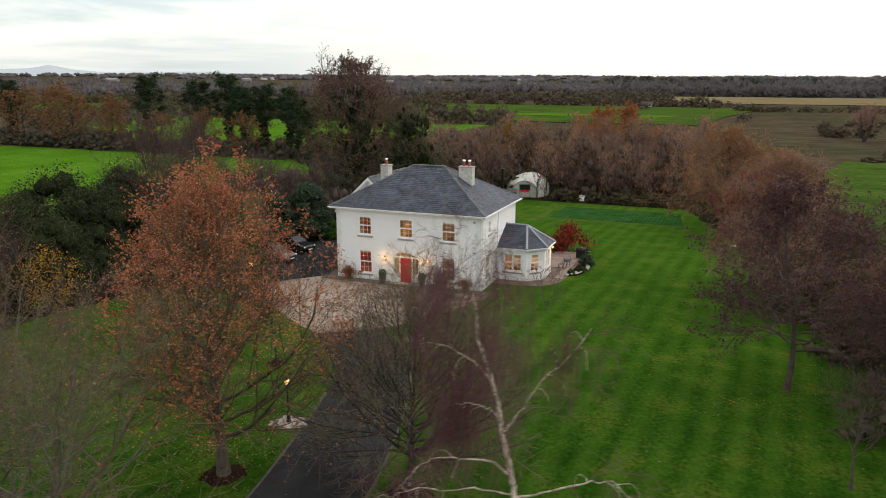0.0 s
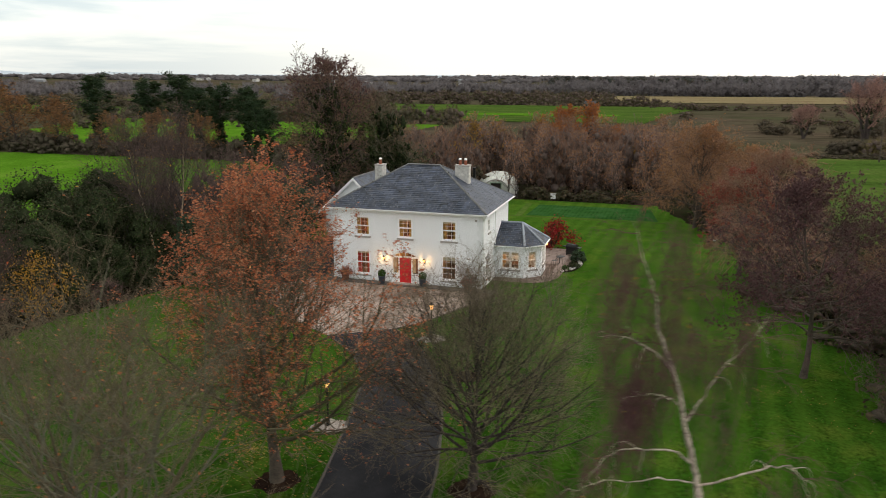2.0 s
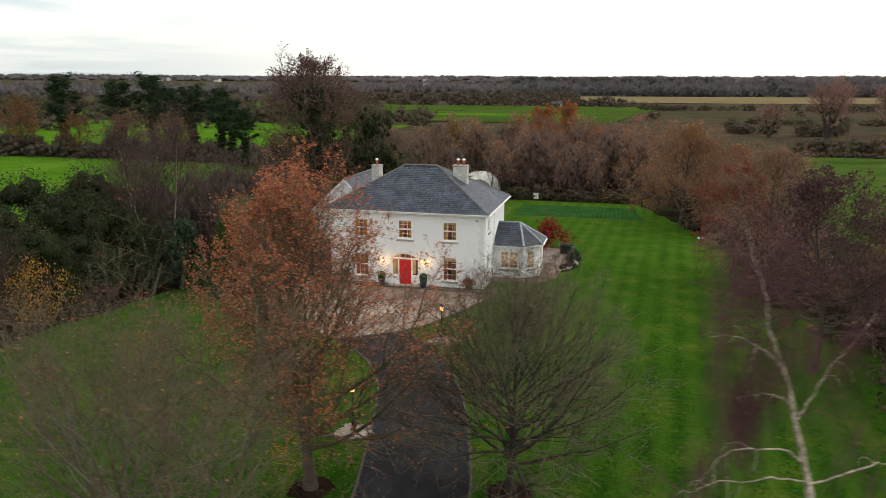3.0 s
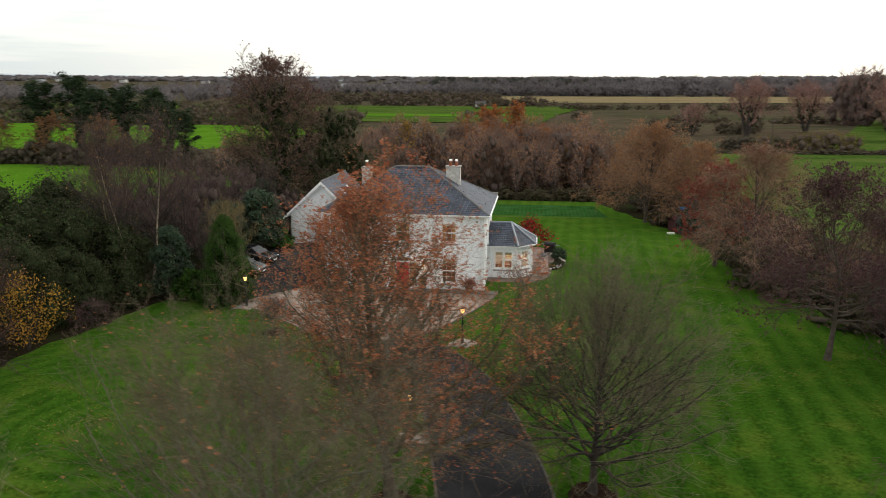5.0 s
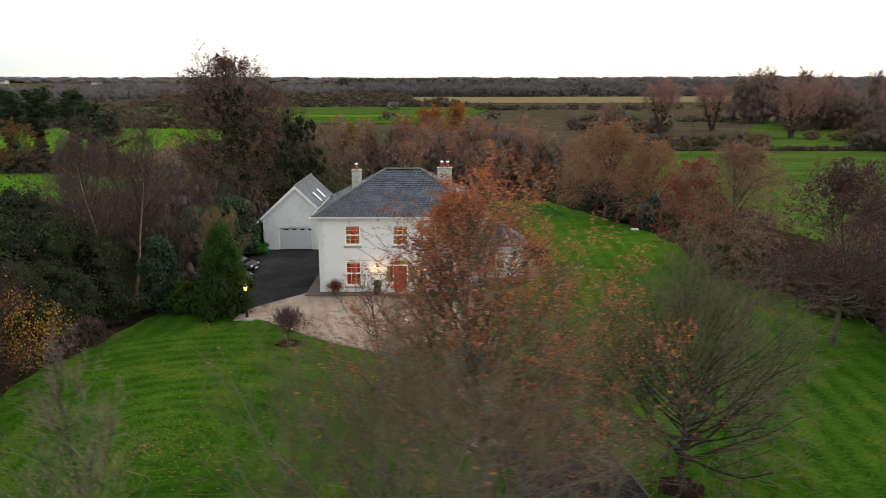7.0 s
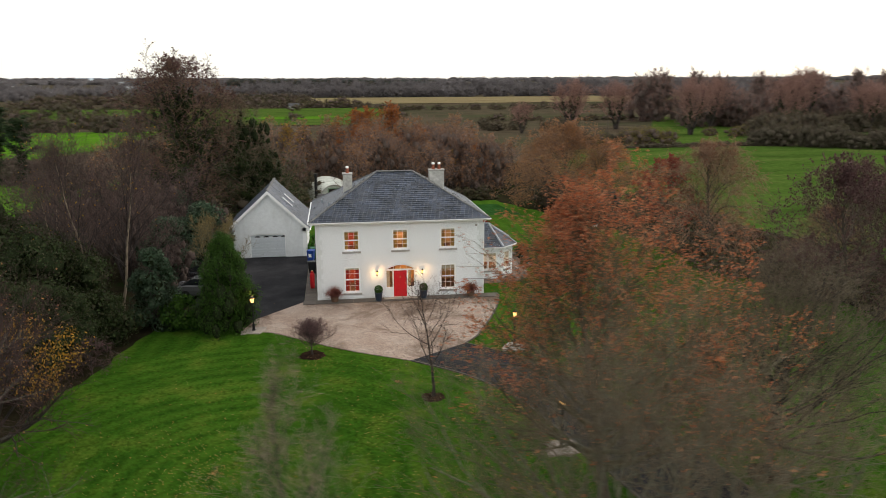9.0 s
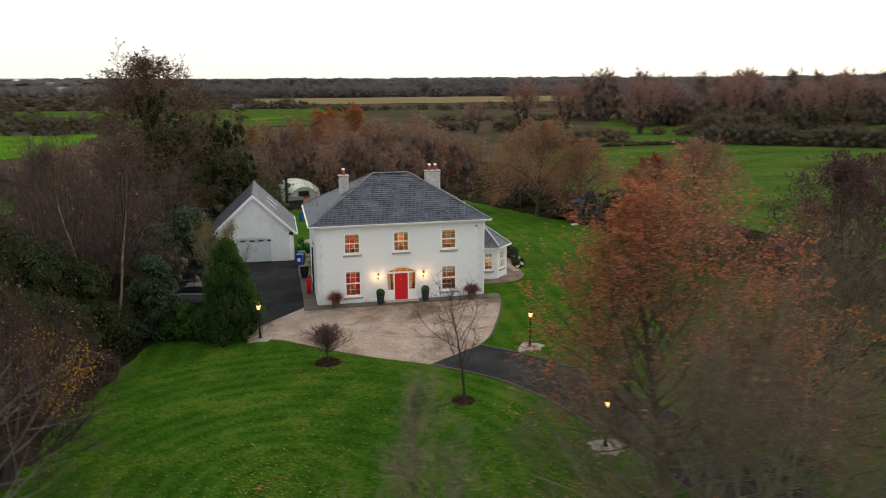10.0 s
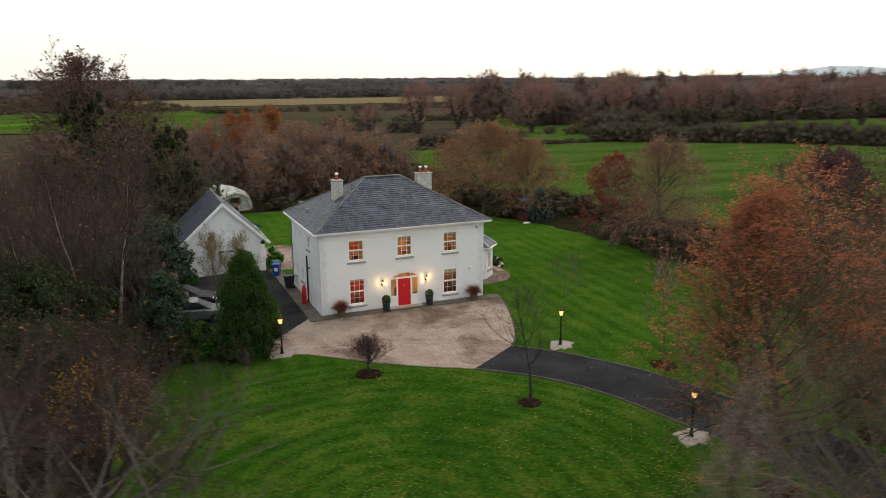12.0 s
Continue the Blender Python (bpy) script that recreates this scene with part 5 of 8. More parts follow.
def skeleton_of(rng, h, r0,  crown0, spread, nlimb, nbr, ntw, nfine, up=0.12, ang=(75, 30), top=0.9, wob=0.12, droop=0.0, lean=(0, 0), splay=0.28, fine_len=0.45, stems=1, shape=0.15, cone=0.35, top_len=0.12, tw_ang=(25, 55), rfine=0.005, fine_droop=0.0, crook=0.05, env=None, width=0.0):
    """Trunk, limbs, branches, twigs and fine twigs of one tree."""
    base = np.zeros((stems, 3))
    dirs = np.tile([0.0, 0, 1], (stems, 1))
    if stems > 1:
        k = np.arange(stems) * 6.283 / stems + rng.random(stems)
        base[:, 0], base[:, 1] = 0.12 * np.cos(k), 0.12 * np.sin(k)
        dirs[:, 0], dirs[:, 1] = splay * np.cos(k), splay * np.sin(k)
    dirs[:, 0] += lean[0]
    dirs[:, 1] += lean[1]
    T, TR = run(rng, base, unit(dirs), np.full(stems, h * top), np.full(stems, r0), 10, 0.06, crook, 0.12)
    TR[:, 0] *= 1.35
    nl = nlimb // stems
    f = (np.arange(nl) + rng.random((stems, nl))) / nl
    g = crown0 + (0.99 - crown0) * f
    idx = g * 9
    i = np.clip(idx.astype(int), 0, 8)
    a = (idx - i)[..., None]
    row = np.arange(stems)[:, None]
    b = T[row, i] * (1 - a) + T[row, i + 1] * a
    prof = np.sin(np.pi * np.clip(f * (1 - shape) + shape, 0, 1)) ** 0.6 * (1 - cone * f) + top_len
    L = spread * prof * (0.8 + 0.4 * rng.random(f.shape)) * (1.25 if stems == 1 else 0.9)
    az = np.arange(nl) * 2.4 + rng.normal(0, 0.3, f.shape)
    th = np.radians(ang[0] + (ang[1] - ang[0]) * f + rng.normal(0, 7, f.shape))
    d = np.stack([np.sin(th) * np.cos(az), np.sin(th) * np.sin(az), np.cos(th)], -1)
    rl = np.maximum(0.55 * (TR[row, i] * (1 - a[..., 0]) + TR[row, i + 1] * a[..., 0]), 0.012)
    LP, LR = run(rng, b.reshape(-1, 3), d.reshape(-1, 3), L.reshape(-1), rl.reshape(-1), 7, up, wob, 0.25, droop)
    if env:
        # every limb is as long as lets its tip reach the crown's outline
        k = np.linspace(0.15, 2.2, 60)[:, None]
        st, way = LP[:, 0], LP[:, -1] - LP[:, 0]
        tip = st[None] + way[None] * k[..., None]
        e = width * np.interp(tip[..., 2] / (h * 0.97), np.linspace(0, 1, len(env)), env, right=0.0)
        ok = np.hypot(tip[..., 0], tip[..., 1]) <= e * 0.86
        best = np.where(ok, k, 0.15).max(0) * (0.84 + 0.26 * rng.random(len(st)))
        LP = st[:, None] + (LP - st[:, None]) * best[:, None, None]
    BP, BR = kids(rng, LP, LR, nbr, 0.2, 0.98, (25, 60), 0.48, 5, up, wob, 0.6, 0.008, 0.35, droop)
    WP, WR = kids(rng, BP, BR, ntw, 0.15, 1.0, tw_ang, 0.6, 3, up * 0.8, wob, 0.65, rfine * 1.3, 0.5, droop)
    FP, FR = kids(rng, WP, WR, nfine, 0.1, 1.0, tw_ang, fine_len / 0.45 * 0.65, 2, up * 0.5 - fine_droop * 1.5, wob * 1.2, 0.7, rfine, 0.6)
    return (T, TR), (LP, LR), (BP, BR), (WP, WR), (FP, FR)


def tree(name, place, label, h, r0, spread, seed, bark, twig, leaf=None, n_leaf=0, leaf_size=0.07, category="tree", group="", leaf_top=0.0, leaf_low=0.0, ivy=0, limb=None, **shape):
    """A tree with its trunk and limbs, its twigs and, if any, its leaves."""
    rng = np.random.default_rng(seed)
    x, y = place
    ob = thing(name, (x, y, float(gz(x, y)) + 0.03), label, category, group)
    args = dict(crown0=0.25, nlimb=22, nbr=8, ntw=7, nfine=6)
    args.update(shape)
    T, L, B, W, F = skeleton_of(rng, h, r0, spread=spread, **args)
    if limb:
        part("trunk", tubes(*T, 10), bark, ob, smooth=True)
        part("branching", joined([tubes(*L, 5), tubes(*B, 3)]), limb, ob, smooth=True)
    else:
        part("trunk", joined([tubes(*T, 9), tubes(*L, 5), tubes(*B, 3)]), bark, ob, smooth=True)
    part("crown", joined([tubes(*W, 3), tubes(*F, 3)]), twig, ob)
    if n_leaf:
        P = F[0]
        k = rng.integers(0, len(P), n_leaf * 2)
        e = rng.random((len(k), 1))
        c = P[k, 0] * (1 - e) + P[k, 1] * e
        zmax = P[..., 2].max()
        keep = rng.random(len(k)) < (1 - leaf_top) + leaf_top * (c[:, 2] / zmax) ** 2 * 1.6
        out = np.hypot(c[:, 0], c[:, 1]) / (spread * 0.9)
        keep &= rng.random(len(k)) < 0.18 + 0.95 * np.maximum(out, (c[:, 2] / zmax) ** 6)
        keep &= c[:, 2] / zmax > leaf_low * (0.7 + 0.8 * rng.random(len(k)))
        c = c[keep][:n_leaf] + rng.normal(0, 0.04, (min(n_leaf, keep.sum()), 3))
        part("foliage", leaves_at(rng, c, leaf_size), leaf, ob)
    if ivy:
        k = rng.integers(0, len(L[0]), ivy * 6 // 7)
        c1 = L[0][k, rng.integers(0, 7, len(k))] + rng.normal(0, 0.5, (len(k), 3)) - np.abs(rng.normal(0, 0.5, (len(k), 1))) * [0, 0, 1.0]
        s = rng.random((ivy - len(k), 1)) * 9
        i = np.clip(s.astype(int)[:, 0], 0, 8)
        c2 = T[0][0][i] * (1 - (s - i[:, None])) + T[0][0][i + 1] * (s - i[:, None]) + rng.normal(0, 0.45, (len(s), 3)) * [1, 1, 0.5]
        c = np.concatenate([c1, c2])
        c = c[c[:, 2] < h * (0.45 + 0.40 * rng.random(len(c)))]
        # cores under the ivy, their dark colour painted for the shade within
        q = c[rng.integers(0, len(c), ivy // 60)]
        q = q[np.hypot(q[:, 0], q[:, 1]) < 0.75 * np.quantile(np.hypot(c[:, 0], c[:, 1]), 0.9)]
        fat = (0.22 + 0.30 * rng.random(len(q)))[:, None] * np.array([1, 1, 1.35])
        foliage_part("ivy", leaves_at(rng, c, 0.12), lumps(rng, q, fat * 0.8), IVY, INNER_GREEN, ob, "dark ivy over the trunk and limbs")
    return ob


def bush(name, place, label, rx, ry, h, seed, leaf, n=9000, size=0.11, clumps=45, cone=False, category="shrub", group="", z0=0.0, stem=BARK_DARK, jag=0.22, bump=0.34, dense=True):
    """A dense shrub: clumps of leaves on an uneven form, round stems."""
    rng = np.random.default_rng(seed)
    x, y = place
    ob = thing(name, (x, y, float(gz(x, y)) + 0.03), label, category, group)
    t = rng.random(clumps)
    az = np.arange(clumps) * 2.4 + rng.normal(0, 0.5, clumps)
    z = z0 + (h - z0) * (0.04 + 0.92 * t)
    w = np.minimum((1 - t) ** 0.58, 0.72 + 1.6 * t) * 0.84 + 0.02 if cone else np.sqrt(np.clip(1 - (2 * t * 0.95 - 0.75) ** 2, 0.05, 1)) * 0.78
    w = w * (1 + rng.normal(0, jag * 0.5, clumps))
    C = np.stack([rx * w * np.cos(az), ry * w * np.sin(az), z], 1)
    rad = (0.30 if cone else bump) * min(rx, ry) * (0.7 + 0.7 * rng.random(clumps)) * (np.clip(1.25 - t, 0.45, 1) if cone else 1)
    k = rng.integers(0, clumps, n)
    d = unit(rng.normal(0, 1, (n, 3)))
    rr = rad[k] * (0.75 + 0.35 * rng.random(n) + jag * rng.random(n) ** 3)
    P = C[k] + d * rr[:, None] * np.array([1, 1, 1.5 if cone else 0.9])
    P[:, 2] = np.abs(P[:, 2] - 0.02) + 0.02
    # the shrub's inner shade is put into the colour of its core lumps
    if dense:
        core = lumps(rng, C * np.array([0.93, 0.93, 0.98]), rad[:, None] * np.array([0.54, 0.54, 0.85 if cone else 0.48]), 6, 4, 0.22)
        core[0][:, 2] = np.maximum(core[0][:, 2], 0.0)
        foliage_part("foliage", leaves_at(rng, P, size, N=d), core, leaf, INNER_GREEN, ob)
    else:
        part("foliage", leaves_at(rng, P, size, N=d), leaf, ob)
    base = np.zeros((7, 3))
    dv = unit(np.stack([rx * np.cos(np.arange(7) * 0.9), ry * np.sin(np.arange(7) * 0.9), np.full(7, h * 0.9)], 1))
    Pm, Rm = run(rng, base, dv, np.full(7, h * 0.75), np.full(7, 0.05), 6, 0.1, 0.08, 0.3)
    B = kids(rng, Pm, Rm, 8, 0.2, 1.0, (25, 60), 0.45, 4)
    part("stem", joined([tubes(Pm, Rm, 5), tubes(*B, 3)]), stem, ob, smooth=True)
    return ob


def mulch_ring(x, y, r, seed):
    rng = random.Random(seed)
    n = 28
    sh = Shape()
    rad = [r * rng.uniform(0.88, 1.1) for _ in range(n)]
    for q, z in ((1.0, 0.0), (0.9, 0.025), (0.55, 0.045), (0.2, 0.07)):
        sh.v += [(q * rad[k] * math.cos(6.2832 * k / n), q * rad[k] * math.sin(6.2832 * k / n), z + rng.uniform(-0.012, 0.012) * (z > 0)) for k in range(n)]
    sh.f = [(i * n + k, i * n + (k + 1) % n, (i + 1) * n + (k + 1) % n, (i + 1) * n + k) for i in range(3) for k in range(n)] + [tuple(range(3 * n, 4 * n))]
    ob = part("mulch_ring", sh, MULCH)
    ob.location = (x, y, float(gz(x, y)) + 0.055)
    tagged(ob, "ring of dark bark mulch round a garden tree", "mulch")


def place_copies(proto, spots, group=""):
    """More of a tree: (x, y, turn, scale)."""
    for x, y, turn, s in spots:
        c = copy_thing(proto, pose(x, y, float(gz(x, y)) + 0.03, 0, 0, turn))
        c.matrix_basis = c.matrix_basis @ Matrix.Diagonal((s, s, s * random.uniform(0.92, 1.08), 1))


# garden trees near the drive
tree("maple_tree", (4.8, -29.0), "russet-leaved maple by the driveway with thinning crown", 12.5, 0.23, 5.4, 11, BARK, TWIG_OLIVE, MAPLE, 36000, 0.042, crown0=0.15, nlimb=46, nbr=9, ntw=6, nfine=4, up=0.10, ang=(74, 14), top=0.80, leaf_top=0.10, leaf_low=0.28, shape=0.3, lean=(-0.12, 0.03), rfine=0.0040, limb=BARK_LIMB, width=6.1, env=(0.12, 0.28, 0.55, 0.86, 1.03, 1.02, 0.91, 0.74, 0.58, 0.42, 0.16))
mulch_ring(4.8, -29.0, 0.92, 1)
tree("lime_tree", (12.35, -27.4), "bare round-headed tree beside the driveway", 9.4, 0.16, 4.2, 12, BARK_DARK, TWIG_LIME, crown0=0.20, nlimb=56, nbr=9, ntw=6, nfine=4, up=0.10, ang=(82, 22), top=0.58, shape=0.3, rfine=0.0042, limb=BARK_DARK, width=5.2, env=(0.5, 0.85, 1.03, 1.07, 1.06, 1.02, 0.96, 0.86, 0.70, 0.48, 0.15))
mulch_ring(12.35, -27.4, 0.9, 2)
tree("bare_tree", (3.3, -36.2), "lichened olive-grey leafless spreading tree", 7.9, 0.15, 8.0, 13, BARK_LIMB, TWIG_LICHEN, MAPLE, 600, 0.045, crown0=0.12, nlimb=50, nbr=8, ntw=6, nfine=4, up=0.15, ang=(80, 25), wob=0.2, stems=5, splay=0.5, shape=0.34, rfine=0.0045, limb=BARK_GREEN)
tree("young_tree", (-0.1, -17.9), "slender leafless young tree in a mulch ring", 5.7, 0.085, 2.2, 14, BARK_DARK, TWIG_GREY, crown0=0.30, nlimb=13, nbr=5, ntw=3, nfine=2, up=0.14, ang=(62, 22), rfine=0.007)
mulch_ring(-0.1, -17.9, 0.62, 3)
tree("clipped_shrub", (-6.3, -11.0), "dense dome-shaped leafless shrub on a short stem", 2.0, 0.06, 1.3, 15, BARK_DARK, TWIG_PURPLE, crown0=0.55, nlimb=46, nbr=7, ntw=5, nfine=3, up=0.10, ang=(66, 8), top=0.5, rfine=0.004, width=1.7, env=(0.05, 0.08, 0.12, 0.3, 0.55, 0.8, 0.98, 1.05, 1.0, 0.8, 0.35), category="shrub")
mulch_ring(-6.3, -11.0, 0.8, 4)
tree("small_orange_tree", (9.3, -16.6), "small bare tree with a few last orange leaves", 6.0, 0.06, 1.9, 16, BARK, TWIG_WOOD, ORANGE, 90, 0.05, crown0=0.3, nlimb=16, nbr=5, ntw=4, nfine=3, up=0.2, ang=(50, 12))
mulch_ring(9.3, -16.6, 0.8, 5)
tree("purple_tree", (26.6, -11.4), "dark purple-brown tree with withered leaves", 11.3, 0.16, 5.0, 17, BARK, TWIG_PURPLE, PURPLE_LEAF, 16000, 0.060, crown0=0.22, nlimb=38, nbr=8, ntw=5, nfine=3, up=0.05, ang=(78, 22), crook=0.09, wob=0.2, shape=0.34, rfine=0.0068, width=5.3, env=(0.3, 0.7, 0.95, 1.03, 1.03, 1.0, 0.97, 0.9, 0.78, 0.58, 0.25), group="dark trees on the east lawn")
tree("grey_sapling", (28.4, -20.8), "small pale leafless tree", 4.6, 0.07, 1.9, 18, BARK, TWIG_GREY, crown0=0.3, nlimb=14, nbr=6, ntw=4, nfine=4, up=0.16, ang=(60, 20))
tree("pale_shrub", (11.8, -2.6), "pale leafless open shrub on the lawn", 3.2, 0.03, 1.8, 19, BARK_GREEN, TWIG_GREY, crown0=0.1, nlimb=12, nbr=5, ntw=3, nfine=3, up=0.15, stems=3, category="shrub")
tree("slim_birch", (-5.9, -37.0), "slender leafless birch with a gauze of hair-fine twigs", 10.3, 0.05, 2.6, 20, BARK_DARK, TWIG_WOOD, crown0=0.25, nlimb=26, nbr=7, ntw=5, nfine=4, up=0.16, ang=(48, 14), rfine=0.0022, width=2.4, env=(0.6, 0.85, 1.0, 1.0, 0.95, 0.85, 0.72, 0.56, 0.4, 0.22, 0.06))


# near birch: a crooked white trunk, a few white limbs, veils of drooping twigs
def near_birch():
    rng = np.random.default_rng(21)
    bx, by = 20.6, -40.2
    ob = thing("birch_tree", (bx, by, 0.03), "crooked white-barked birch with veils of drooping purple twigs", "tree")
    line = np.array([(0, 0, 0), (-0.25, 0.35, 2.5), (-0.5, 0.7, 5.0), (-0.8, 1.05, 7.2), (-0.94, 1.2, 8.15), (-1.06, 1.28, 8.6), (-1.22, 1.35, 9.1), (-1.32, 1.42, 9.6), (-1.52, 1.5, 10.25), (-1.7, 1.54, 10.65), (-1.87, 1.58, 11.05), (-1.87, 1.64, 11.4), (-1.95, 1.7, 11.7), (-2.2, 1.75, 12.3), (-2.4, 1.85, 13.0)])
    T, TR = line[None], np.array([0.11, 0.10, 0.09, 0.080, 0.062, 0.055, 0.05, 0.045, 0.040, 0.034, 0.029, 0.024, 0.018, 0.011, 0.005])[None]
    limbs = [([(-1.22, 1.38, 9.3), (-1.0, 1.55, 9.62), (-0.8, 1.72, 9.98), (-0.52, 1.92, 10.36), (-0.1, 2.18, 10.78), (0.15, 2.3, 11.2)], 0.036),
             ([(-1.54, 1.5, 10.25), (-1.84, 1.44, 10.56), (-2.0, 1.4, 10.66), (-2.3, 1.34, 10.83), (-2.65, 1.22, 10.92), (-2.9, 1.2, 10.85)], 0.034),
             ([(-1.28, 1.4, 9.5), (-1.45, 1.38, 9.66), (-1.6, 1.34, 9.74), (-1.85, 1.25, 9.8), (-2.1, 1.15, 9.8), (-2.4, 1.1, 9.7)], 0.026),
             ([(-1.05, 1.27, 8.5), (-1.4, 1.18, 8.72), (-1.82, 1.03, 8.81), (-2.28, 0.86, 8.84), (-2.67, 0.66, 8.65), (-2.95, 0.48, 8.3)], 0.034),
             ([(-0.92, 1.2, 8.1), (-0.35, 1.45, 8.18), (0.27, 1.72, 8.38), (0.74, 1.93, 8.4), (1.0, 1.98, 8.15), (1.15, 2.0, 7.7)], 0.034),
             ([(-0.94, 1.2, 8.15), (-1.6, 0.95, 8.28), (-2.1, 0.75, 8.22), (-2.6, 0.6, 8.27), (-3.0, 0.42, 8.16), (-3.3, 0.3, 7.9)], 0.024)]
    def knotty(q, r, m, sway):
        """A line cut finer, with kinks and swollen knots."""
        t = np.linspace(0, len(q) - 1, m)
        p = np.stack([np.interp(t, np.arange(len(q)), q[:, k]) for k in range(3)], 1)
        kink = rng.normal(0, sway, (m, 3)) * np.minimum(1, np.arange(m) / 3.0)[:, None]
        return p + kink, np.interp(t, np.arange(len(q)), r) * (0.85 + 0.4 * rng.random(m) ** 2)

    tp, tr = knotty(line[3:], TR[0, 3:], 44, 0.011)
    part("trunk", joined([tubes(T[:, :4], TR[:, :4], 10), tubes(tp[None], tr[None], 9)]), BARK_BIRCH, ob, "white peeling bark with dark scars", smooth=True)
    W, WR = [], []
    for q, r in limbs:
        p, rr = knotty(np.array(q), r * np.linspace(0.74, 0.18, 6), 19, 0.016)
        W.append(p)
        WR.append(rr)
        part("white_limb", tubes(p[None], rr[None], 7), BARK_BIRCH, ob, "pale crooked limb", smooth=True)
    W, WR = np.array(W), np.array(WR)
    # curled side shoots of the limbs
    S = kids(rng, W, WR, 5, 0.35, 1.0, (35, 75), 0.28, 7, -0.12, 0.2, 0.6, 0.007, 0.4, 0.16)
    for p, rr in zip(*S):
        part("side_shoot", tubes(p[None], rr[None], 5), BARK_BIRCH, ob, "thin pale side shoot", smooth=True)
    L = kids(rng, T, TR, 22, 0.45, 1.0, (40, 75), 0.10, 6, 0.10, 0.16, 0.2, 0.008, 0.3, 0.06)
    M = kids(rng, W[:, ::3], WR[:, ::3], 6, 0.25, 1.0, (30, 65), 0.5, 6, 0.06, 0.14, 0.45, 0.007, 0.4, 0.10)
    L = (np.concatenate([L[0], M[0]]), np.concatenate([L[1], M[1]]))
    B = kids(rng, *L, 6, 0.15, 1.0, (25, 60), 0.6, 4, 0.0, 0.15, 0.6, 0.005, 0.4, 0.10)
    D = kids(rng, *B, 4, 0.1, 1.0, (25, 60), 1.0, 4, -0.3, 0.12, 0.6, 0.0036, 0.6, 0.2)
    part("branching", joined([tubes(*L, 4), tubes(*B, 3), tubes(*D, 3)]), TWIG_VEIL, ob)
    # hanging tassels under the shoots
    E = np.concatenate([B[0][:, -1], S[0][:, -1]])
    E = E[(E[:, 0] < -0.2) | (rng.random(len(E)) < 0.35)]
    E = E[rng.permutation(len(E))[:40]]
    n = 46
    hang = (0.7 + 1.3 * rng.random((len(E), 1))) * (0.35 + 0.65 * rng.random((len(E), n)))
    lean_to = rng.normal(0, 0.12, (len(E), 1, 2)) + rng.normal(0, 0.11, (len(E), n, 2))
    start = E[:, None] + rng.normal(0, 1, (len(E), n, 3)) * [0.14, 0.14, 0.28]
    f = np.linspace(0, 1, 4)[None, None, :, None]
    H = start[:, :, None] + np.concatenate([lean_to[:, :, None] * hang[..., None, None] * f ** 1.5, -hang[..., None, None] * f], -1)
    H = H.reshape(-1, 4, 3) + rng.normal(0, 0.012, (len(E) * n, 4, 3))
    part("crown", tubes(H, np.full(H.shape[:2], 0.0030) * np.array([1, 0.9, 0.75, 0.5]), 3), TWIG_VEIL, ob, "hanging tassels of fine purple twigs")
    c = H[rng.integers(0, len(H), 70), 1]
    part("foliage", leaves_at(rng, c, 0.03), YELLOW, ob, "a few last yellow leaves")


near_birch()
tree("dark_bare_tree", (-19.8, -21.4), "brown leafless tree with tangled low branches", 7.4, 0.17, 5.2, 22, BARK_DARK, TWIG_DARK, RUSSET_DULL, 450, 0.05, crown0=0.08, nlimb=36, nbr=8, ntw=5, nfine=4, up=0.1, stems=4, shape=0.34, rfine=0.006)
tree("lichened_tree", (-19.9, -29.3), "grey-brown leafless tree with lichened limbs", 8.8, 0.16, 6.2, 26, BARK, TWIG_DARK, limb=PALE_LIMB, crown0=0.12, nlimb=32, nbr=7, ntw=5, nfine=4, up=0.06, stems=3, shape=0.34, rfine=0.0055)

# east border
willow = dict(crown0=0.10, nlimb=32, nbr=8, ntw=5, nfine=5, up=0.14, droop=0.11, fine_droop=0.45, ang=(62, 16), shape=0.34, fine_len=0.75)
weep = tree("grey_willow", (27.0, 5.5), "weeping tan and red-brown willow without leaves", 10.6, 0.17, 5.8, 23, BARK, TWIG_TAN, RED_DULL, 5000, 0.05, rfine=0.011, width=5.9, env=(0.75, 0.9, 1.0, 1.0, 1.0, 0.98, 0.92, 0.84, 0.7, 0.5, 0.2), leaf_top=0.5, group="willows along the east border", **willow)
brown = tree("russet_willow", (22.4, 33.0), "brown-orange tree with fine drooping twigs", 11.6, 0.18, 6.2, 24, BARK, TWIG_RUST, RUSSET_DULL, 12000, 0.075, rfine=0.010, width=6.6, env=(0.6, 0.85, 1.0, 1.0, 1.0, 0.97, 0.9, 0.8, 0.66, 0.48, 0.2), group="willows along the east border", **willow)
tree("red_leaved_tree", (25.2, 10.5), "red-leaved autumn tree at the field edge", 9.3, 0.15, 3.6, 25, BARK, TWIG_BROWN, RED_TREE, 13000, 0.07, crown0=0.12, nlimb=30, nbr=7, ntw=4, nfine=4, up=0.12, rfine=0.008, width=3.7, env=(0.6, 0.85, 1.0, 1.0, 1.0, 0.95, 0.86, 0.74, 0.58, 0.38, 0.12))
place_copies(brown, [(27.0, 30.5, 80, 0.85), (23.5, 42.5, 200, 0.85)])
place_copies(weep, [(33.0, -1.5, 250, 0.62)])
# The outermost copies stand out of view, added to shade the lawn.
place_copies(bpy.data.objects["purple_tree"], [(32.5, -7.0, 100, 0.9), (34.0, -15.5, 210, 0.95), (38.0, -23.0, 40, 1.0), (41.0, -9.0, 300, 1.0), (37.5, -31.0, 150, 0.95)])

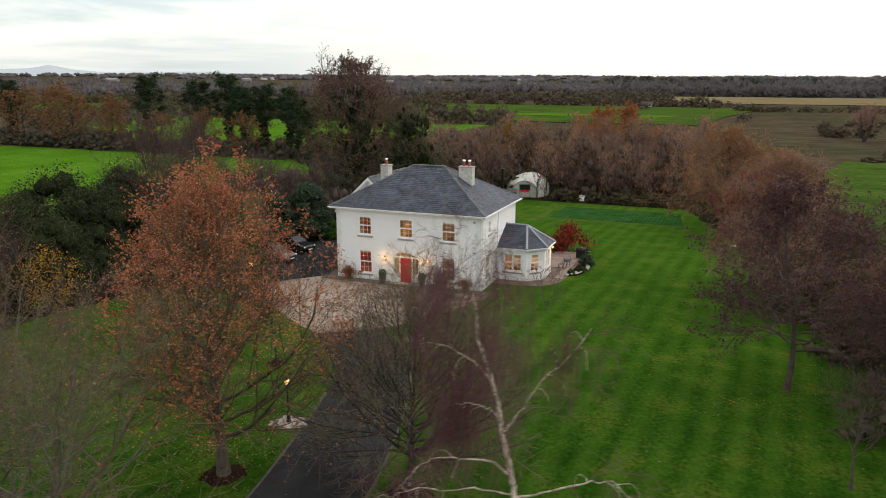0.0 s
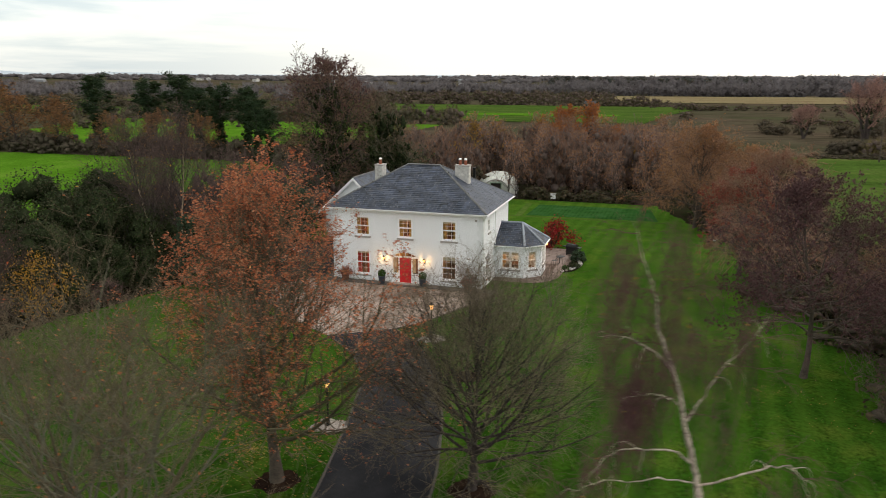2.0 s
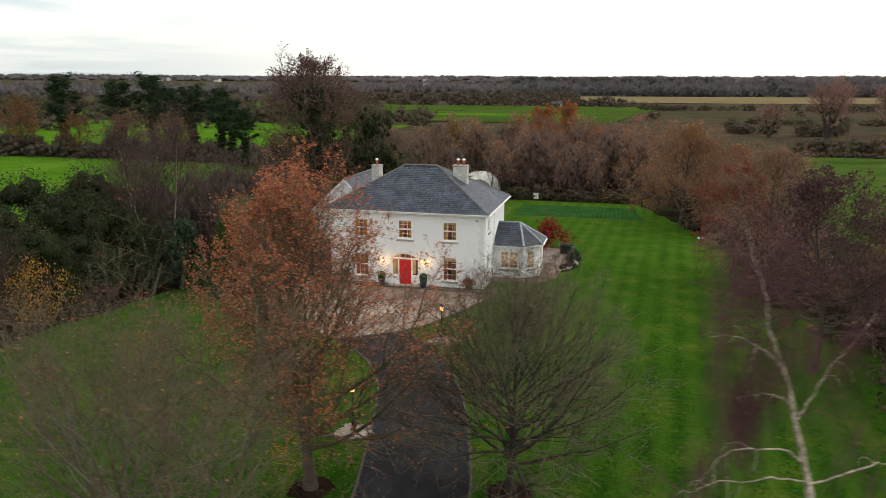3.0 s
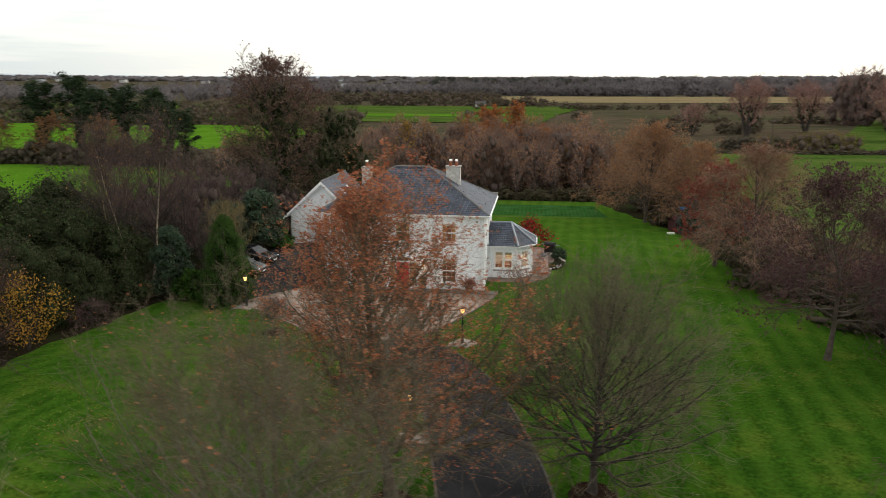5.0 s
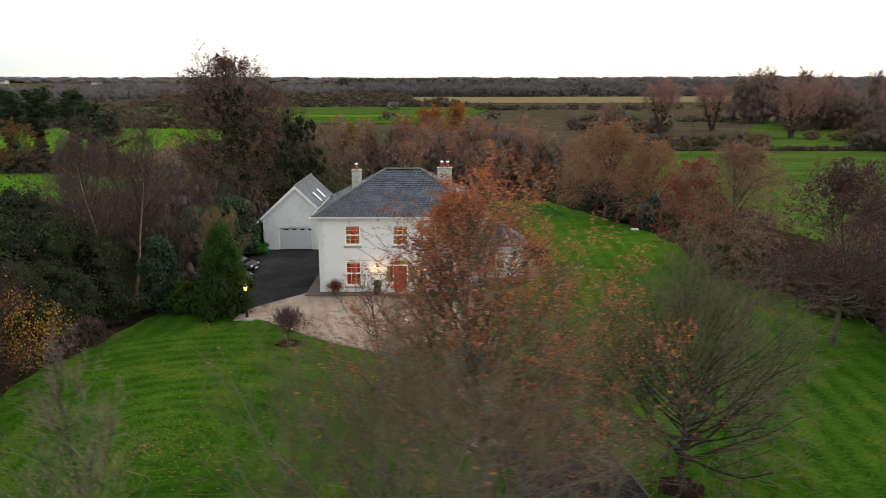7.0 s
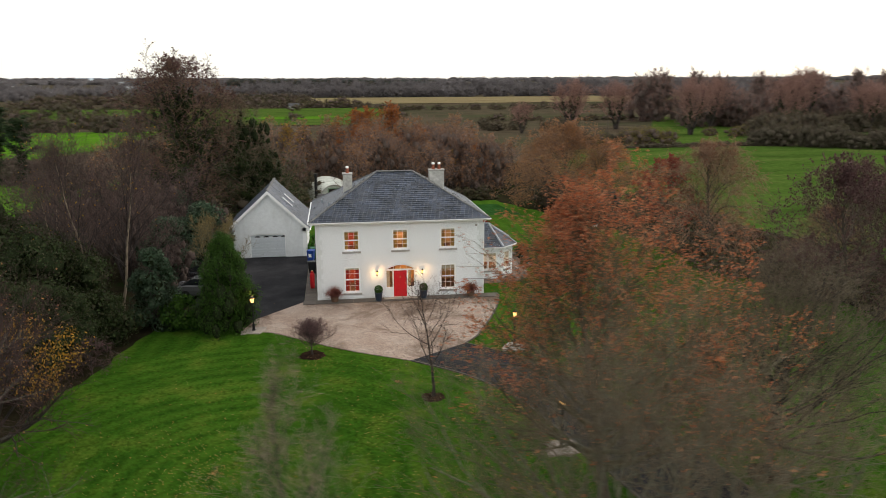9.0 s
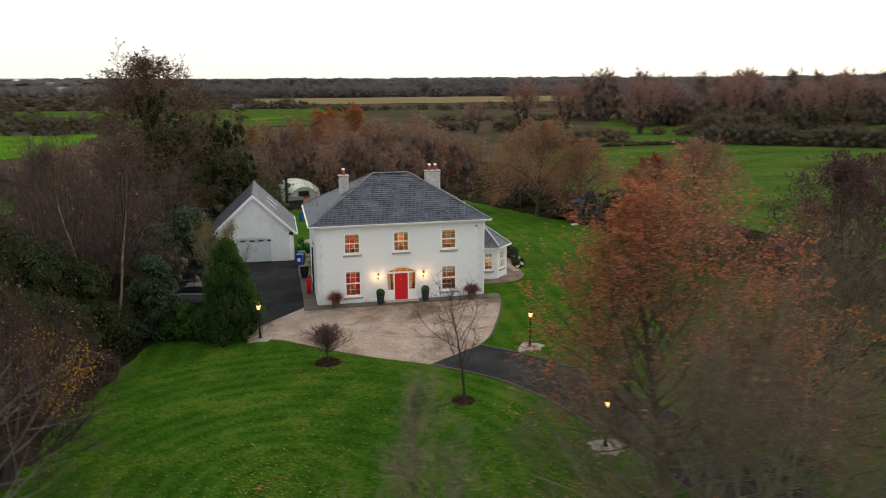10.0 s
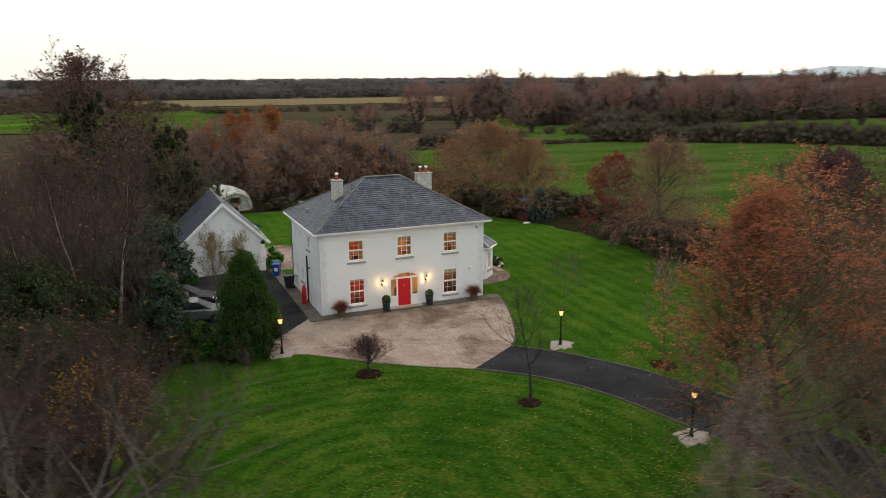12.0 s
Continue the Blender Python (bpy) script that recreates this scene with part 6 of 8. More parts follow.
bush("blue_spruce", (26.1, 25.7), "small blue-grey spruce in front of the play house", 1.4, 1.4, 3.9, 44, SPRUCE, 3500, 0.08, 60, cone=True, category="conifer", jag=0.5)

# west border
thuja = bush("thuja", (-11.9, -5.1), "dense conical green thuja at the yard corner", 1.9, 1.9, 6.2, 31, THUJA, 42000, 0.05, 170, cone=True, category="conifer", jag=0.38)
bush("blue_shrub", (-16.4, -4.3), "large grey-green evergreen shrub", 1.45, 1.5, 5.2, 32, BLUEGREEN, 8000, 0.09, 45)
bush("laurel", (-14.6, -5.0), "glossy green laurel at the lawn edge", 1.3, 1.0, 2.3, 33, LAUREL, 5500, 0.08, 30)
tree("olive_shrub", (-12.7, -2.2), "upright olive-twigged leafless shrub", 7.0, 0.06, 2.5, 34, BARK_GREEN, TWIG_YELLOW, crown0=0.42, nlimb=30, nbr=6, ntw=5, nfine=4, up=0.22, ang=(40, 12), stems=5, category="shrub", rfine=0.007)
bush("holly", (-15.9, 11.3), "dark evergreen tree beside the garage", 2.3, 2.2, 5.4, 35, BLUEGREEN, 7000, 0.12, 40, z0=1.0)
bush("bright_shrub", (-14.3, 12.9), "low bright green shrub against the garage", 1.2, 0.9, 1.7, 36, BRIGHT, 2600, 0.09, 20)
big = bush("evergreen_mass", (-22.5, -6.0), "tall dark evergreen shrub in the west border", 4.2, 4.2, 6.6, 37, EVERGREEN, 20000, 0.080, 75, group="evergreen shrubs of the west border", jag=0.08, bump=0.27)
place_copies(big, [(-22.5, -13.0, 70, 0.8), (-28.0, -7.5, 160, 1.2), (-28.0, 0.0, 230, 1.1), (-26.0, -16.5, 20, 0.85), (-24.5, 1.5, 110, 0.8), (-21.4, -9.6, 200, 0.72), (-25.6, -11.8, 290, 1.0)])
bush("dark_shrub", (-18.9, -6.6), "dark glossy evergreen shrub under the birches", 1.7, 1.5, 2.9, 43, EVERGREEN, 6000, 0.08, 36)
bush("yellow_shrub", (-19.6, -15.9), "shrub with thinning yellow autumn leaves", 1.8, 1.8, 4.8, 38, YELLOW, 1900, 0.07, 32, z0=0.6, jag=0.6, dense=False)
tree("mound_shrub", (-18.4, -11.4), "low brown dome-shaped leafless shrub", 1.5, 0.05, 1.3, 39, BARK_DARK, TWIG_PURPLE, crown0=0.1, nlimb=26, nbr=6, ntw=4, nfine=3, up=0.0, droop=0.12, ang=(75, 20), category="shrub")
birch_w = tree("pale_birch", (-20.2, -3.2), "tall slender birch with pale trunk and purple twigs", 12.3, 0.11, 4.0, 40, PALE_BARK, TWIG_GREY, YELLOW, 160, 0.06, crown0=0.30, nlimb=30, nbr=7, ntw=5, nfine=4, up=0.16, ang=(50, 22), fine_droop=0.15, limb=BARK_DARK, rfine=0.0058, crook=0.10, group="birches of the west border")
place_copies(birch_w, [(-19.1, -2.4, 130, 1.0), (-25.0, 4.5, 240, 0.85), (-22.8, -0.5, 310, 0.8)])
thicket = tree("thicket_tree", (-21.0, 6.5), "grey-purple leafless thicket tree", 8.2, 0.10, 4.6, 41, BARK_DARK, TWIG_GREY, crown0=0.1, nlimb=28, nbr=6, ntw=4, nfine=2, up=0.12, stems=4, ang=(65, 20), rfine=0.011, group="leafless thicket west of the yard")
place_copies(thicket, [(-23.5, 14.0, 60, 1.0), (-19.0, 20.5, 130, 0.95), (-30.0, 9.0, 280, 0.9), (-17.6, 3.5, 170, 0.7), (-20.5, 13.0, 330, 0.9)])
place_copies(bpy.data.objects["holly"], [(-18.0, 8.5, 90, 0.95), (-20.5, 25.0, 30, 0.9)])

# tall ivy-clad trees behind the garage
tall = tree("tall_ivy_tree", (-20.2, 30.0), "tall ivy-clad tree with dark seed heads in its crown", 19.0, 0.34, 7.0, 51, BARK_DARK, TWIG_BROWN, PURPLE_LEAF, 5000, 0.11, crown0=0.12, nlimb=54, nbr=8, ntw=5, nfine=5, up=0.06, ang=(86, 38), ivy=19000, leaf_top=1.0, shape=0.3, rfine=0.015, width=7.0, env=(0.6, 0.75, 0.85, 0.9, 0.92, 0.95, 0.98, 0.96, 0.88, 0.70, 0.30))
tree("ivy_tree", (-14.6, 33.0), "tree smothered in dark ivy", 15.2, 0.26, 5.6, 52, BARK_GREEN, TWIG_OLIVE, crown0=0.12, nlimb=30, nbr=6, ntw=4, nfine=4, up=0.10, ang=(82, 20), ivy=11000, rfine=0.011, shape=0.3, cone=0.8)
tree("ivy_tree", (-12.4, 33.0), "leaning tree smothered in dark ivy", 10.6, 0.22, 4.0, 53, BARK_GREEN, TWIG_OLIVE, crown0=0.12, nlimb=30, nbr=6, ntw=4, nfine=4, up=0.10, ang=(82, 25), ivy=11000, lean=(-0.04, 0), rfine=0.011, shape=0.3, cone=0.7)
place_copies(thicket, [(-25.0, 33.0, 40, 1.1), (-19.5, 41.0, 250, 1.1)])

# wood behind the garden
wood_a = tree("wood_tree", (-10.0, 72.0), "slender leafless brown woodland tree", 10.5, 0.10, 3.6, 61, BARK_DARK, TWIG_WOOD, RUSSET_DULL, 350, 0.14, crown0=0.12, nlimb=18, nbr=4, ntw=3, nfine=2, up=0.18, ang=(60, 15), rfine=0.020, group="trees of the wood behind the garden")
wood_b = tree("wood_tree", (2.0, 87.0), "woodland tree with orange-brown leaves", 11.5, 0.14, 4.0, 62, BARK_DARK, TWIG_WOOD, ORANGE, 3200, 0.16, crown0=0.12, nlimb=20, nbr=5, ntw=4, nfine=3, up=0.18, ang=(62, 15), rfine=0.015, group="trees of the wood behind the garden")
wood_c = tree("wood_tree", (-12.5, 66.0), "woodland tree with thin yellow leaves", 10.0, 0.12, 3.0, 63, BARK_DARK, TWIG_OLIVE, YELLOW, 600, 0.16, crown0=0.2, nlimb=20, nbr=5, ntw=4, nfine=3, up=0.18, ang=(60, 15), rfine=0.015, group="trees of the wood behind the garden")


def wood_spots(n, x0, x1, y0, y1, s0, s1, seed):
    rng = random.Random(seed)
    return [(rng.uniform(x0, x1), rng.uniform(y0, y1), rng.uniform(0, 360), rng.uniform(s0, s1)) for _ in range(n)]


place_copies(wood_a, wood_spots(19, 0, 21, 58, 94, 0.75, 1.05, 1) + wood_spots(11, -26, 0, 72, 96, 0.75, 1.0, 2) + wood_spots(7, -40, -18, 46, 72, 0.7, 0.95, 3) + wood_spots(6, -2, 17, 51, 58, 0.5, 0.7, 5) + wood_spots(7, 17, 25, 48, 70, 0.6, 0.85, 6))
place_copies(wood_b, [(5.0, 83.0, 40, 1.0), (-1.5, 86.0, 140, 0.98), (1.3, 80.0, 260, 0.85), (11.0, 80.0, 220, 0.7), (18.5, 62.0, 300, 0.6)])
place_copies(wood_c, [(-8.5, 74.0, 100, 0.9), (14.0, 66.0, 230, 0.6)])
place_copies(wood_a, [(-2.6, 51.6, 30, 0.72), (-1.4, 52.0, 200, 0.8)])

# ---- hedges, pines, far woods, distant farms and hills ----
def clump_belt(name, spots, mat, label, category, cards=60, size=0.9, seed=0, twiggy=False, sub=9, fill=0.36, inner=INNER_TWIG, solid=0.66, tall=0.2, broad=0.10):
    """Many trees or bushes as one mass: spots of (x, y, height, radius); each a heap of shade-toned cores under small
    leaves or, if twiggy, upright twigs.
    """
    rng = np.random.default_rng(seed)
    S = np.array(spots, float)
    n = len(S)
    z = gz(S[:, 0], S[:, 1])
    k = np.arange(sub)
    lev = (k + rng.random((n, sub))) / sub
    az = k * 2.4 + rng.random((n, 1)) * 6.283
    wide = 0.66 * np.sqrt(np.clip(1 - (1.9 * lev - 0.75) ** 2, 0.05, 1)) * (0.6 + 0.7 * rng.random((n, sub)))
    rad, hh = S[:, 3][:, None], S[:, 2][:, None]
    C = np.stack([S[:, 0][:, None] + rad * wide * np.cos(az), S[:, 1][:, None] + rad * wide * np.sin(az), z[:, None] + hh * (0.06 + 0.82 * lev)], -1)
    B = rad * fill * (0.6 + 0.8 * rng.random((n, sub)))
    B = np.stack([B, B, np.minimum(B, hh * tall) * (1.5 if twiggy else 1.0)], -1)
    C[..., 2] = np.minimum(C[..., 2], (z[:, None] + hh) - B[..., 2])
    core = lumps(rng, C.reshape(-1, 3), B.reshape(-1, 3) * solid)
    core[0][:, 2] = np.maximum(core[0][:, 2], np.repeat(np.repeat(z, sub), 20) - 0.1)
    pick = rng.integers(0, sub, (n, cards))[..., None]
    d = unit(rng.normal(0, 1, (n, cards, 3)))
    spread = 0.55 + 0.62 * rng.random((n, cards, 1)) + 0.5 * rng.random((n, cards, 1)) ** 5
    P = np.take_along_axis(C, np.repeat(pick, 3, 2), 1) + d * np.take_along_axis(B, np.repeat(pick, 3, 2), 1) * spread
    P[..., 2] = np.maximum(P[..., 2], (z + 0.1)[:, None])
    P, d = P.reshape(-1, 3), d.reshape(-1, 3)
    m = len(P)
    s = np.repeat(size * np.clip(S[:, 3] / 4.0, 0.6, 1.6), cards)[:, None] * (0.6 + 0.8 * rng.random((m, 1)))
    if twiggy:
        u = unit(d * [0.5, 0.5, 0.15] + np.array([0, 0, 0.8]) + unit(rng.normal(0, 1, (m, 3))) * 0.45)
        v = unit(np.cross(u, rng.normal(0, 1, (m, 3))))
        V = np.stack([P - u * s, P + v * s * broad, P + u * s * 1.4, P - v * s * broad], 1)
    else:
        a = unit(d * 1.3 + np.array([0, 0, 0.35]) + unit(rng.normal(0, 1, (m, 3))) * 0.7)
        u = unit(np.cross(a, rng.normal(0, 1, (m, 3))))
        v = np.cross(a, u)
        V = np.stack([P - u * s, P + v * s * 0.7 + a * s * 0.25, P + u * s, P - v * s * 0.7 + a * s * 0.25], 1)
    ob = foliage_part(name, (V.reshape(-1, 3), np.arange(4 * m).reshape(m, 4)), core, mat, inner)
    return tagged(ob, label, category, kind="stuff")


def line_spots(p, q, n, jitter, h, r, seed):
    rng = random.Random(seed)
    return [(p[0] + (q[0] - p[0]) * (i + rng.random()) / n + rng.uniform(-jitter, jitter), p[1] + (q[1] - p[1]) * (i + rng.random()) / n + rng.uniform(-jitter, jitter), rng.uniform(*h), rng.uniform(*r)) for i in range(n)]


def area_spots(n, x0, x1, y0, y1, h, r, seed):
    rng = random.Random(seed)
    return [(rng.uniform(x0, x1), rng.uniform(y0, y1), rng.uniform(*h), rng.uniform(*r)) for _ in range(n)]


# pines and autumn trees along the western field
def pine(name, x, y, h, seed, label):
    rng = np.random.default_rng(seed)
    ob = thing(name, (x, y, float(gz(x, y))), label, "tree", "pines along the western field")
    T, TR = run(rng, np.zeros((1, 3)), np.array([[0.03, 0, 1.0]]), np.array([h * 0.95]), np.array([0.35]), 10, 0.03, 0.04, 0.25)
    LP, LR = kids(rng, T, TR, 26, 0.48, 1.0, (55, 88), 0.28, 5, 0.12, 0.12, 0.4, 0.03, 0.3)
    part("trunk", joined([tubes(T, TR, 8), tubes(LP, LR, 4)]), BARK_DARK, ob, smooth=True)
    c = LP[:, 2:].reshape(-1, 3)
    k = rng.integers(0, len(c), 5200)
    P = c[k] + rng.normal(0, 0.7, (5200, 3)) * [1, 1, 0.32]
    low = rng.random((2200, 1)) * 5
    i = np.clip(low.astype(int)[:, 0], 0, 8)
    Q = T[0][i] + (T[0][i + 1] - T[0][i]) * (low - i[:, None]) + rng.normal(0, 0.5, (2200, 3))
    # core lumps whose dark colour gives shade between the needles
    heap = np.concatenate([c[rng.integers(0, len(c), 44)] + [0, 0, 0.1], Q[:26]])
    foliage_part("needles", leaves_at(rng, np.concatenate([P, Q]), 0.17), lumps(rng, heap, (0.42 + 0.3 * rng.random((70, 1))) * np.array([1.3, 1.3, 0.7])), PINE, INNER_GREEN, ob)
    return ob


pa = pine("pine_tree", -108.0, 90.0, 17.0, 71, "dark tall pine with ivy on its trunk")
place_copies(pa, [(-94.0, 91.0, 80, 0.98), (-86.0, 92.0, 160, 0.97), (-79.0, 88.0, 230, 0.86), (-72.5, 86.0, 300, 0.86), (-66.0, 86.0, 40, 0.82), (-60.0, 80.0, 120, 0.72), (-54.0, 74.0, 10, 0.62), (-158.0, 94.0, 200, 0.95)])
oakish = tree("field_tree", (-136.0, 90.0), "autumn tree with orange-brown leaves by the pasture", 14.0, 0.3, 6.0, 72, BARK_DARK, TWIG_BROWN, FIELD_LEAF, 5000, 0.19, crown0=0.15, nlimb=22, nbr=5, ntw=4, nfine=3, up=0.14, rfine=0.02, group="autumn trees along the western field")
place_copies(oakish, [(-129.0, 87.0, 100, 0.85), (-122.0, 92.0, 200, 0.75), (-151.0, 91.0, 300, 1.0), (-116.0, 87.0, 40, 0.6), (-101.0, 86.0, 150, 0.6), (-89.0, 86.0, 250, 0.66), (-74.0, 82.0, 80, 0.6)])
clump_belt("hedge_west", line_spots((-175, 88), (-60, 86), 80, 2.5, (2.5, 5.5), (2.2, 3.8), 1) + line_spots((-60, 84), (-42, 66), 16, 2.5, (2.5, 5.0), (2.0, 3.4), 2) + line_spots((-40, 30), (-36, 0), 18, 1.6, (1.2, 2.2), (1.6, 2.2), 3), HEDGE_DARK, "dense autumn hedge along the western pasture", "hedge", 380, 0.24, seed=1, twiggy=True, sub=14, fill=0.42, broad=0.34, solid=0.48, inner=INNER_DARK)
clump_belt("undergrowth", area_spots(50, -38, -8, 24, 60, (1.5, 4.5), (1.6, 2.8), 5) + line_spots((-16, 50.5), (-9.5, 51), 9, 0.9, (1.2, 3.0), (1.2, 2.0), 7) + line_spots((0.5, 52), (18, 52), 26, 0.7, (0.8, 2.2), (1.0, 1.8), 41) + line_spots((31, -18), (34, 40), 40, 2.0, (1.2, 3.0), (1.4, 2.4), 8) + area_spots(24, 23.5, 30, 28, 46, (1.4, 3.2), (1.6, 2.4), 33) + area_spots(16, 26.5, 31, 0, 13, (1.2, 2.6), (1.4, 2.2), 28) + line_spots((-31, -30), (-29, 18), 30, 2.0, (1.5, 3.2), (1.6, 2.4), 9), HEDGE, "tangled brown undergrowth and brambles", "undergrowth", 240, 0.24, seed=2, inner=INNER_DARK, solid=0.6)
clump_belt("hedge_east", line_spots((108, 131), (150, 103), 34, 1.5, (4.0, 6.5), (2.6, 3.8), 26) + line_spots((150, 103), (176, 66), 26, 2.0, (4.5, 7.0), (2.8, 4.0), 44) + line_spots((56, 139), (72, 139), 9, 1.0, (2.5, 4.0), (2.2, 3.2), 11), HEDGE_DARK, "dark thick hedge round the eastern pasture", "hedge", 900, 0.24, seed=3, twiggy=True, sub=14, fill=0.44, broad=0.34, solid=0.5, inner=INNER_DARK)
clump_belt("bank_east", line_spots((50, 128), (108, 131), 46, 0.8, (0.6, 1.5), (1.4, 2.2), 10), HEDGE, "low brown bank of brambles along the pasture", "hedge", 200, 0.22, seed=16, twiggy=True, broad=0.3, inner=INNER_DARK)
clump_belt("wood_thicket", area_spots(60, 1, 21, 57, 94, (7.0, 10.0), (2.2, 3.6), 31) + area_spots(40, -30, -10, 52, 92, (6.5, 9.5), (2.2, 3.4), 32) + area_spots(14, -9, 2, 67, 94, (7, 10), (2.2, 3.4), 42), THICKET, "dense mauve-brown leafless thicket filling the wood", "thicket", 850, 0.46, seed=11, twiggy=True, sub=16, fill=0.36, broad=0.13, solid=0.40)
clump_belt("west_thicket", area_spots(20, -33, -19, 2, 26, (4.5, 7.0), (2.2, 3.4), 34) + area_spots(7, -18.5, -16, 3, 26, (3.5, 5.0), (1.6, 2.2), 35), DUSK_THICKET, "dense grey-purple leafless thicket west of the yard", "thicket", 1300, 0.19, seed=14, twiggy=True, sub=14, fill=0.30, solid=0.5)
clump_belt("field_shrubs", [(74, 134, 5.0, 3.8), (79, 134.5, 5.4, 4.2), (84, 135, 4.6, 3.4), (64, 133, 4.4, 3.0), (112, 165, 3.0, 2.6), (118, 161, 3.2, 2.8), (123, 165, 3.6, 3.0)], OLIVE_LEAF, "olive-yellow shrubs in the field hedge", "shrub", 1500, 0.17, seed=13, twiggy=True, sub=16, fill=0.40, broad=0.4, solid=0.5)
poplar = tree("field_tree", (73.5, 186.0), "leafless upright tree with purple-brown head", 17.0, 0.55, 6.5, 73, BARK_DARK, TWIG_HEAD, crown0=0.22, nlimb=34, nbr=6, ntw=5, nfine=2, up=0.14, ang=(58, 12), rfine=0.030, limb=TWIG_HEAD, ivy=3500, stems=3, splay=0.34, width=7.6, env=(0.1, 0.15, 0.25, 0.5, 0.8, 1.0, 1.06, 1.05, 0.98, 0.8, 0.5), group="leafless trees beyond the eastern pasture")
place_copies(poplar, [(58.0, 190.0, 70, 0.6), (97.0, 205.0, 150, 1.0), (109.0, 172.0, 200, 0.95), (134.0, 206.0, 20, 1.0), (146.0, 180.0, 300, 1.0), (160.0, 190.0, 90, 1.12), (172.0, 172.0, 130, 1.0), (190.0, 178.0, 10, 1.12), (205.0, 160.0, 210, 1.03), (222.0, 165.0, 330, 1.12), (240.0, 150.0, 60, 1.08)])
clump_belt("woods_east", line_spots((128, 212), (340, 192), 90, 8, (11, 17), (4.5, 7.5), 13) + line_spots((120, 250), (390, 225), 80, 14, (17, 23), (5, 8), 36), WOODS, "dark leafless woodland beyond the eastern pasture", "woods", 430, 0.66, seed=4, twiggy=True, sub=16, fill=0.34, broad=0.2, solid=0.46)
clump_belt("scrub_east", area_spots(9, 50, 88, 196, 225, (2.5, 5), (3, 4.5), 37) + line_spots((122, 158), (205, 186), 34, 4, (5, 9), (3.6, 5.5), 38) + line_spots((190, 196), (330, 178), 40, 4, (5, 9), (3.6, 5.5), 43), SCRUB, "dark olive scrub and thorn bushes under the far trees", "scrub", 480, 0.34, seed=15, twiggy=True, sub=14, fill=0.42, broad=0.34, solid=0.46, inner=INNER_DARK)
clump_belt("woods_middle", area_spots(16, -60, 260, 230, 460, (2, 5), (2.5, 5), 14) + line_spots((60, 268), (250, 262), 34, 3, (1.5, 4), (3, 5), 24) + line_spots((20, 395), (280, 400), 50, 4, (2.5, 5), (3, 5), 25) + line_spots((-180, 240), (-60, 245), 34, 5, (4, 8), (3, 5), 15) + line_spots((-200, 440), (20, 436), 60, 5, (4, 8), (3, 6), 16) + line_spots((-210, 520), (-20, 530), 60, 8, (5, 9), (4, 7), 39), HEDGE, "scattered scrub and hedges on the plain", "scrub", 110, 0.5, seed=5, twiggy=True, broad=0.35, solid=0.5)
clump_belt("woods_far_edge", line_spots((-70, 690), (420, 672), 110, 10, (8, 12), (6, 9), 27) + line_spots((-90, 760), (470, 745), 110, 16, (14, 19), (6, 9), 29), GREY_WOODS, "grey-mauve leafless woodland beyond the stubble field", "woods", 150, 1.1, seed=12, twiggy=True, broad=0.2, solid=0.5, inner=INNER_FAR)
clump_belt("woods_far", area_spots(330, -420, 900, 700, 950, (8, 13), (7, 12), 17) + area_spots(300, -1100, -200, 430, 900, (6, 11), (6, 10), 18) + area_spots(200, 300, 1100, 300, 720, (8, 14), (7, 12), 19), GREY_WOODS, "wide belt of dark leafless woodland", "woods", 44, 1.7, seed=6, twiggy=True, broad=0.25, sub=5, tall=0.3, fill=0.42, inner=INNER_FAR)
clump_belt("plantation", area_spots(230, -170, 175, 1195, 1260, (15, 20), (6, 9), 20), CONIFER, "long dark conifer plantation on the skyline", "woods", 30, 1.4, seed=7, sub=5, fill=0.45, tall=0.35, inner=INNER_DARK)
clump_belt("skyline_trees", area_spots(900, -2300, 2300, 1500, 3200, (9, 12), (16, 28), 21), HAZY_WOODS, "lines of far haze-tinted trees on the skyline", "woods", 10, 1.4, seed=8, sub=3, fill=0.5, tall=0.5, solid=0.95, inner=INNER_FAR)
clump_belt("hedges_far_west", area_spots(110, -420, -120, 130, 420, (3, 8), (3, 6), 22) + line_spots((-260, 225), (-60, 222), 60, 4, (4, 8), (3, 5), 23) + line_spots((-420, 330), (-120, 340), 70, 5, (4, 8), (3, 6), 40), HEDGE, "hedges and scattered trees of the western fields", "hedge", 110, 0.42, seed=9, twiggy=True, broad=0.35, solid=0.5, inner=INNER_DARK)

FAR_WALL = material("far_white_wall", (0.5, 0.5, 0.49), 0.9, spread=0.1)
FAR_ROOF = material("far_grey_roof", (0.06, 0.06, 0.065), 0.8, spread=0.2)
FAR_SHED = material("far_pale_shed", (0.24, 0.25, 0.26), 0.7, spread=0.15)


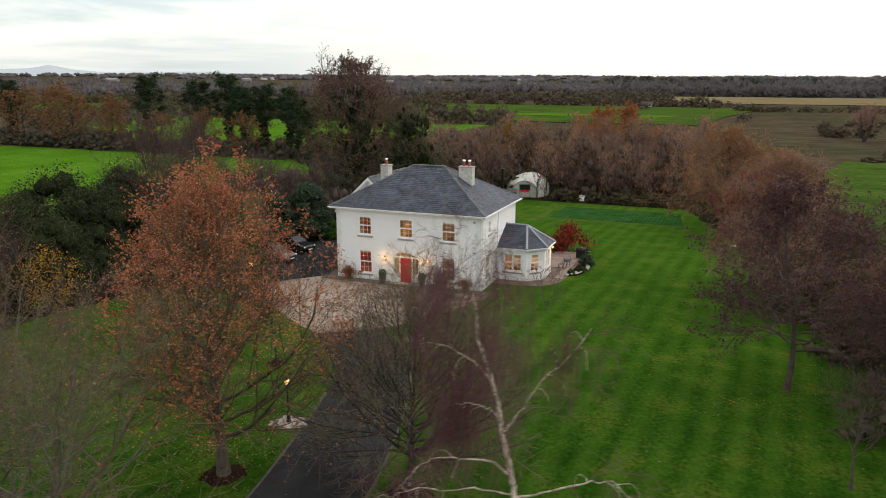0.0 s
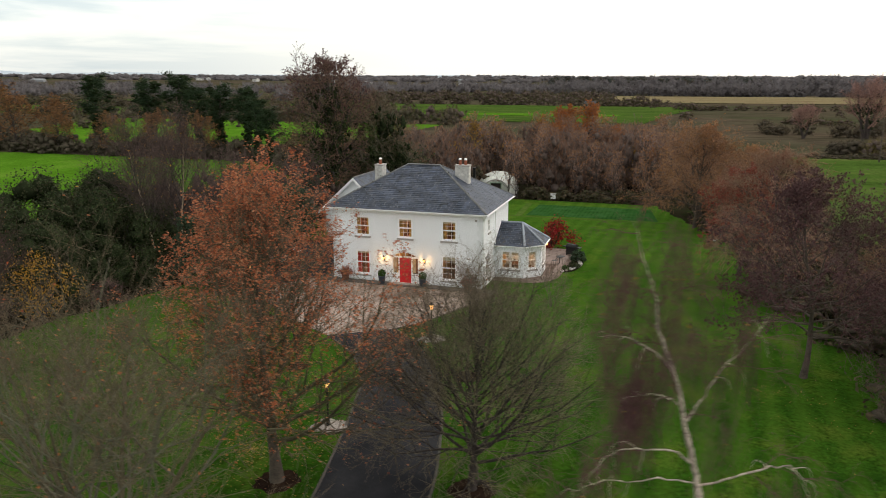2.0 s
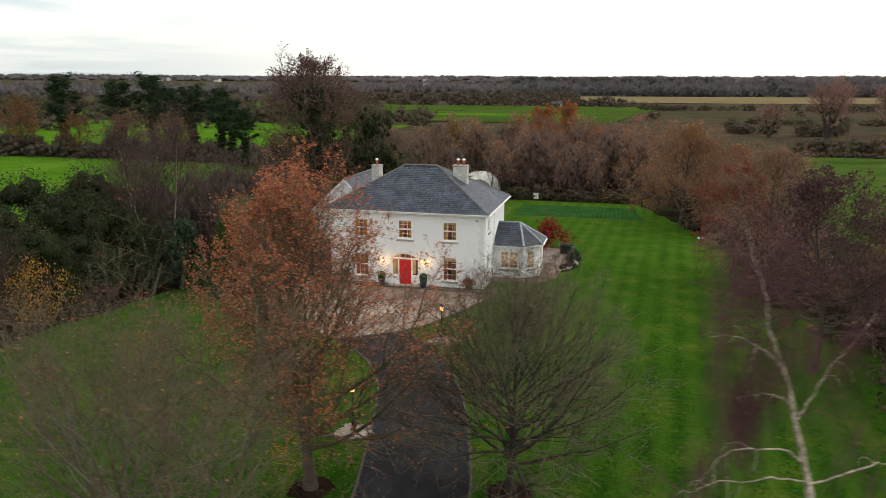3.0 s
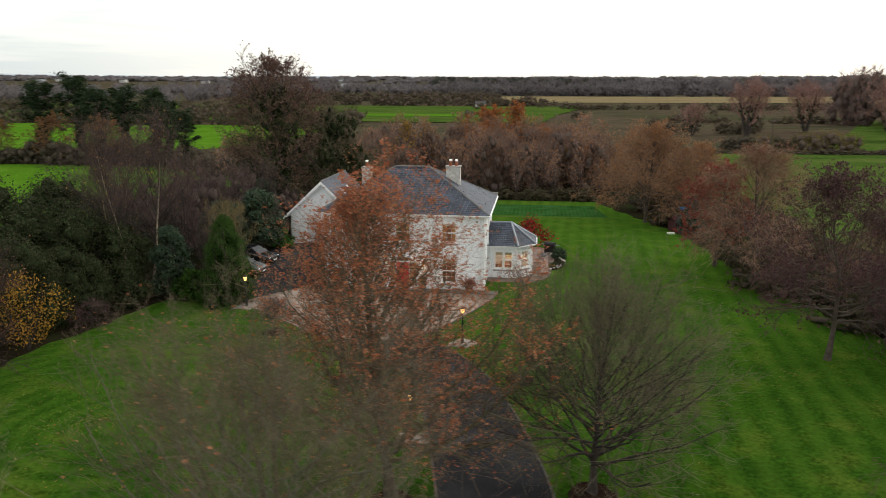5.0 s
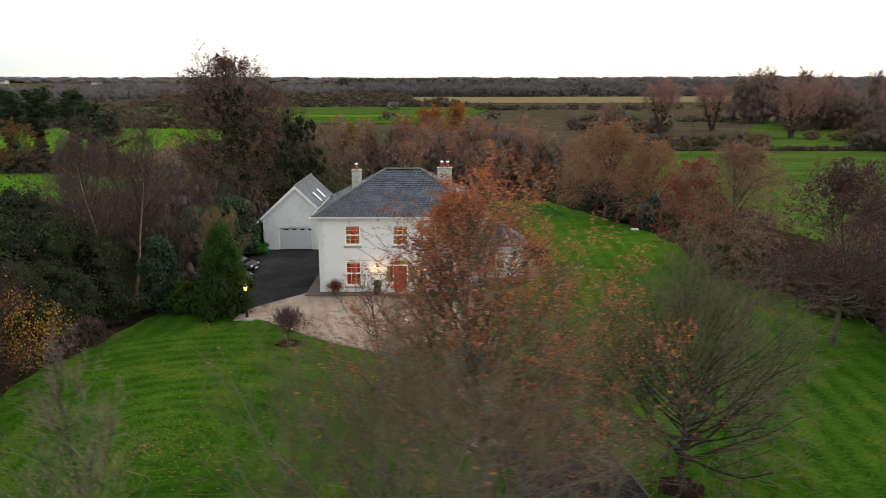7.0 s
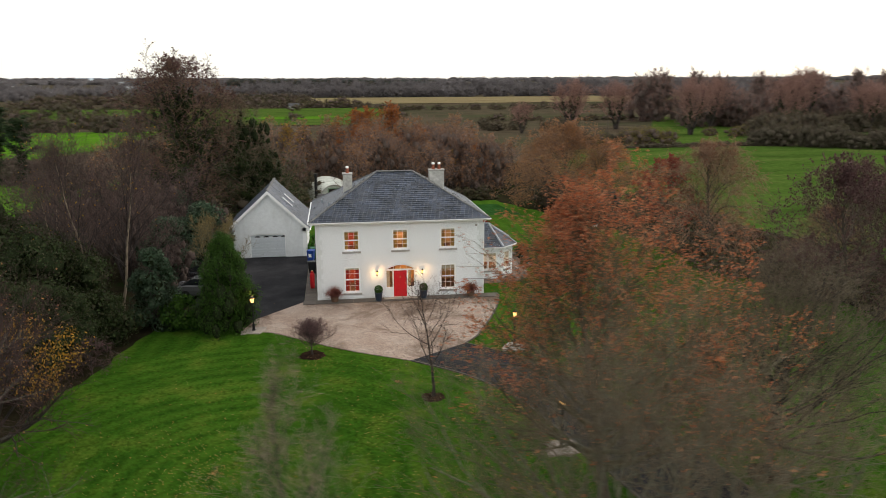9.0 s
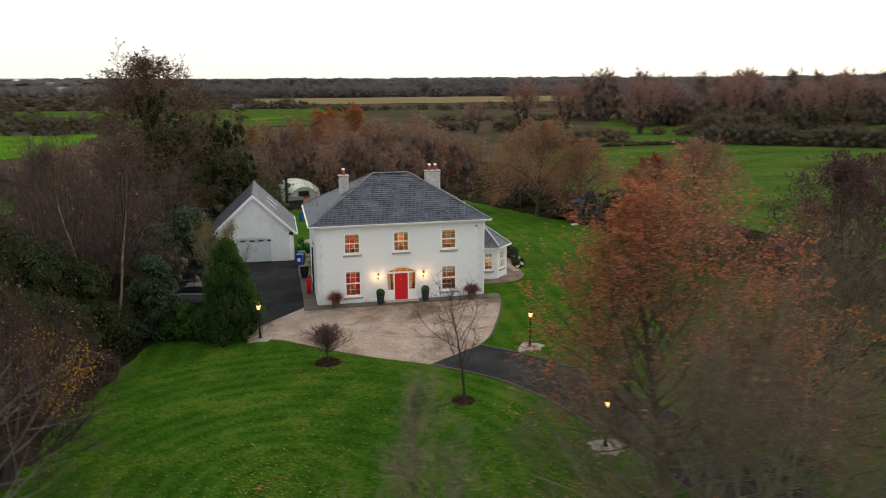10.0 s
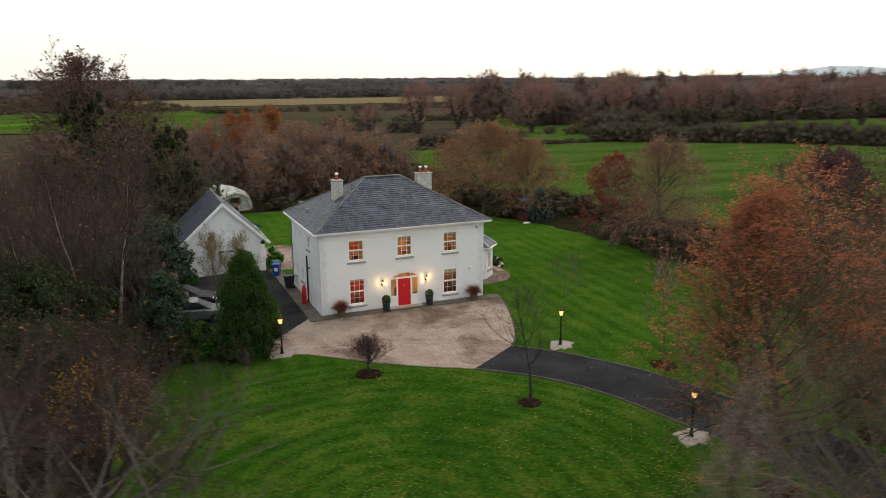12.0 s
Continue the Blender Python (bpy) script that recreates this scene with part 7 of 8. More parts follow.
def far_house(x, y, w, d, h, turn, shed=False):
    z = float(gz(x, y))
    ob = thing("far_shed" if shed else "far_house", (x, y, z), "long pale farm shed far off on the plain" if shed else "small white house far off on the plain", "shed" if shed else "house", "distant farms", turn)
    sh = Shape().box(-w / 2, w / 2, -d / 2, d / 2, 0, h)
    sh.add([(-w / 2, -d / 2, h), (-w / 2, d / 2, h), (-w / 2, 0, h + d * 0.35), (w / 2, -d / 2, h), (w / 2, d / 2, h), (w / 2, 0, h + d * 0.35)], [(0, 2, 1), (3, 4, 5)])
    part("wall", sh, FAR_SHED if shed else FAR_WALL, ob)
    k = 0.35
    rf = Shape().add([(-w / 2 - 0.4, -d / 2 - 0.4, h - 0.14), (w / 2 + 0.4, -d / 2 - 0.4, h - 0.14), (w / 2 + 0.4, 0, h + d * k + 0.1), (-w / 2 - 0.4, 0, h + d * k + 0.1), (w / 2 + 0.4, d / 2 + 0.4, h - 0.14), (-w / 2 - 0.4, d / 2 + 0.4, h - 0.14)], [(0, 1, 2, 3), (3, 2, 4, 5)])
    part("roof", rf, FAR_SHED if shed else FAR_ROOF, ob)
    for i in range(3 if not shed else 0):
        part("window", Shape().box(-w / 2 + w * (i + 0.7) / 3.4 - 0.5, -w / 2 + w * (i + 0.7) / 3.4 + 0.5, -d / 2 - 0.06, -d / 2 + 0.02, 1.0, 2.3), BLACK, ob)


for q in ((-402, 955, 13, 8, 4.5, 60), (-376, 962, 12, 8, 4.5, -70), (-333, 900, 15, 9, 3.5, 10), (-1082, 1545, 15, 9, 5, 70), (-1062, 1552, 14, 9, 5, -60), (-620, 1305, 14, 9, 4.5, 15), (-498, 1205, 12, 8, 4.5, 50), (-440, 1118, 13, 8, 4.5, -40), (-690, 1458, 14, 8, 5, 20), (-350, 985, 12, 8, 4, 80), (-800, 1330, 14, 8, 5, -20), (-28, 424, 6, 4, 2.2, 10)):
    far_house(*q)
for q in ((-303, 1165, 30, 9, 3.5, 5, True), (-1120, 1090, 26, 9, 3.5, 10, True), (-480, 1810, 36, 10, 3.5, -5, True), (-920, 1250, 18, 8, 3.5, 20, True)):
    far_house(*q)

# The blue of distance haze is put into the hills' base colour.
HAZE = material("haze_blue_painted_hillside", (0.42, 0.48, 0.53), 1.0, spread=0.06, scale=0.003, fine=0.02, bump=0.0)


def hill(name, x0, y0, x1, y1, tops, label):
    """A far ridge: a line of heights, with depth behind."""
    n = 150
    sh = Shape()
    for i in range(n + 1):
        t = i / n
        x, y = x0 + (x1 - x0) * t, y0 + (y1 - y0) * t
        hh = float(np.interp(t, [q[0] for q in tops], [q[1] for q in tops])) + 1.5 * math.sin(t * 37) + math.sin(t * 91)
        r = Vector((x, y, 0)).normalized()
        sh.v += [(x - r.x * 200, y - r.y * 200, 8), (x, y, 22 + hh), (x + r.x * 150, y + r.y * 150, 8)]
    for i in range(n):
        k = 3 * i
        sh.f += [(k, k + 3, k + 4, k + 1), (k + 1, k + 4, k + 5, k + 2)]
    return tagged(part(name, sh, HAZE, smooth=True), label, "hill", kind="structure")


hill("backdrop_hill_west", -4100, 1300, -2300, 3700, ((0, 26), (0.45, 30), (0.50, 38), (0.535, 42), (0.553, 49), (0.565, 58), (0.580, 51), (0.605, 40), (0.64, 30), (0.70, 24), (0.76, 32), (0.81, 36), (0.86, 28), (1, 22)), "mountain painted haze-blue on the western skyline")
hill("backdrop_hill_north", -2300, 3700, 500, 4300, ((0, 26), (0.2, 20), (0.45, 24), (0.7, 16), (0.85, 22), (1, 14)), "low hills painted haze-blue on the skyline")
hill("backdrop_hill_east", 500, 4300, 4000, 1900, ((0, 12), (0.3, 18), (0.5, 14), (0.62, 16), (0.68, 30), (0.70, 42), (0.72, 50), (0.742, 64), (0.765, 60), (0.79, 54), (0.86, 40), (1, 30)), "low hills painted haze-blue on the eastern skyline")

# ---- garden lamps, cars, pots, bins and other loose things ----
def street_lamp(x, y):
    ob = thing("garden_lamp", (x, y, 0.05), "lit black cast-iron garden lamp post on a stone base", "lamp post", "lamp posts along the driveway")
    part("post", Shape().lathe([(0.13, 0.03), (0.13, 0.12), (0.09, 0.16), (0.075, 0.42), (0.09, 0.46), (0.05, 0.52), (0.042, 1.72), (0.06, 1.76), (0.03, 1.82), (0.05, 1.90)], 10), BLACK, ob)
    part("lantern_foot", Shape().lathe([(0.09, 1.90), (0.10, 1.92), (0.02, 1.93)], 6), BLACK, ob)
    lantern = part("lantern_cap", Shape().lathe([(0.17, 2.22), (0.15, 2.25), (0.07, 2.33), (0.02, 2.36), (0.03, 2.40), (0.005, 2.44)], 6), BLACK, ob, "six-sided lantern cap")
    part("lamp_glass", Shape().lathe([(0.08, 1.935), (0.145, 2.215)], 6), LAMP_GLOW, lantern, "glowing warm glass")
    lamp("garden_lamp_light", (x, y, 2.52), 9, (1.0, 0.6, 0.25), 0.1)
    rng = random.Random(int(x * 10))
    sh = Shape()
    n = 18
    rad = [rng.uniform(0.55, 0.85) * (1.25 if k % 9 < 3 else 1) for k in range(n)]
    for q, z in ((1.0, 0.0), (0.96, 0.06), (0.3, 0.085)):
        sh.v += [(q * rad[k] * math.cos(6.2832 * k / n), q * rad[k] * math.sin(6.2832 * k / n), z) for k in range(n)]
    sh.f = [(i * n + k, i * n + (k + 1) % n, (i + 1) * n + (k + 1) % n, (i + 1) * n + k) for i in range(2) for k in range(n)] + [tuple(range(2 * n, 3 * n))]
    b = part("stone_base", sh, STONE)
    b.location = (x, y, 0.055)
    tagged(b, "pale pebble-set base round a lamp post", "paving", "lamp bases")


for p in ((-10.12, -6.1), (5.68, -11.5), (4.68, -24.05)):
    street_lamp(*p)

POT = material("blue_glazed_pot", (0.02, 0.035, 0.06), 0.3, spread=0.2, spec=0.6)
GRASSY = leaf_material("bronze_grass", [(0.26, 0.09, 0.08), (0.34, 0.14, 0.11), (0.18, 0.06, 0.055)])


def potted_ball(x, y):
    ob = thing("potted_box", (x, y, 0.11), "clipped dark green box ball in a blue glazed pot", "potted plant", "pots beside the front door")
    part("pot", Shape().lathe([(0.18, 0), (0.24, 0.10), (0.27, 0.55), (0.30, 0.62), (0.30, 0.66), (0.25, 0.66), (0.24, 0.58)], 18), POT, ob, "dark blue glazed pot", smooth=True)
    rng = np.random.default_rng(int(abs(x) * 100))
    d = unit(rng.normal(0, 1, (1500, 3)))
    part("leaves", leaves_at(rng, d * (0.26 + 0.05 * rng.random((1500, 1))) + [0, 0, 0.86], 0.03, N=d), THUJA, ob)
    part("stem", Shape().tube([(0, 0, 0.5), (0.01, 0, 0.85)], 0.03, 6), BARK_DARK, ob)


BARREL = material("brown_barrel_planter", (0.13, 0.075, 0.05), 0.8, spread=0.3)


def grass_tuft(x, y, seed):
    rng = np.random.default_rng(seed)
    ob = thing("bronze_grass", (x, y, 0.10), "bronze-red tufted grass in a pot against the house wall", "potted plant", "grasses at the house corners")
    part("pot", Shape().lathe([(0.22, 0), (0.27, 0.2), (0.27, 0.36), (0.29, 0.38), (0.29, 0.44), (0.24, 0.44)], 14), BARREL, ob, "brown barrel-shaped planter")
    n = 520
    az, th = rng.random(n) * 6.283, np.radians(6 + 44 * rng.random(n))
    d = np.stack([np.sin(th) * np.cos(az), np.sin(th) * np.sin(az), np.cos(th)], 1)
    P, R = run(rng, np.tile([0, 0, 0.42], (n, 1)) + rng.normal(0, 0.05, (n, 3)), d, 0.56 + 0.30 * rng.random(n), np.full(n, 0.012), 5, -0.26, 0.05, 0.25)
    part("blades", tubes(P, R, 3), GRASSY, ob)


potted_ball(-1.78, -0.75)
potted_ball(1.52, -0.62)
grass_tuft(-4.95, -0.55, 5)
grass_tuft(5.05, -0.6, 6)

PAINT = material("black_car_paint", (0.012, 0.013, 0.017), 0.22, 0.3, spread=0.1, bump=0.0, spec=0.7)
PAINT_B = material("silver_grey_car_paint", (0.15, 0.155, 0.165), 0.25, 0.5, spread=0.1, bump=0.0, spec=0.7)
TYRE = material("tyre_rubber", (0.015, 0.015, 0.015), 0.9, spread=0.3)
RIM = material("alloy_rim", (0.45, 0.46, 0.48), 0.3, 0.9, spread=0.1)
CAR_GLASS = material("dark_car_glass", (0.012, 0.015, 0.018), 0.22, spread=0.05, bump=0.0, spec=0.4)
HEADLIGHT = material("clear_headlight", (0.75, 0.78, 0.80), 0.1, spread=0.05, bump=0.0, spec=0.9)


def car(x, y, turn, paint, label):
    """A saloon, nose towards +x: body lofted from cross-sections, glasshouse, wheels, lights."""
    ob = thing("car", (x, y, 0.09), label, "car", "cars in the yard", turn)
    def loft(sections):
        sh = Shape()
        m = len(sections[0][1])
        for xx, ring in sections:
            sh.v += [(xx, yy, zz) for yy, zz in ring]
        for i in range(len(sections) - 1):
            sh.f += [(i * m + k, i * m + (k + 1) % m, (i + 1) * m + (k + 1) % m, (i + 1) * m + k) for k in range(m)]
        sh.f += [tuple(range(m - 1, -1, -1)), tuple(range((len(sections) - 1) * m, len(sections) * m))]
        return sh
    def ring(w, z0, z1, e=0.12):
        return [(-w + e, z0), (w - e, z0), (w, z0 + e), (w, (z0 + z1) / 2), (w - 0.05, z1 - e * 0.6), (w - e * 1.6, z1), (-w + e * 1.6, z1), (-w + 0.05, z1 - e * 0.6), (-w, (z0 + z1) / 2), (-w, z0 + e)]
    part("body", loft([(-2.28, ring(0.72, 0.42, 0.85)), (-2.15, ring(0.84, 0.28, 0.98)), (-1.4, ring(0.89, 0.22, 1.0)), (-0.3, ring(0.9, 0.22, 0.97)), (0.9, ring(0.9, 0.22, 0.95)), (1.6, ring(0.88, 0.22, 0.88)), (2.1, ring(0.80, 0.26, 0.76)), (2.27, ring(0.66, 0.34, 0.64))]), paint, ob, smooth=False)
    part("glasshouse", loft([(-1.75, ring(0.76, 0.90, 1.0, 0.04)), (-1.05, ring(0.68, 0.9, 1.40, 0.06)), (-0.2, ring(0.68, 0.9, 1.45, 0.06)), (0.35, ring(0.67, 0.9, 1.40, 0.06)), (1.15, ring(0.76, 0.88, 0.97, 0.04))]), CAR_GLASS, ob, "dark tinted windows")
    part("roof_panel", loft([(-1.0, ring(0.66, 1.40, 1.43, 0.01)), (-0.2, ring(0.66, 1.44, 1.475, 0.01)), (0.33, ring(0.64, 1.39, 1.425, 0.01))]), paint, ob)
    for sx in (-1.38, 1.38):
        for sy in (-1, 1):
            wheel = new("wheel")
            wheel.parent, wheel.matrix_basis = ob, pose(sx, sy * 0.80, 0.32, 90, 0, 0)
            part("tyre", Shape().lathe([(0.20, -0.11), (0.30, -0.11), (0.32, -0.07), (0.32, 0.07), (0.30, 0.11), (0.20, 0.11)], 20), TYRE, wheel)
            part("rim", Shape().lathe([(0.03, -0.115), (0.20, -0.10), (0.20, 0.10), (0.03, 0.115)], 12), RIM, wheel)
    for sy in (-1, 1):
        part("headlight", Shape().box(2.02, 2.2, sy * 0.58 - 0.14, sy * 0.58 + 0.14, 0.60, 0.70, 0.02), HEADLIGHT, ob)
        part("mirror", Shape().box(0.62, 0.78, sy * 0.97 - 0.09, sy * 0.97 + 0.09, 0.95, 1.08, 0.03), paint, ob)
    part("grille", Shape().box(2.2, 2.285, -0.4, 0.4, 0.42, 0.58, 0.015), BLACK, ob)
    part("number_plate", Shape().box(2.28, 2.295, -0.26, 0.26, 0.36, 0.46), WHITE, ob, "plain pale plate")
    return ob


car(-14.7, 6.6, -12, PAINT, "black saloon car parked in the tarmac yard")
car(-14.3, 2.7, -8, PAINT_B, "silver-grey car parked behind the thuja")

BIN_BLUE = material("blue_plastic", (0.015, 0.06, 0.32), 0.5, spread=0.15)
BIN_GREEN = material("green_plastic", (0.03, 0.12, 0.06), 0.5, spread=0.15)
BIN_BLACK = material("black_plastic", (0.015, 0.015, 0.017), 0.5, spread=0.2)
GAS_RED = material("red_painted_steel", (0.55, 0.015, 0.02), 0.4, spread=0.15)


def wheelie_bin(x, y, turn, mat, label, badge=False):
    ob = thing("wheelie_bin", (x, y, 0.12), label, "bin", "bins by the house", turn)
    sh = Shape()
    sh.v = [(-0.22, -0.26, 0.06), (0.22, -0.26, 0.06), (0.22, 0.22, 0.06), (-0.22, 0.22, 0.06), (-0.29, -0.36, 0.98), (0.29, -0.36, 0.98), (0.29, 0.34, 0.98), (-0.29, 0.34, 0.98)]
    sh.f = [(3, 2, 1, 0), (4, 5, 6, 7), (0, 1, 5, 4), (1, 2, 6, 5), (2, 3, 7, 6), (3, 0, 4, 7)]
    part("body", sh, mat, ob)
    part("lid", Shape().box(-0.31, 0.31, -0.40, 0.36, 0.98, 1.05, 0.025), mat, ob)
    part("handle", Shape().tube([(-0.25, 0.40, 0.95), (0.25, 0.40, 0.95)], 0.02, 6), mat, ob)
    for sx in (-0.25, 0.25):
        w = part("wheel", Shape().lathe([(0.09, -0.03), (0.10, 0), (0.09, 0.03)], 12), TYRE, ob)
        w.matrix_basis = pose(sx, 0.27, 0.10, 0, 90, 0)
    if badge:
        part("sticker", Shape().box(-0.13, 0.13, -0.345, -0.335, 0.45, 0.75), WHITE, ob, "white label on the front")


wheelie_bin(-6.95, 12.3, -15, BIN_BLUE, "blue wheelie bin with a white label", True)
wheelie_bin(-6.75, 13.3, 10, BIN_GREEN, "green wheelie bin behind the blue one")
wheelie_bin(-6.75, 8.0, -80, BIN_BLACK, "black wheelie bin against the side wall")
gas = thing("gas_cylinder", (-6.62, 3.4, 0.12), "tall red gas cylinder against the side wall", "gas cylinder")
part("body", Shape().lathe([(0.15, 0), (0.18, 0.04), (0.18, 1.05), (0.14, 1.2), (0.05, 1.26)], 16), GAS_RED, gas, smooth=True)
part("valve", Shape().lathe([(0.04, 1.26), (0.03, 1.34), (0.06, 1.36), (0.05, 1.42)], 8), BRASS, gas)
part("collar", Shape().lathe([(0.11, 1.24), (0.11, 1.36), (0.10, 1.36), (0.10, 1.24)], 12), GAS_RED, gas)

# patio with flags, barbecue, chairs and the red shrub
bush("crimson_shrub", (9.0, 16.2), "crimson-leaved shrub beside the patio", 2.0, 1.6, 2.4, 81, CRIMSON, 2600, 0.10, 26, jag=0.9, dense=False)
bush("golden_shrub", (-6.6, 15.6), "small yellow-green shrub at the garage corner", 0.9, 0.9, 1.7, 86, BRIGHT, 1500, 0.08, 16)
bush("patio_shrub", (8.2, 15.9), "small green shrub behind the patio", 0.9, 0.8, 1.2, 82, LAUREL, 1800, 0.07, 16)
bq = thing("barbecue", (11.2, 13.4, 0.12), "black covered barbecue on the patio", "barbecue", turn=-20)
part("cabinet", Shape().box(-0.45, 0.45, -0.28, 0.28, 0.12, 0.72, 0.02), BLACK, bq)
part("hood", Shape().tube([(-0.47, 0, 0.74), (0.47, 0, 0.74)], 0.3, 14), BLACK, bq)
for x0, x1 in ((0.48, 0.85), (-0.85, -0.48)):
    part("side_shelf", Shape().box(x0, x1, -0.25, 0.25, 0.74, 0.78), BLACK, bq)
for sx in (-0.4, 0.4):
    part("leg", Shape().box(sx - 0.03, sx + 0.03, -0.25, 0.25, 0.0, 0.12), BLACK, bq)


def patio_chair(x, y, turn):
    ob = thing("patio_chair", (x, y, 0.12), "black metal garden chair on the patio", "chair", "patio chairs", turn)
    part("seat", Shape().lathe([(0.02, 0.43), (0.20, 0.43), (0.21, 0.45), (0.02, 0.455)], 14), BLACK, ob)
    for sx, sy in ((-0.17, -0.16), (0.17, -0.16), (-0.17, 0.16), (0.17, 0.16)):
        part("leg", Shape().tube([(sx, sy, 0.44), (sx * 1.2, sy * 1.2, 0.0)], 0.012, 5), BLACK, ob)
    part("backrest", Shape().tube([(-0.18, 0.17, 0.44), (-0.2, 0.24, 0.8), (0, 0.27, 0.92), (0.2, 0.24, 0.8), (0.18, 0.17, 0.44)], 0.013, 5), BLACK, ob)


patio_chair(10.25, 9.1, -60)
patio_chair(10.5, 10.2, -120)
tb = thing("patio_table", (10.7, 9.6, 0.12), "small round black metal garden table", "table")
part("tabletop", Shape().lathe([(0.02, 0.70), (0.34, 0.70), (0.35, 0.72), (0.02, 0.725)], 18), BLACK, tb)
for k in range(3):
    part("leg", Shape().tube([(0.05 * math.cos(k * 2.1), 0.05 * math.sin(k * 2.1), 0.7), (0.25 * math.cos(k * 2.1), 0.25 * math.sin(k * 2.1), 0)], 0.012, 5), BLACK, tb)


def boulder(x, y, s, seed):
    bm = bmesh.new()
    bmesh.ops.create_icosphere(bm, subdivisions=2, radius=s)
    for q in bm.verts:
        q.co *= 0.8 + 0.5 * noise.noise(q.co * 2.2 / s + Vector((seed, seed * 0.7, 0)))
        q.co.z = max(q.co.z * 0.75, -s * 0.35)
    bm.verts.index_update()
    ob = part("rock", ([tuple(q.co) for q in bm.verts], [tuple(q.index for q in f.verts) for f in bm.faces]), ROCK)
    bm.free()
    ob.location = (x, y, s * 0.3 + 0.08)
    tagged(ob, "grey rock edging the patio bed", "rock", "rocks of the patio bed")


flat_area("bed_soil", outline_smooth([(11.0, 7.0), (11.9, 7.6), (12.4, 9.2), (12.5, 11.0), (12.0, 12.6), (11.5, 12.4), (11.6, 10.4), (11.2, 8.6), (11.0, 7.0)]), 0.0, 0.16, SOIL, "dark soil bed edging the patio", "bed")
for i in range(15):
    t = i / 14
    boulder(11.2 + 1.25 * math.sin(t * 2.9) + random.uniform(-0.15, 0.15), 7.2 + 5.2 * t, random.uniform(0.14, 0.28), i)
bush("bed_plant", (11.9, 9.0), "low dark mound plant in the rock bed", 0.5, 0.45, 0.6, 83, EVERGREEN, 700, 0.06, 10)
bush("bed_plant", (12.0, 11.4), "grey-green mound plant in the rock bed", 0.75, 0.65, 0.95, 84, BLUEGREEN, 1100, 0.06, 14)
bush("bed_plant", (11.4, 8.0), "low green plant in the rock bed", 0.4, 0.4, 0.4, 85, LAUREL, 500, 0.06, 10)

# polytunnel, beehive, play things at the garden's end
FILM = material("cloudy_polythene", (0.50, 0.52, 0.47), 0.4, spread=0.3, scale=0.8, fine=6.0, bump=0.3, stain=0.6, stain_color=(0.16, 0.19, 0.12), spec=0.5)
tunnel = thing("polytunnel", (-4.8, 53.0, float(gz(-4.8, 53.0))), "cloudy white rounded polytunnel with a green-framed door end", "greenhouse", turn=9)
nA, Lt = 20, 10.0
# (share of the length, half width, height): a low front arch, a swelling body, a rounded back
BODY = [(0.0, 1.9, 2.40), (0.05, 2.25, 2.52), (0.12, 2.7, 2.70), (0.2, 3.0, 2.84), (0.3, 3.15, 2.92), (0.42, 3.17, 2.95), (0.55, 3.17, 2.94), (0.68, 3.12, 2.90), (0.8, 2.95, 2.78), (0.9, 2.6, 2.5), (0.97, 1.9, 1.9), (1.0, 1.2, 1.2)]


def arch(k, w, h):
    return -w * math.cos(math.pi * k / nA), h * math.sin(math.pi * k / nA) ** 0.72


cover = Shape()
for row, (f, w, h) in enumerate(BODY):
    for k in range(nA + 1):
        x, z = arch(k, w - 0.05 * (row % 2), h - 0.05 * (row % 2))
        cover.v.append((x, Lt * f, z))
cover.f = [(r * (nA + 1) + k, r * (nA + 1) + k + 1, (r + 1) * (nA + 1) + k + 1, (r + 1) * (nA + 1) + k) for r in range(len(BODY) - 1) for k in range(nA)]
cover.f += [tuple(range((len(BODY) - 1) * (nA + 1), len(BODY) * (nA + 1)))]
part("cover", cover, FILM, tunnel, smooth=True)
# front sheet round the doorway
endp = Shape()
for k in range(nA + 1):
    x, z = arch(k, 1.9, 2.40)
    endp.v += [(x, 0.0, z), (max(-0.75, min(0.75, x)), 0.0, min(z, 1.95))]
endp.f = [(2 * k, 2 * k + 2, 2 * k + 3, 2 * k + 1) for k in range(nA)]
part("end_sheet", endp, FILM, tunnel)
hoop = Shape().tube([(arch(k, 1.93, 2.43)[0], -0.03, arch(k, 1.93, 2.43)[1]) for k in range(nA + 1)], 0.06, 6)
part("hoop", hoop, SILL, tunnel)
part("door_frame", Shape().box(-0.85, -0.73, -0.08, 0.02, 0, 2.0).box(0.73, 0.85, -0.08, 0.02, 0, 2.0).box(-0.73, 0.73, -0.08, 0.02, 1.88, 2.0).box(-0.73, 0.73, -0.06, 0.0, 0.95, 1.05), material("faded_green_timber", (0.22, 0.32, 0.22), 0.9, spread=0.3), tunnel)
part("door_panel", Shape().box(-0.73, 0.73, -0.05, -0.01, 0.0, 0.95), material("pale_timber_board", (0.45, 0.42, 0.36), 0.9, spread=0.3), tunnel)
# Dark sheet stands in for the shade inside the open half door.
part("door_opening", Shape().box(-0.73, 0.73, 0.3, 0.34, 0.9, 1.95), BARK_DARK, tunnel, "dark sheet for the shade behind the open upper half of the door")
part("red_board", Shape().box(-0.6, 0.6, -0.10, -0.05, 0.85, 1.12, 0.01), RED, tunnel, "faded red board across the door")
flue = thing("stove_flue", (-7.2, 49.5, float(gz(-7.2, 49.5))), "dark pipe standing beside the polytunnel", "flue")
part("pipe", Shape().tube([(0, 0, 0), (0, 0, 4.3)], 0.21, 10), BLACK, flue)
part("cap", Shape().tube([(0, 0, 4.3), (0, 0, 4.5)], 0.26, 10), BLACK, flue)
lean = thing("fuel_store", (-6.1, 49.4, float(gz(-6.1, 49.4))), "low dark timber store beside the polytunnel", "store", turn=9)
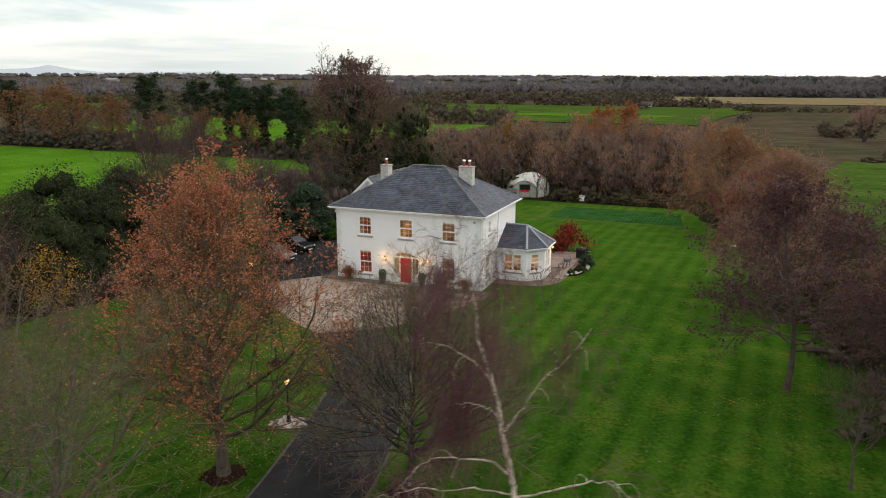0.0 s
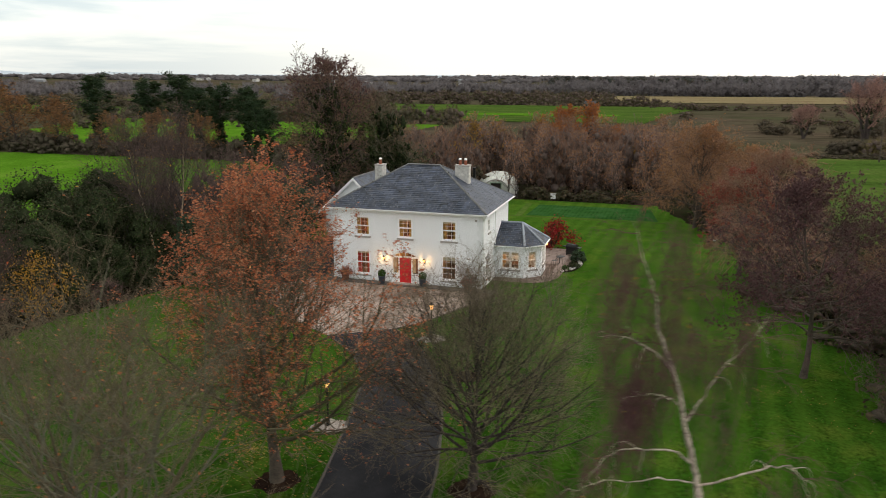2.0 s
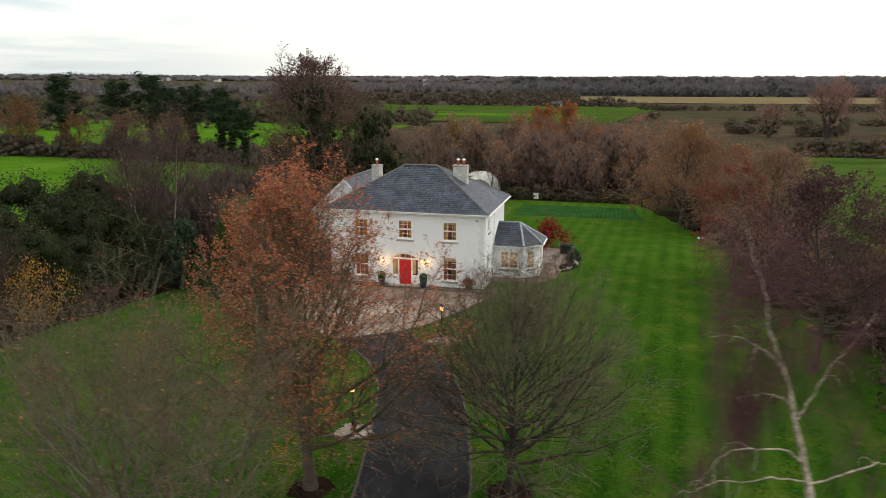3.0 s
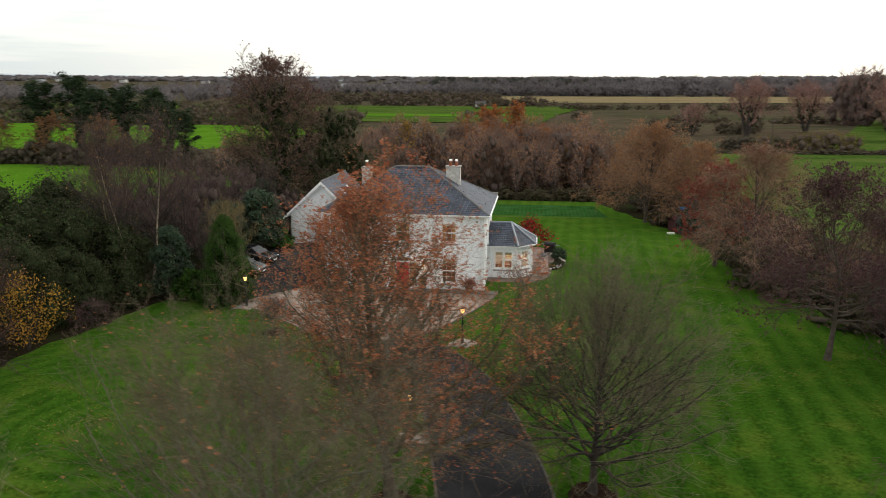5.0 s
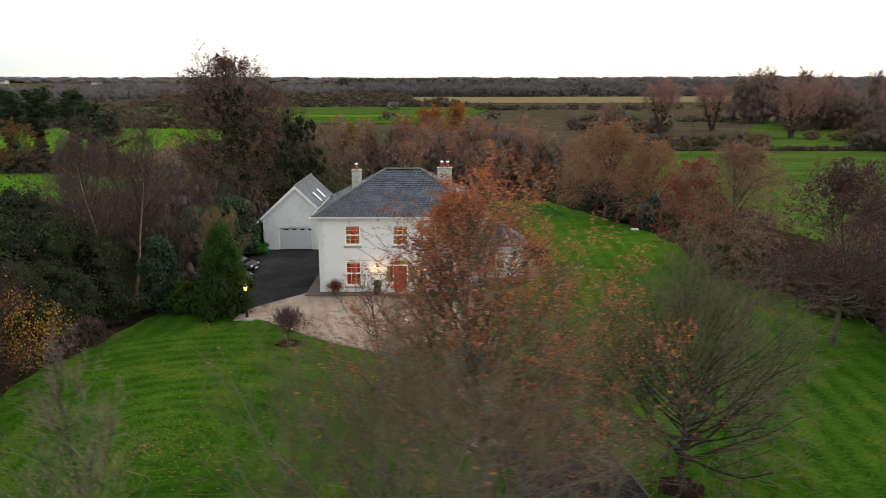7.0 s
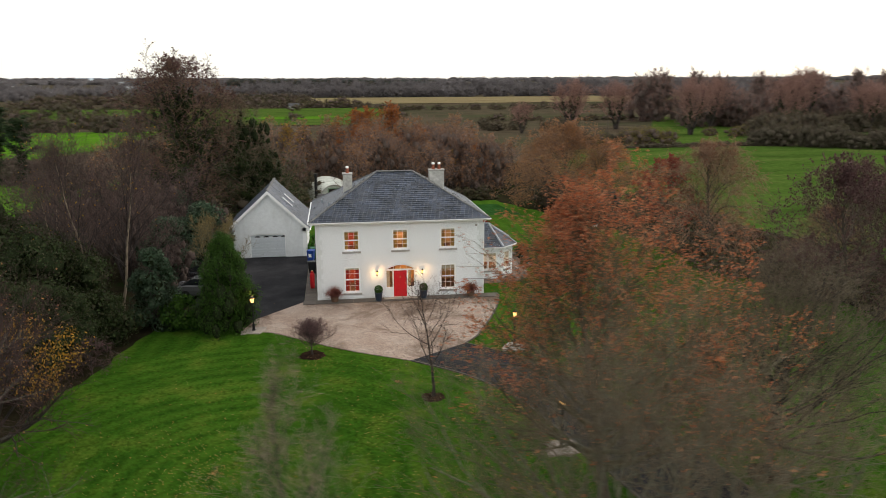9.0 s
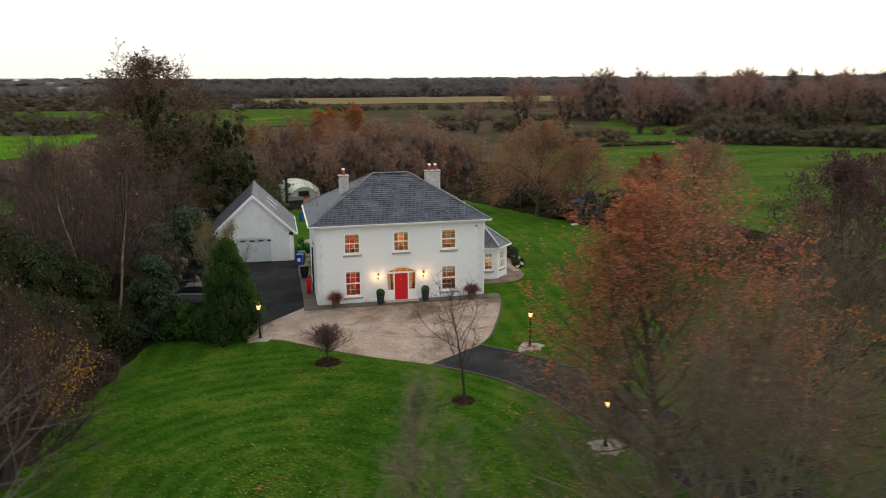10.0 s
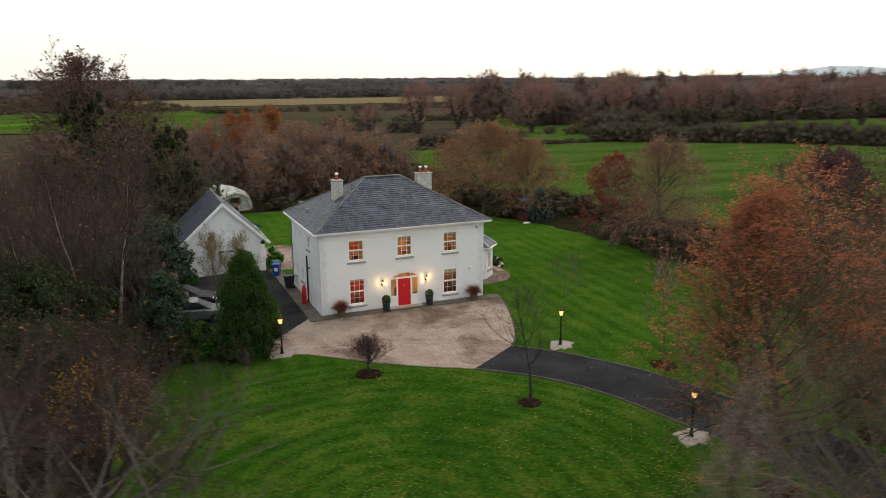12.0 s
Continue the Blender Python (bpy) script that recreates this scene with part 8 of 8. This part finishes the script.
part("box", Shape().box(-1.0, 1.0, -0.6, 0.6, 0, 1.25), BARK_DARK, lean)
part("lid", Shape().add([(-1.1, -0.75, 1.22), (1.1, -0.75, 1.22), (1.1, 0.7, 1.5), (-1.1, 0.7, 1.5), (-1.1, -0.75, 1.28), (1.1, -0.75, 1.28), (1.1, 0.7, 1.56), (-1.1, 0.7, 1.56)], [(3, 2, 1, 0), (4, 5, 6, 7), (0, 1, 5, 4), (1, 2, 6, 5), (2, 3, 7, 6), (3, 0, 4, 7)]), FAR_ROOF, lean)
hive = thing("beehive", (3.9, 51.5, float(gz(3.9, 51.5)) + 0.03), "small white stacked box hive at the garden end", "beehive")
part("box", Shape().box(-0.35, 0.35, -0.3, 0.3, 0.2, 0.62, 0.02).box(-0.33, 0.33, -0.28, 0.28, 0.64, 0.85, 0.02), WHITE, hive)
part("lid", Shape().box(-0.4, 0.4, -0.35, 0.35, 0.85, 0.93, 0.02), SILL, hive)
for sx in (-0.28, 0.28):
    part("leg", Shape().box(sx - 0.05, sx + 0.05, -0.25, 0.25, 0, 0.2), WOOD, hive)
SHEDRED = material("dark_red_timber", (0.06, 0.016, 0.016), 0.8, spread=0.3)
play = thing("play_house", (25.3, 27.0, float(gz(25.3, 27.0))), "small dark red timber play house under the trees", "play house", turn=20)
part("wall", Shape().box(-1.0, 1.0, -0.8, 0.8, 0, 1.25), SHEDRED, play)
part("roof", Shape().add([(-1.15, -0.95, 1.2), (1.15, -0.95, 1.2), (1.15, 0, 1.75), (-1.15, 0, 1.75), (1.15, 0.95, 1.2), (-1.15, 0.95, 1.2), (-1.15, -0.95, 1.14), (1.15, -0.95, 1.14), (1.15, 0, 1.69), (-1.15, 0, 1.69), (1.15, 0.95, 1.14), (-1.15, 0.95, 1.14)], [(0, 1, 2, 3), (3, 2, 4, 5), (9, 8, 7, 6), (11, 10, 8, 9), (0, 6, 7, 1), (5, 4, 10, 11), (0, 3, 9, 6), (3, 5, 11, 9), (1, 7, 8, 2), (2, 8, 10, 4)]), SHEDRED, play)
TARP = material("blue_tarpaulin", (0.02, 0.10, 0.26), 0.5, spread=0.2)
tarp = thing("swing_frame", (26.3, 30.0, float(gz(26.3, 30.0))), "garden swing frame with blue canopy", "swing")
for sx in (-1.1, 1.1):
    part("leg", Shape().tube([(sx, -0.9, 0), (sx, 0, 2.2), (sx, 0.9, 0)], 0.04, 6), BLACK, tarp)
part("canopy", Shape().add([(-0.7, -0.5, 2.1), (0.7, -0.5, 2.1), (0.7, 0, 2.35), (-0.7, 0, 2.35), (0.7, 0.5, 2.1), (-0.7, 0.5, 2.1), (-0.7, -0.5, 2.06), (0.7, -0.5, 2.06), (0.7, 0, 2.31), (-0.7, 0, 2.31), (0.7, 0.5, 2.06), (-0.7, 0.5, 2.06)], [(0, 1, 2, 3), (3, 2, 4, 5), (9, 8, 7, 6), (11, 10, 8, 9), (0, 6, 7, 1), (5, 4, 10, 11)]), TARP, tarp)
tray = thing("sand_tray", (24.0, 25.0, float(gz(24.0, 25.0)) + 0.06), "small white plastic tray on the lawn", "tray")
part("tray", Shape().box(-0.38, 0.38, -0.2, 0.2, 0, 0.16, 0.04), WHITE, tray)
pole = thing("power_pole", (62.0, 122.0, float(gz(62, 122))), "weathered timber power pole at the field edge", "pole")
part("pole", Shape().tube([(0, 0, 0), (0, 0, 9.0)], [0.16, 0.10], 8), BARK, pole)
part("crossarm", Shape().box(-0.9, 0.9, -0.06, 0.06, 8.4, 8.55), BARK, pole)
slide = thing("slide", (-5.6, 37.6, float(gz(-5.6, 37.6)) + 0.06), "small dark blue plastic slide on the back lawn", "slide", turn=-60)
part("chute", Shape().add([(-0.25, 0, 1.1), (0.25, 0, 1.1), (0.25, 2.0, 0.12), (-0.25, 2.0, 0.12), (-0.25, 0, 1.0), (0.25, 0, 1.0), (0.25, 2.0, 0.0), (-0.25, 2.0, 0.0)], [(0, 1, 2, 3), (7, 6, 5, 4), (0, 3, 7, 4), (1, 5, 6, 2), (2, 6, 7, 3), (0, 4, 5, 1)]), TARP, slide)
part("ladder", Shape().box(-0.25, -0.19, -0.4, -0.02, 0, 1.1).box(0.19, 0.25, -0.4, -0.02, 0, 1.1), TARP, slide)

# mown strips of the back lawn
STRIP = ground_material("dry_cut_grass", [(0.04, 0.085, 0.012), (0.065, 0.11, 0.02), (0.085, 0.12, 0.03)], scale=0.6, fine=9.0)
PLOT = ground_material("dark_vegetable_plot", [(0.012, 0.045, 0.010), (0.02, 0.07, 0.014), (0.035, 0.09, 0.03)], stripes=(0, 0.5, 0.4, (0.05, 0.10, 0.03)), scale=0.6)
sheet("plot_green", [(36.2, 2.8, 18.5), (46.5, 2.8, 17.5)], PLOT, 0.075, "darker green vegetable plot at the garden end", "plot")
sheet("path_cut", [(34.6, -2, 20), (35.4, -2, 20)], STRIP, 0.08, "pale cut strip across the lawn", "path")
sheet("path_side", [(35.4, 1.6, 2.4), (47, 0.9, 1.7)], STRIP, 0.08, "pale cut strip beside the plot", "path")


# leaves fallen on lawn, drive and gravel
def litter(name, n, boxes, z, seed, label):
    rng = np.random.default_rng(seed)
    C = []
    for (cx, cy, r), share in boxes:
        k = int(n * share)
        a, d = rng.random(k) * 6.283, r * np.abs(rng.normal(0, 0.55, k))
        C.append(np.stack([cx + d * np.cos(a), cy + d * np.sin(a), np.full(k, z)], 1))
    C = np.concatenate(C)
    C = C[(np.abs(C[:, 0]) < 30) & ~((C[:, 0] > HX0 - 1) & (C[:, 0] < 10.2) & (C[:, 1] > -0.3) & (C[:, 1] < 14)) & (C[:, 1] < 14)]
    mid_x = np.interp(C[:, 1], [-62, -46, -34, -28, -24, -20, -16, -12], [10.1, 9.9, 9.4, 8.7, 7.8, 6.8, 4.8, 1.6])
    on_drive = (np.abs(C[:, 0] - mid_x) < 2.3) & (C[:, 1] < -11)
    C = C[~on_drive | (rng.random(len(C)) < 0.22)]
    ob = part(name, leaves_at(rng, C, 0.028, flat=0.85), LITTER)
    tagged(ob, label, "leaf litter", kind="stuff")


litter("fallen_leaves", 5200, (((2.5, -27, 7), 0.24), ((-10, -24, 12), 0.3), ((2, -20, 14), 0.15), ((9, -18, 6), 0.06), ((24, -14, 10), 0.08), ((-6, -12, 10), 0.08)), 0.10, 5, "yellow and brown leaves fallen on lawn and drive")

def loose_stones(name, n, outline, seed, label):
    """Pebbles that lie on the gravel: small flattened four-sided stones of many tones."""
    rng = np.random.default_rng(seed)
    xs, ys = [q[0] for q in outline], [q[1] for q in outline]
    C = np.stack([rng.uniform(min(xs), max(xs), n), rng.uniform(min(ys), max(ys), n), np.full(n, 0.094)], 1)
    C = C[[inside(outline, x, y) for x, y in C[:, :2]]]
    m = len(C)
    a = rng.random(m)[:, None] * 6.283 + np.arange(4) * 1.571 + rng.normal(0, 0.25, (m, 4))
    r = (0.014 + 0.028 * rng.random(m) ** 3)[:, None] * (0.7 + 0.6 * rng.random((m, 4)))
    ring = np.stack([C[:, :1] + r * np.cos(a), C[:, 1:2] + r * np.sin(a), np.full((m, 4), 0.09)], -1)
    top = C[:, None] + np.stack([np.zeros(m), np.zeros(m), r.mean(1) * 0.8], -1)[:, None]
    V = np.concatenate([ring, top], 1).reshape(-1, 3)
    k = np.arange(m)[:, None, None] * 5
    F = (k + np.array([(0, 1, 4), (1, 2, 4), (2, 3, 4), (3, 0, 4)])).reshape(-1, 3)
    tagged(part(name, (V, F), PEBBLES), label, "gravel", kind="stuff")


def inside(poly, x, y):
    hit = False
    for (x0, y0), (x1, y1) in zip(poly, poly[1:] + poly[:1]):
        if (y0 > y) != (y1 > y) and x < (x1 - x0) * (y - y0) / (y1 - y0) + x0:
            hit = not hit
    return hit


PEBBLES = material("mixed_pebbles", (0.3, 0.25, 0.22), 0.9, spread=0.2, bump=0.0, hue=[(0.12, 0.085, 0.066), (0.32, 0.26, 0.225), (0.44, 0.38, 0.34), (0.20, 0.15, 0.125), (0.38, 0.32, 0.28), (0.09, 0.065, 0.05)], spec=0.1)
loose_stones("loose_gravel", 11000, FORE_R + [(-7.2, -0.95)] + FORE_L, 8, "loose pink, white and brown pebbles on the forecourt")
brown_rng = np.random.default_rng(12)
k = brown_rng.random((1500, 2))
debris = np.stack([-7.0 + 13.6 * k[:, 0], -1.05 - 1.6 * k[:, 1] ** 2.2, np.full(1500, 0.105)], 1)
tagged(part("leaf_debris", leaves_at(brown_rng, debris, 0.035, flat=0.8), DEBRIS), "brown leaf debris swept along the house path", "leaf litter", kind="stuff")

# ---- laid pieces: paving beside the house and patio flags ----
def paving(name, cells, mat, z, label, category, piece="slab"):
    """Square slabs laid one by one with open joints: (x, y, w, d)."""
    ob = thing(name, (0, 0, 0), label, category, kind="structure")
    meshes = {}
    for x, y, w, d in cells:
        key = (round(w, 2), round(d, 2))
        if key not in meshes:
            meshes[key] = mesh_data(piece, *(lambda s: (s.v, s.f))(Shape().box(0.008, w - 0.008, 0.008, d - 0.008, 0, 0.05)), mat)
        o = new(piece, meshes[key])
        o.parent, o.location = ob, (x, y, z + random.uniform(-0.004, 0.006))
    return ob


path_cells = [(-7.2 + i * 0.9, -0.95, 0.9, 0.95) for i in range(16)]
path_cells = [c for c in path_cells if not (c[0] + 0.9 > -1.35 and c[0] < 1.13)] + [(-1.8, -0.95, 0.46, 0.95), (1.13, -0.95, 0.67, 0.95), (-1.34, -0.95, 1.2, 0.4), (-0.14, -0.95, 1.27, 0.4)]
path_cells += [(-7.15, j * 0.95, 0.95, 0.95) for j in range(0, 15)]
paving("pavement_house", path_cells, CONCRETE, 0.085, "damp brown-grey concrete path round the house", "path")
PATIO = outline_smooth([(6.1, 2.9), (8.0, 2.95), (9.8, 3.3), (11.0, 4.9), (11.3, 7.6), (11.6, 10.4), (11.5, 12.6), (10.8, 15.4), (9.0, 16.1), (6.1, 16.1)])
GRIT = ground_material("trodden_pink_grit", [(0.13, 0.095, 0.08), (0.18, 0.135, 0.115), (0.23, 0.18, 0.155)], scale=1.2, fine=24.0, bump=0.6, spread=0.4)
flat_area("patio_bed", PATIO, 0.0, 0.082, GRIT, "trodden pinkish grit round the patio flags", "patio")

flags = []
for i in range(12):
    for j in range(22):
        x, y = 6.2 + i * 0.6, 2.9 + j * 0.6
        in_bay = x < 9.95 and 3.4 < y < 9.2
        if not in_bay and y > 4.0 and all(inside(PATIO, x + a, y + b) for a in (-0.1, 0.7) for b in (-0.1, 0.7)):
            flags.append((x, y, 0.6, 0.6))
paving("pavement_patio", flags, FLAG, 0.085, "pinkish sandstone patio flags round the bay", "patio", "flag")
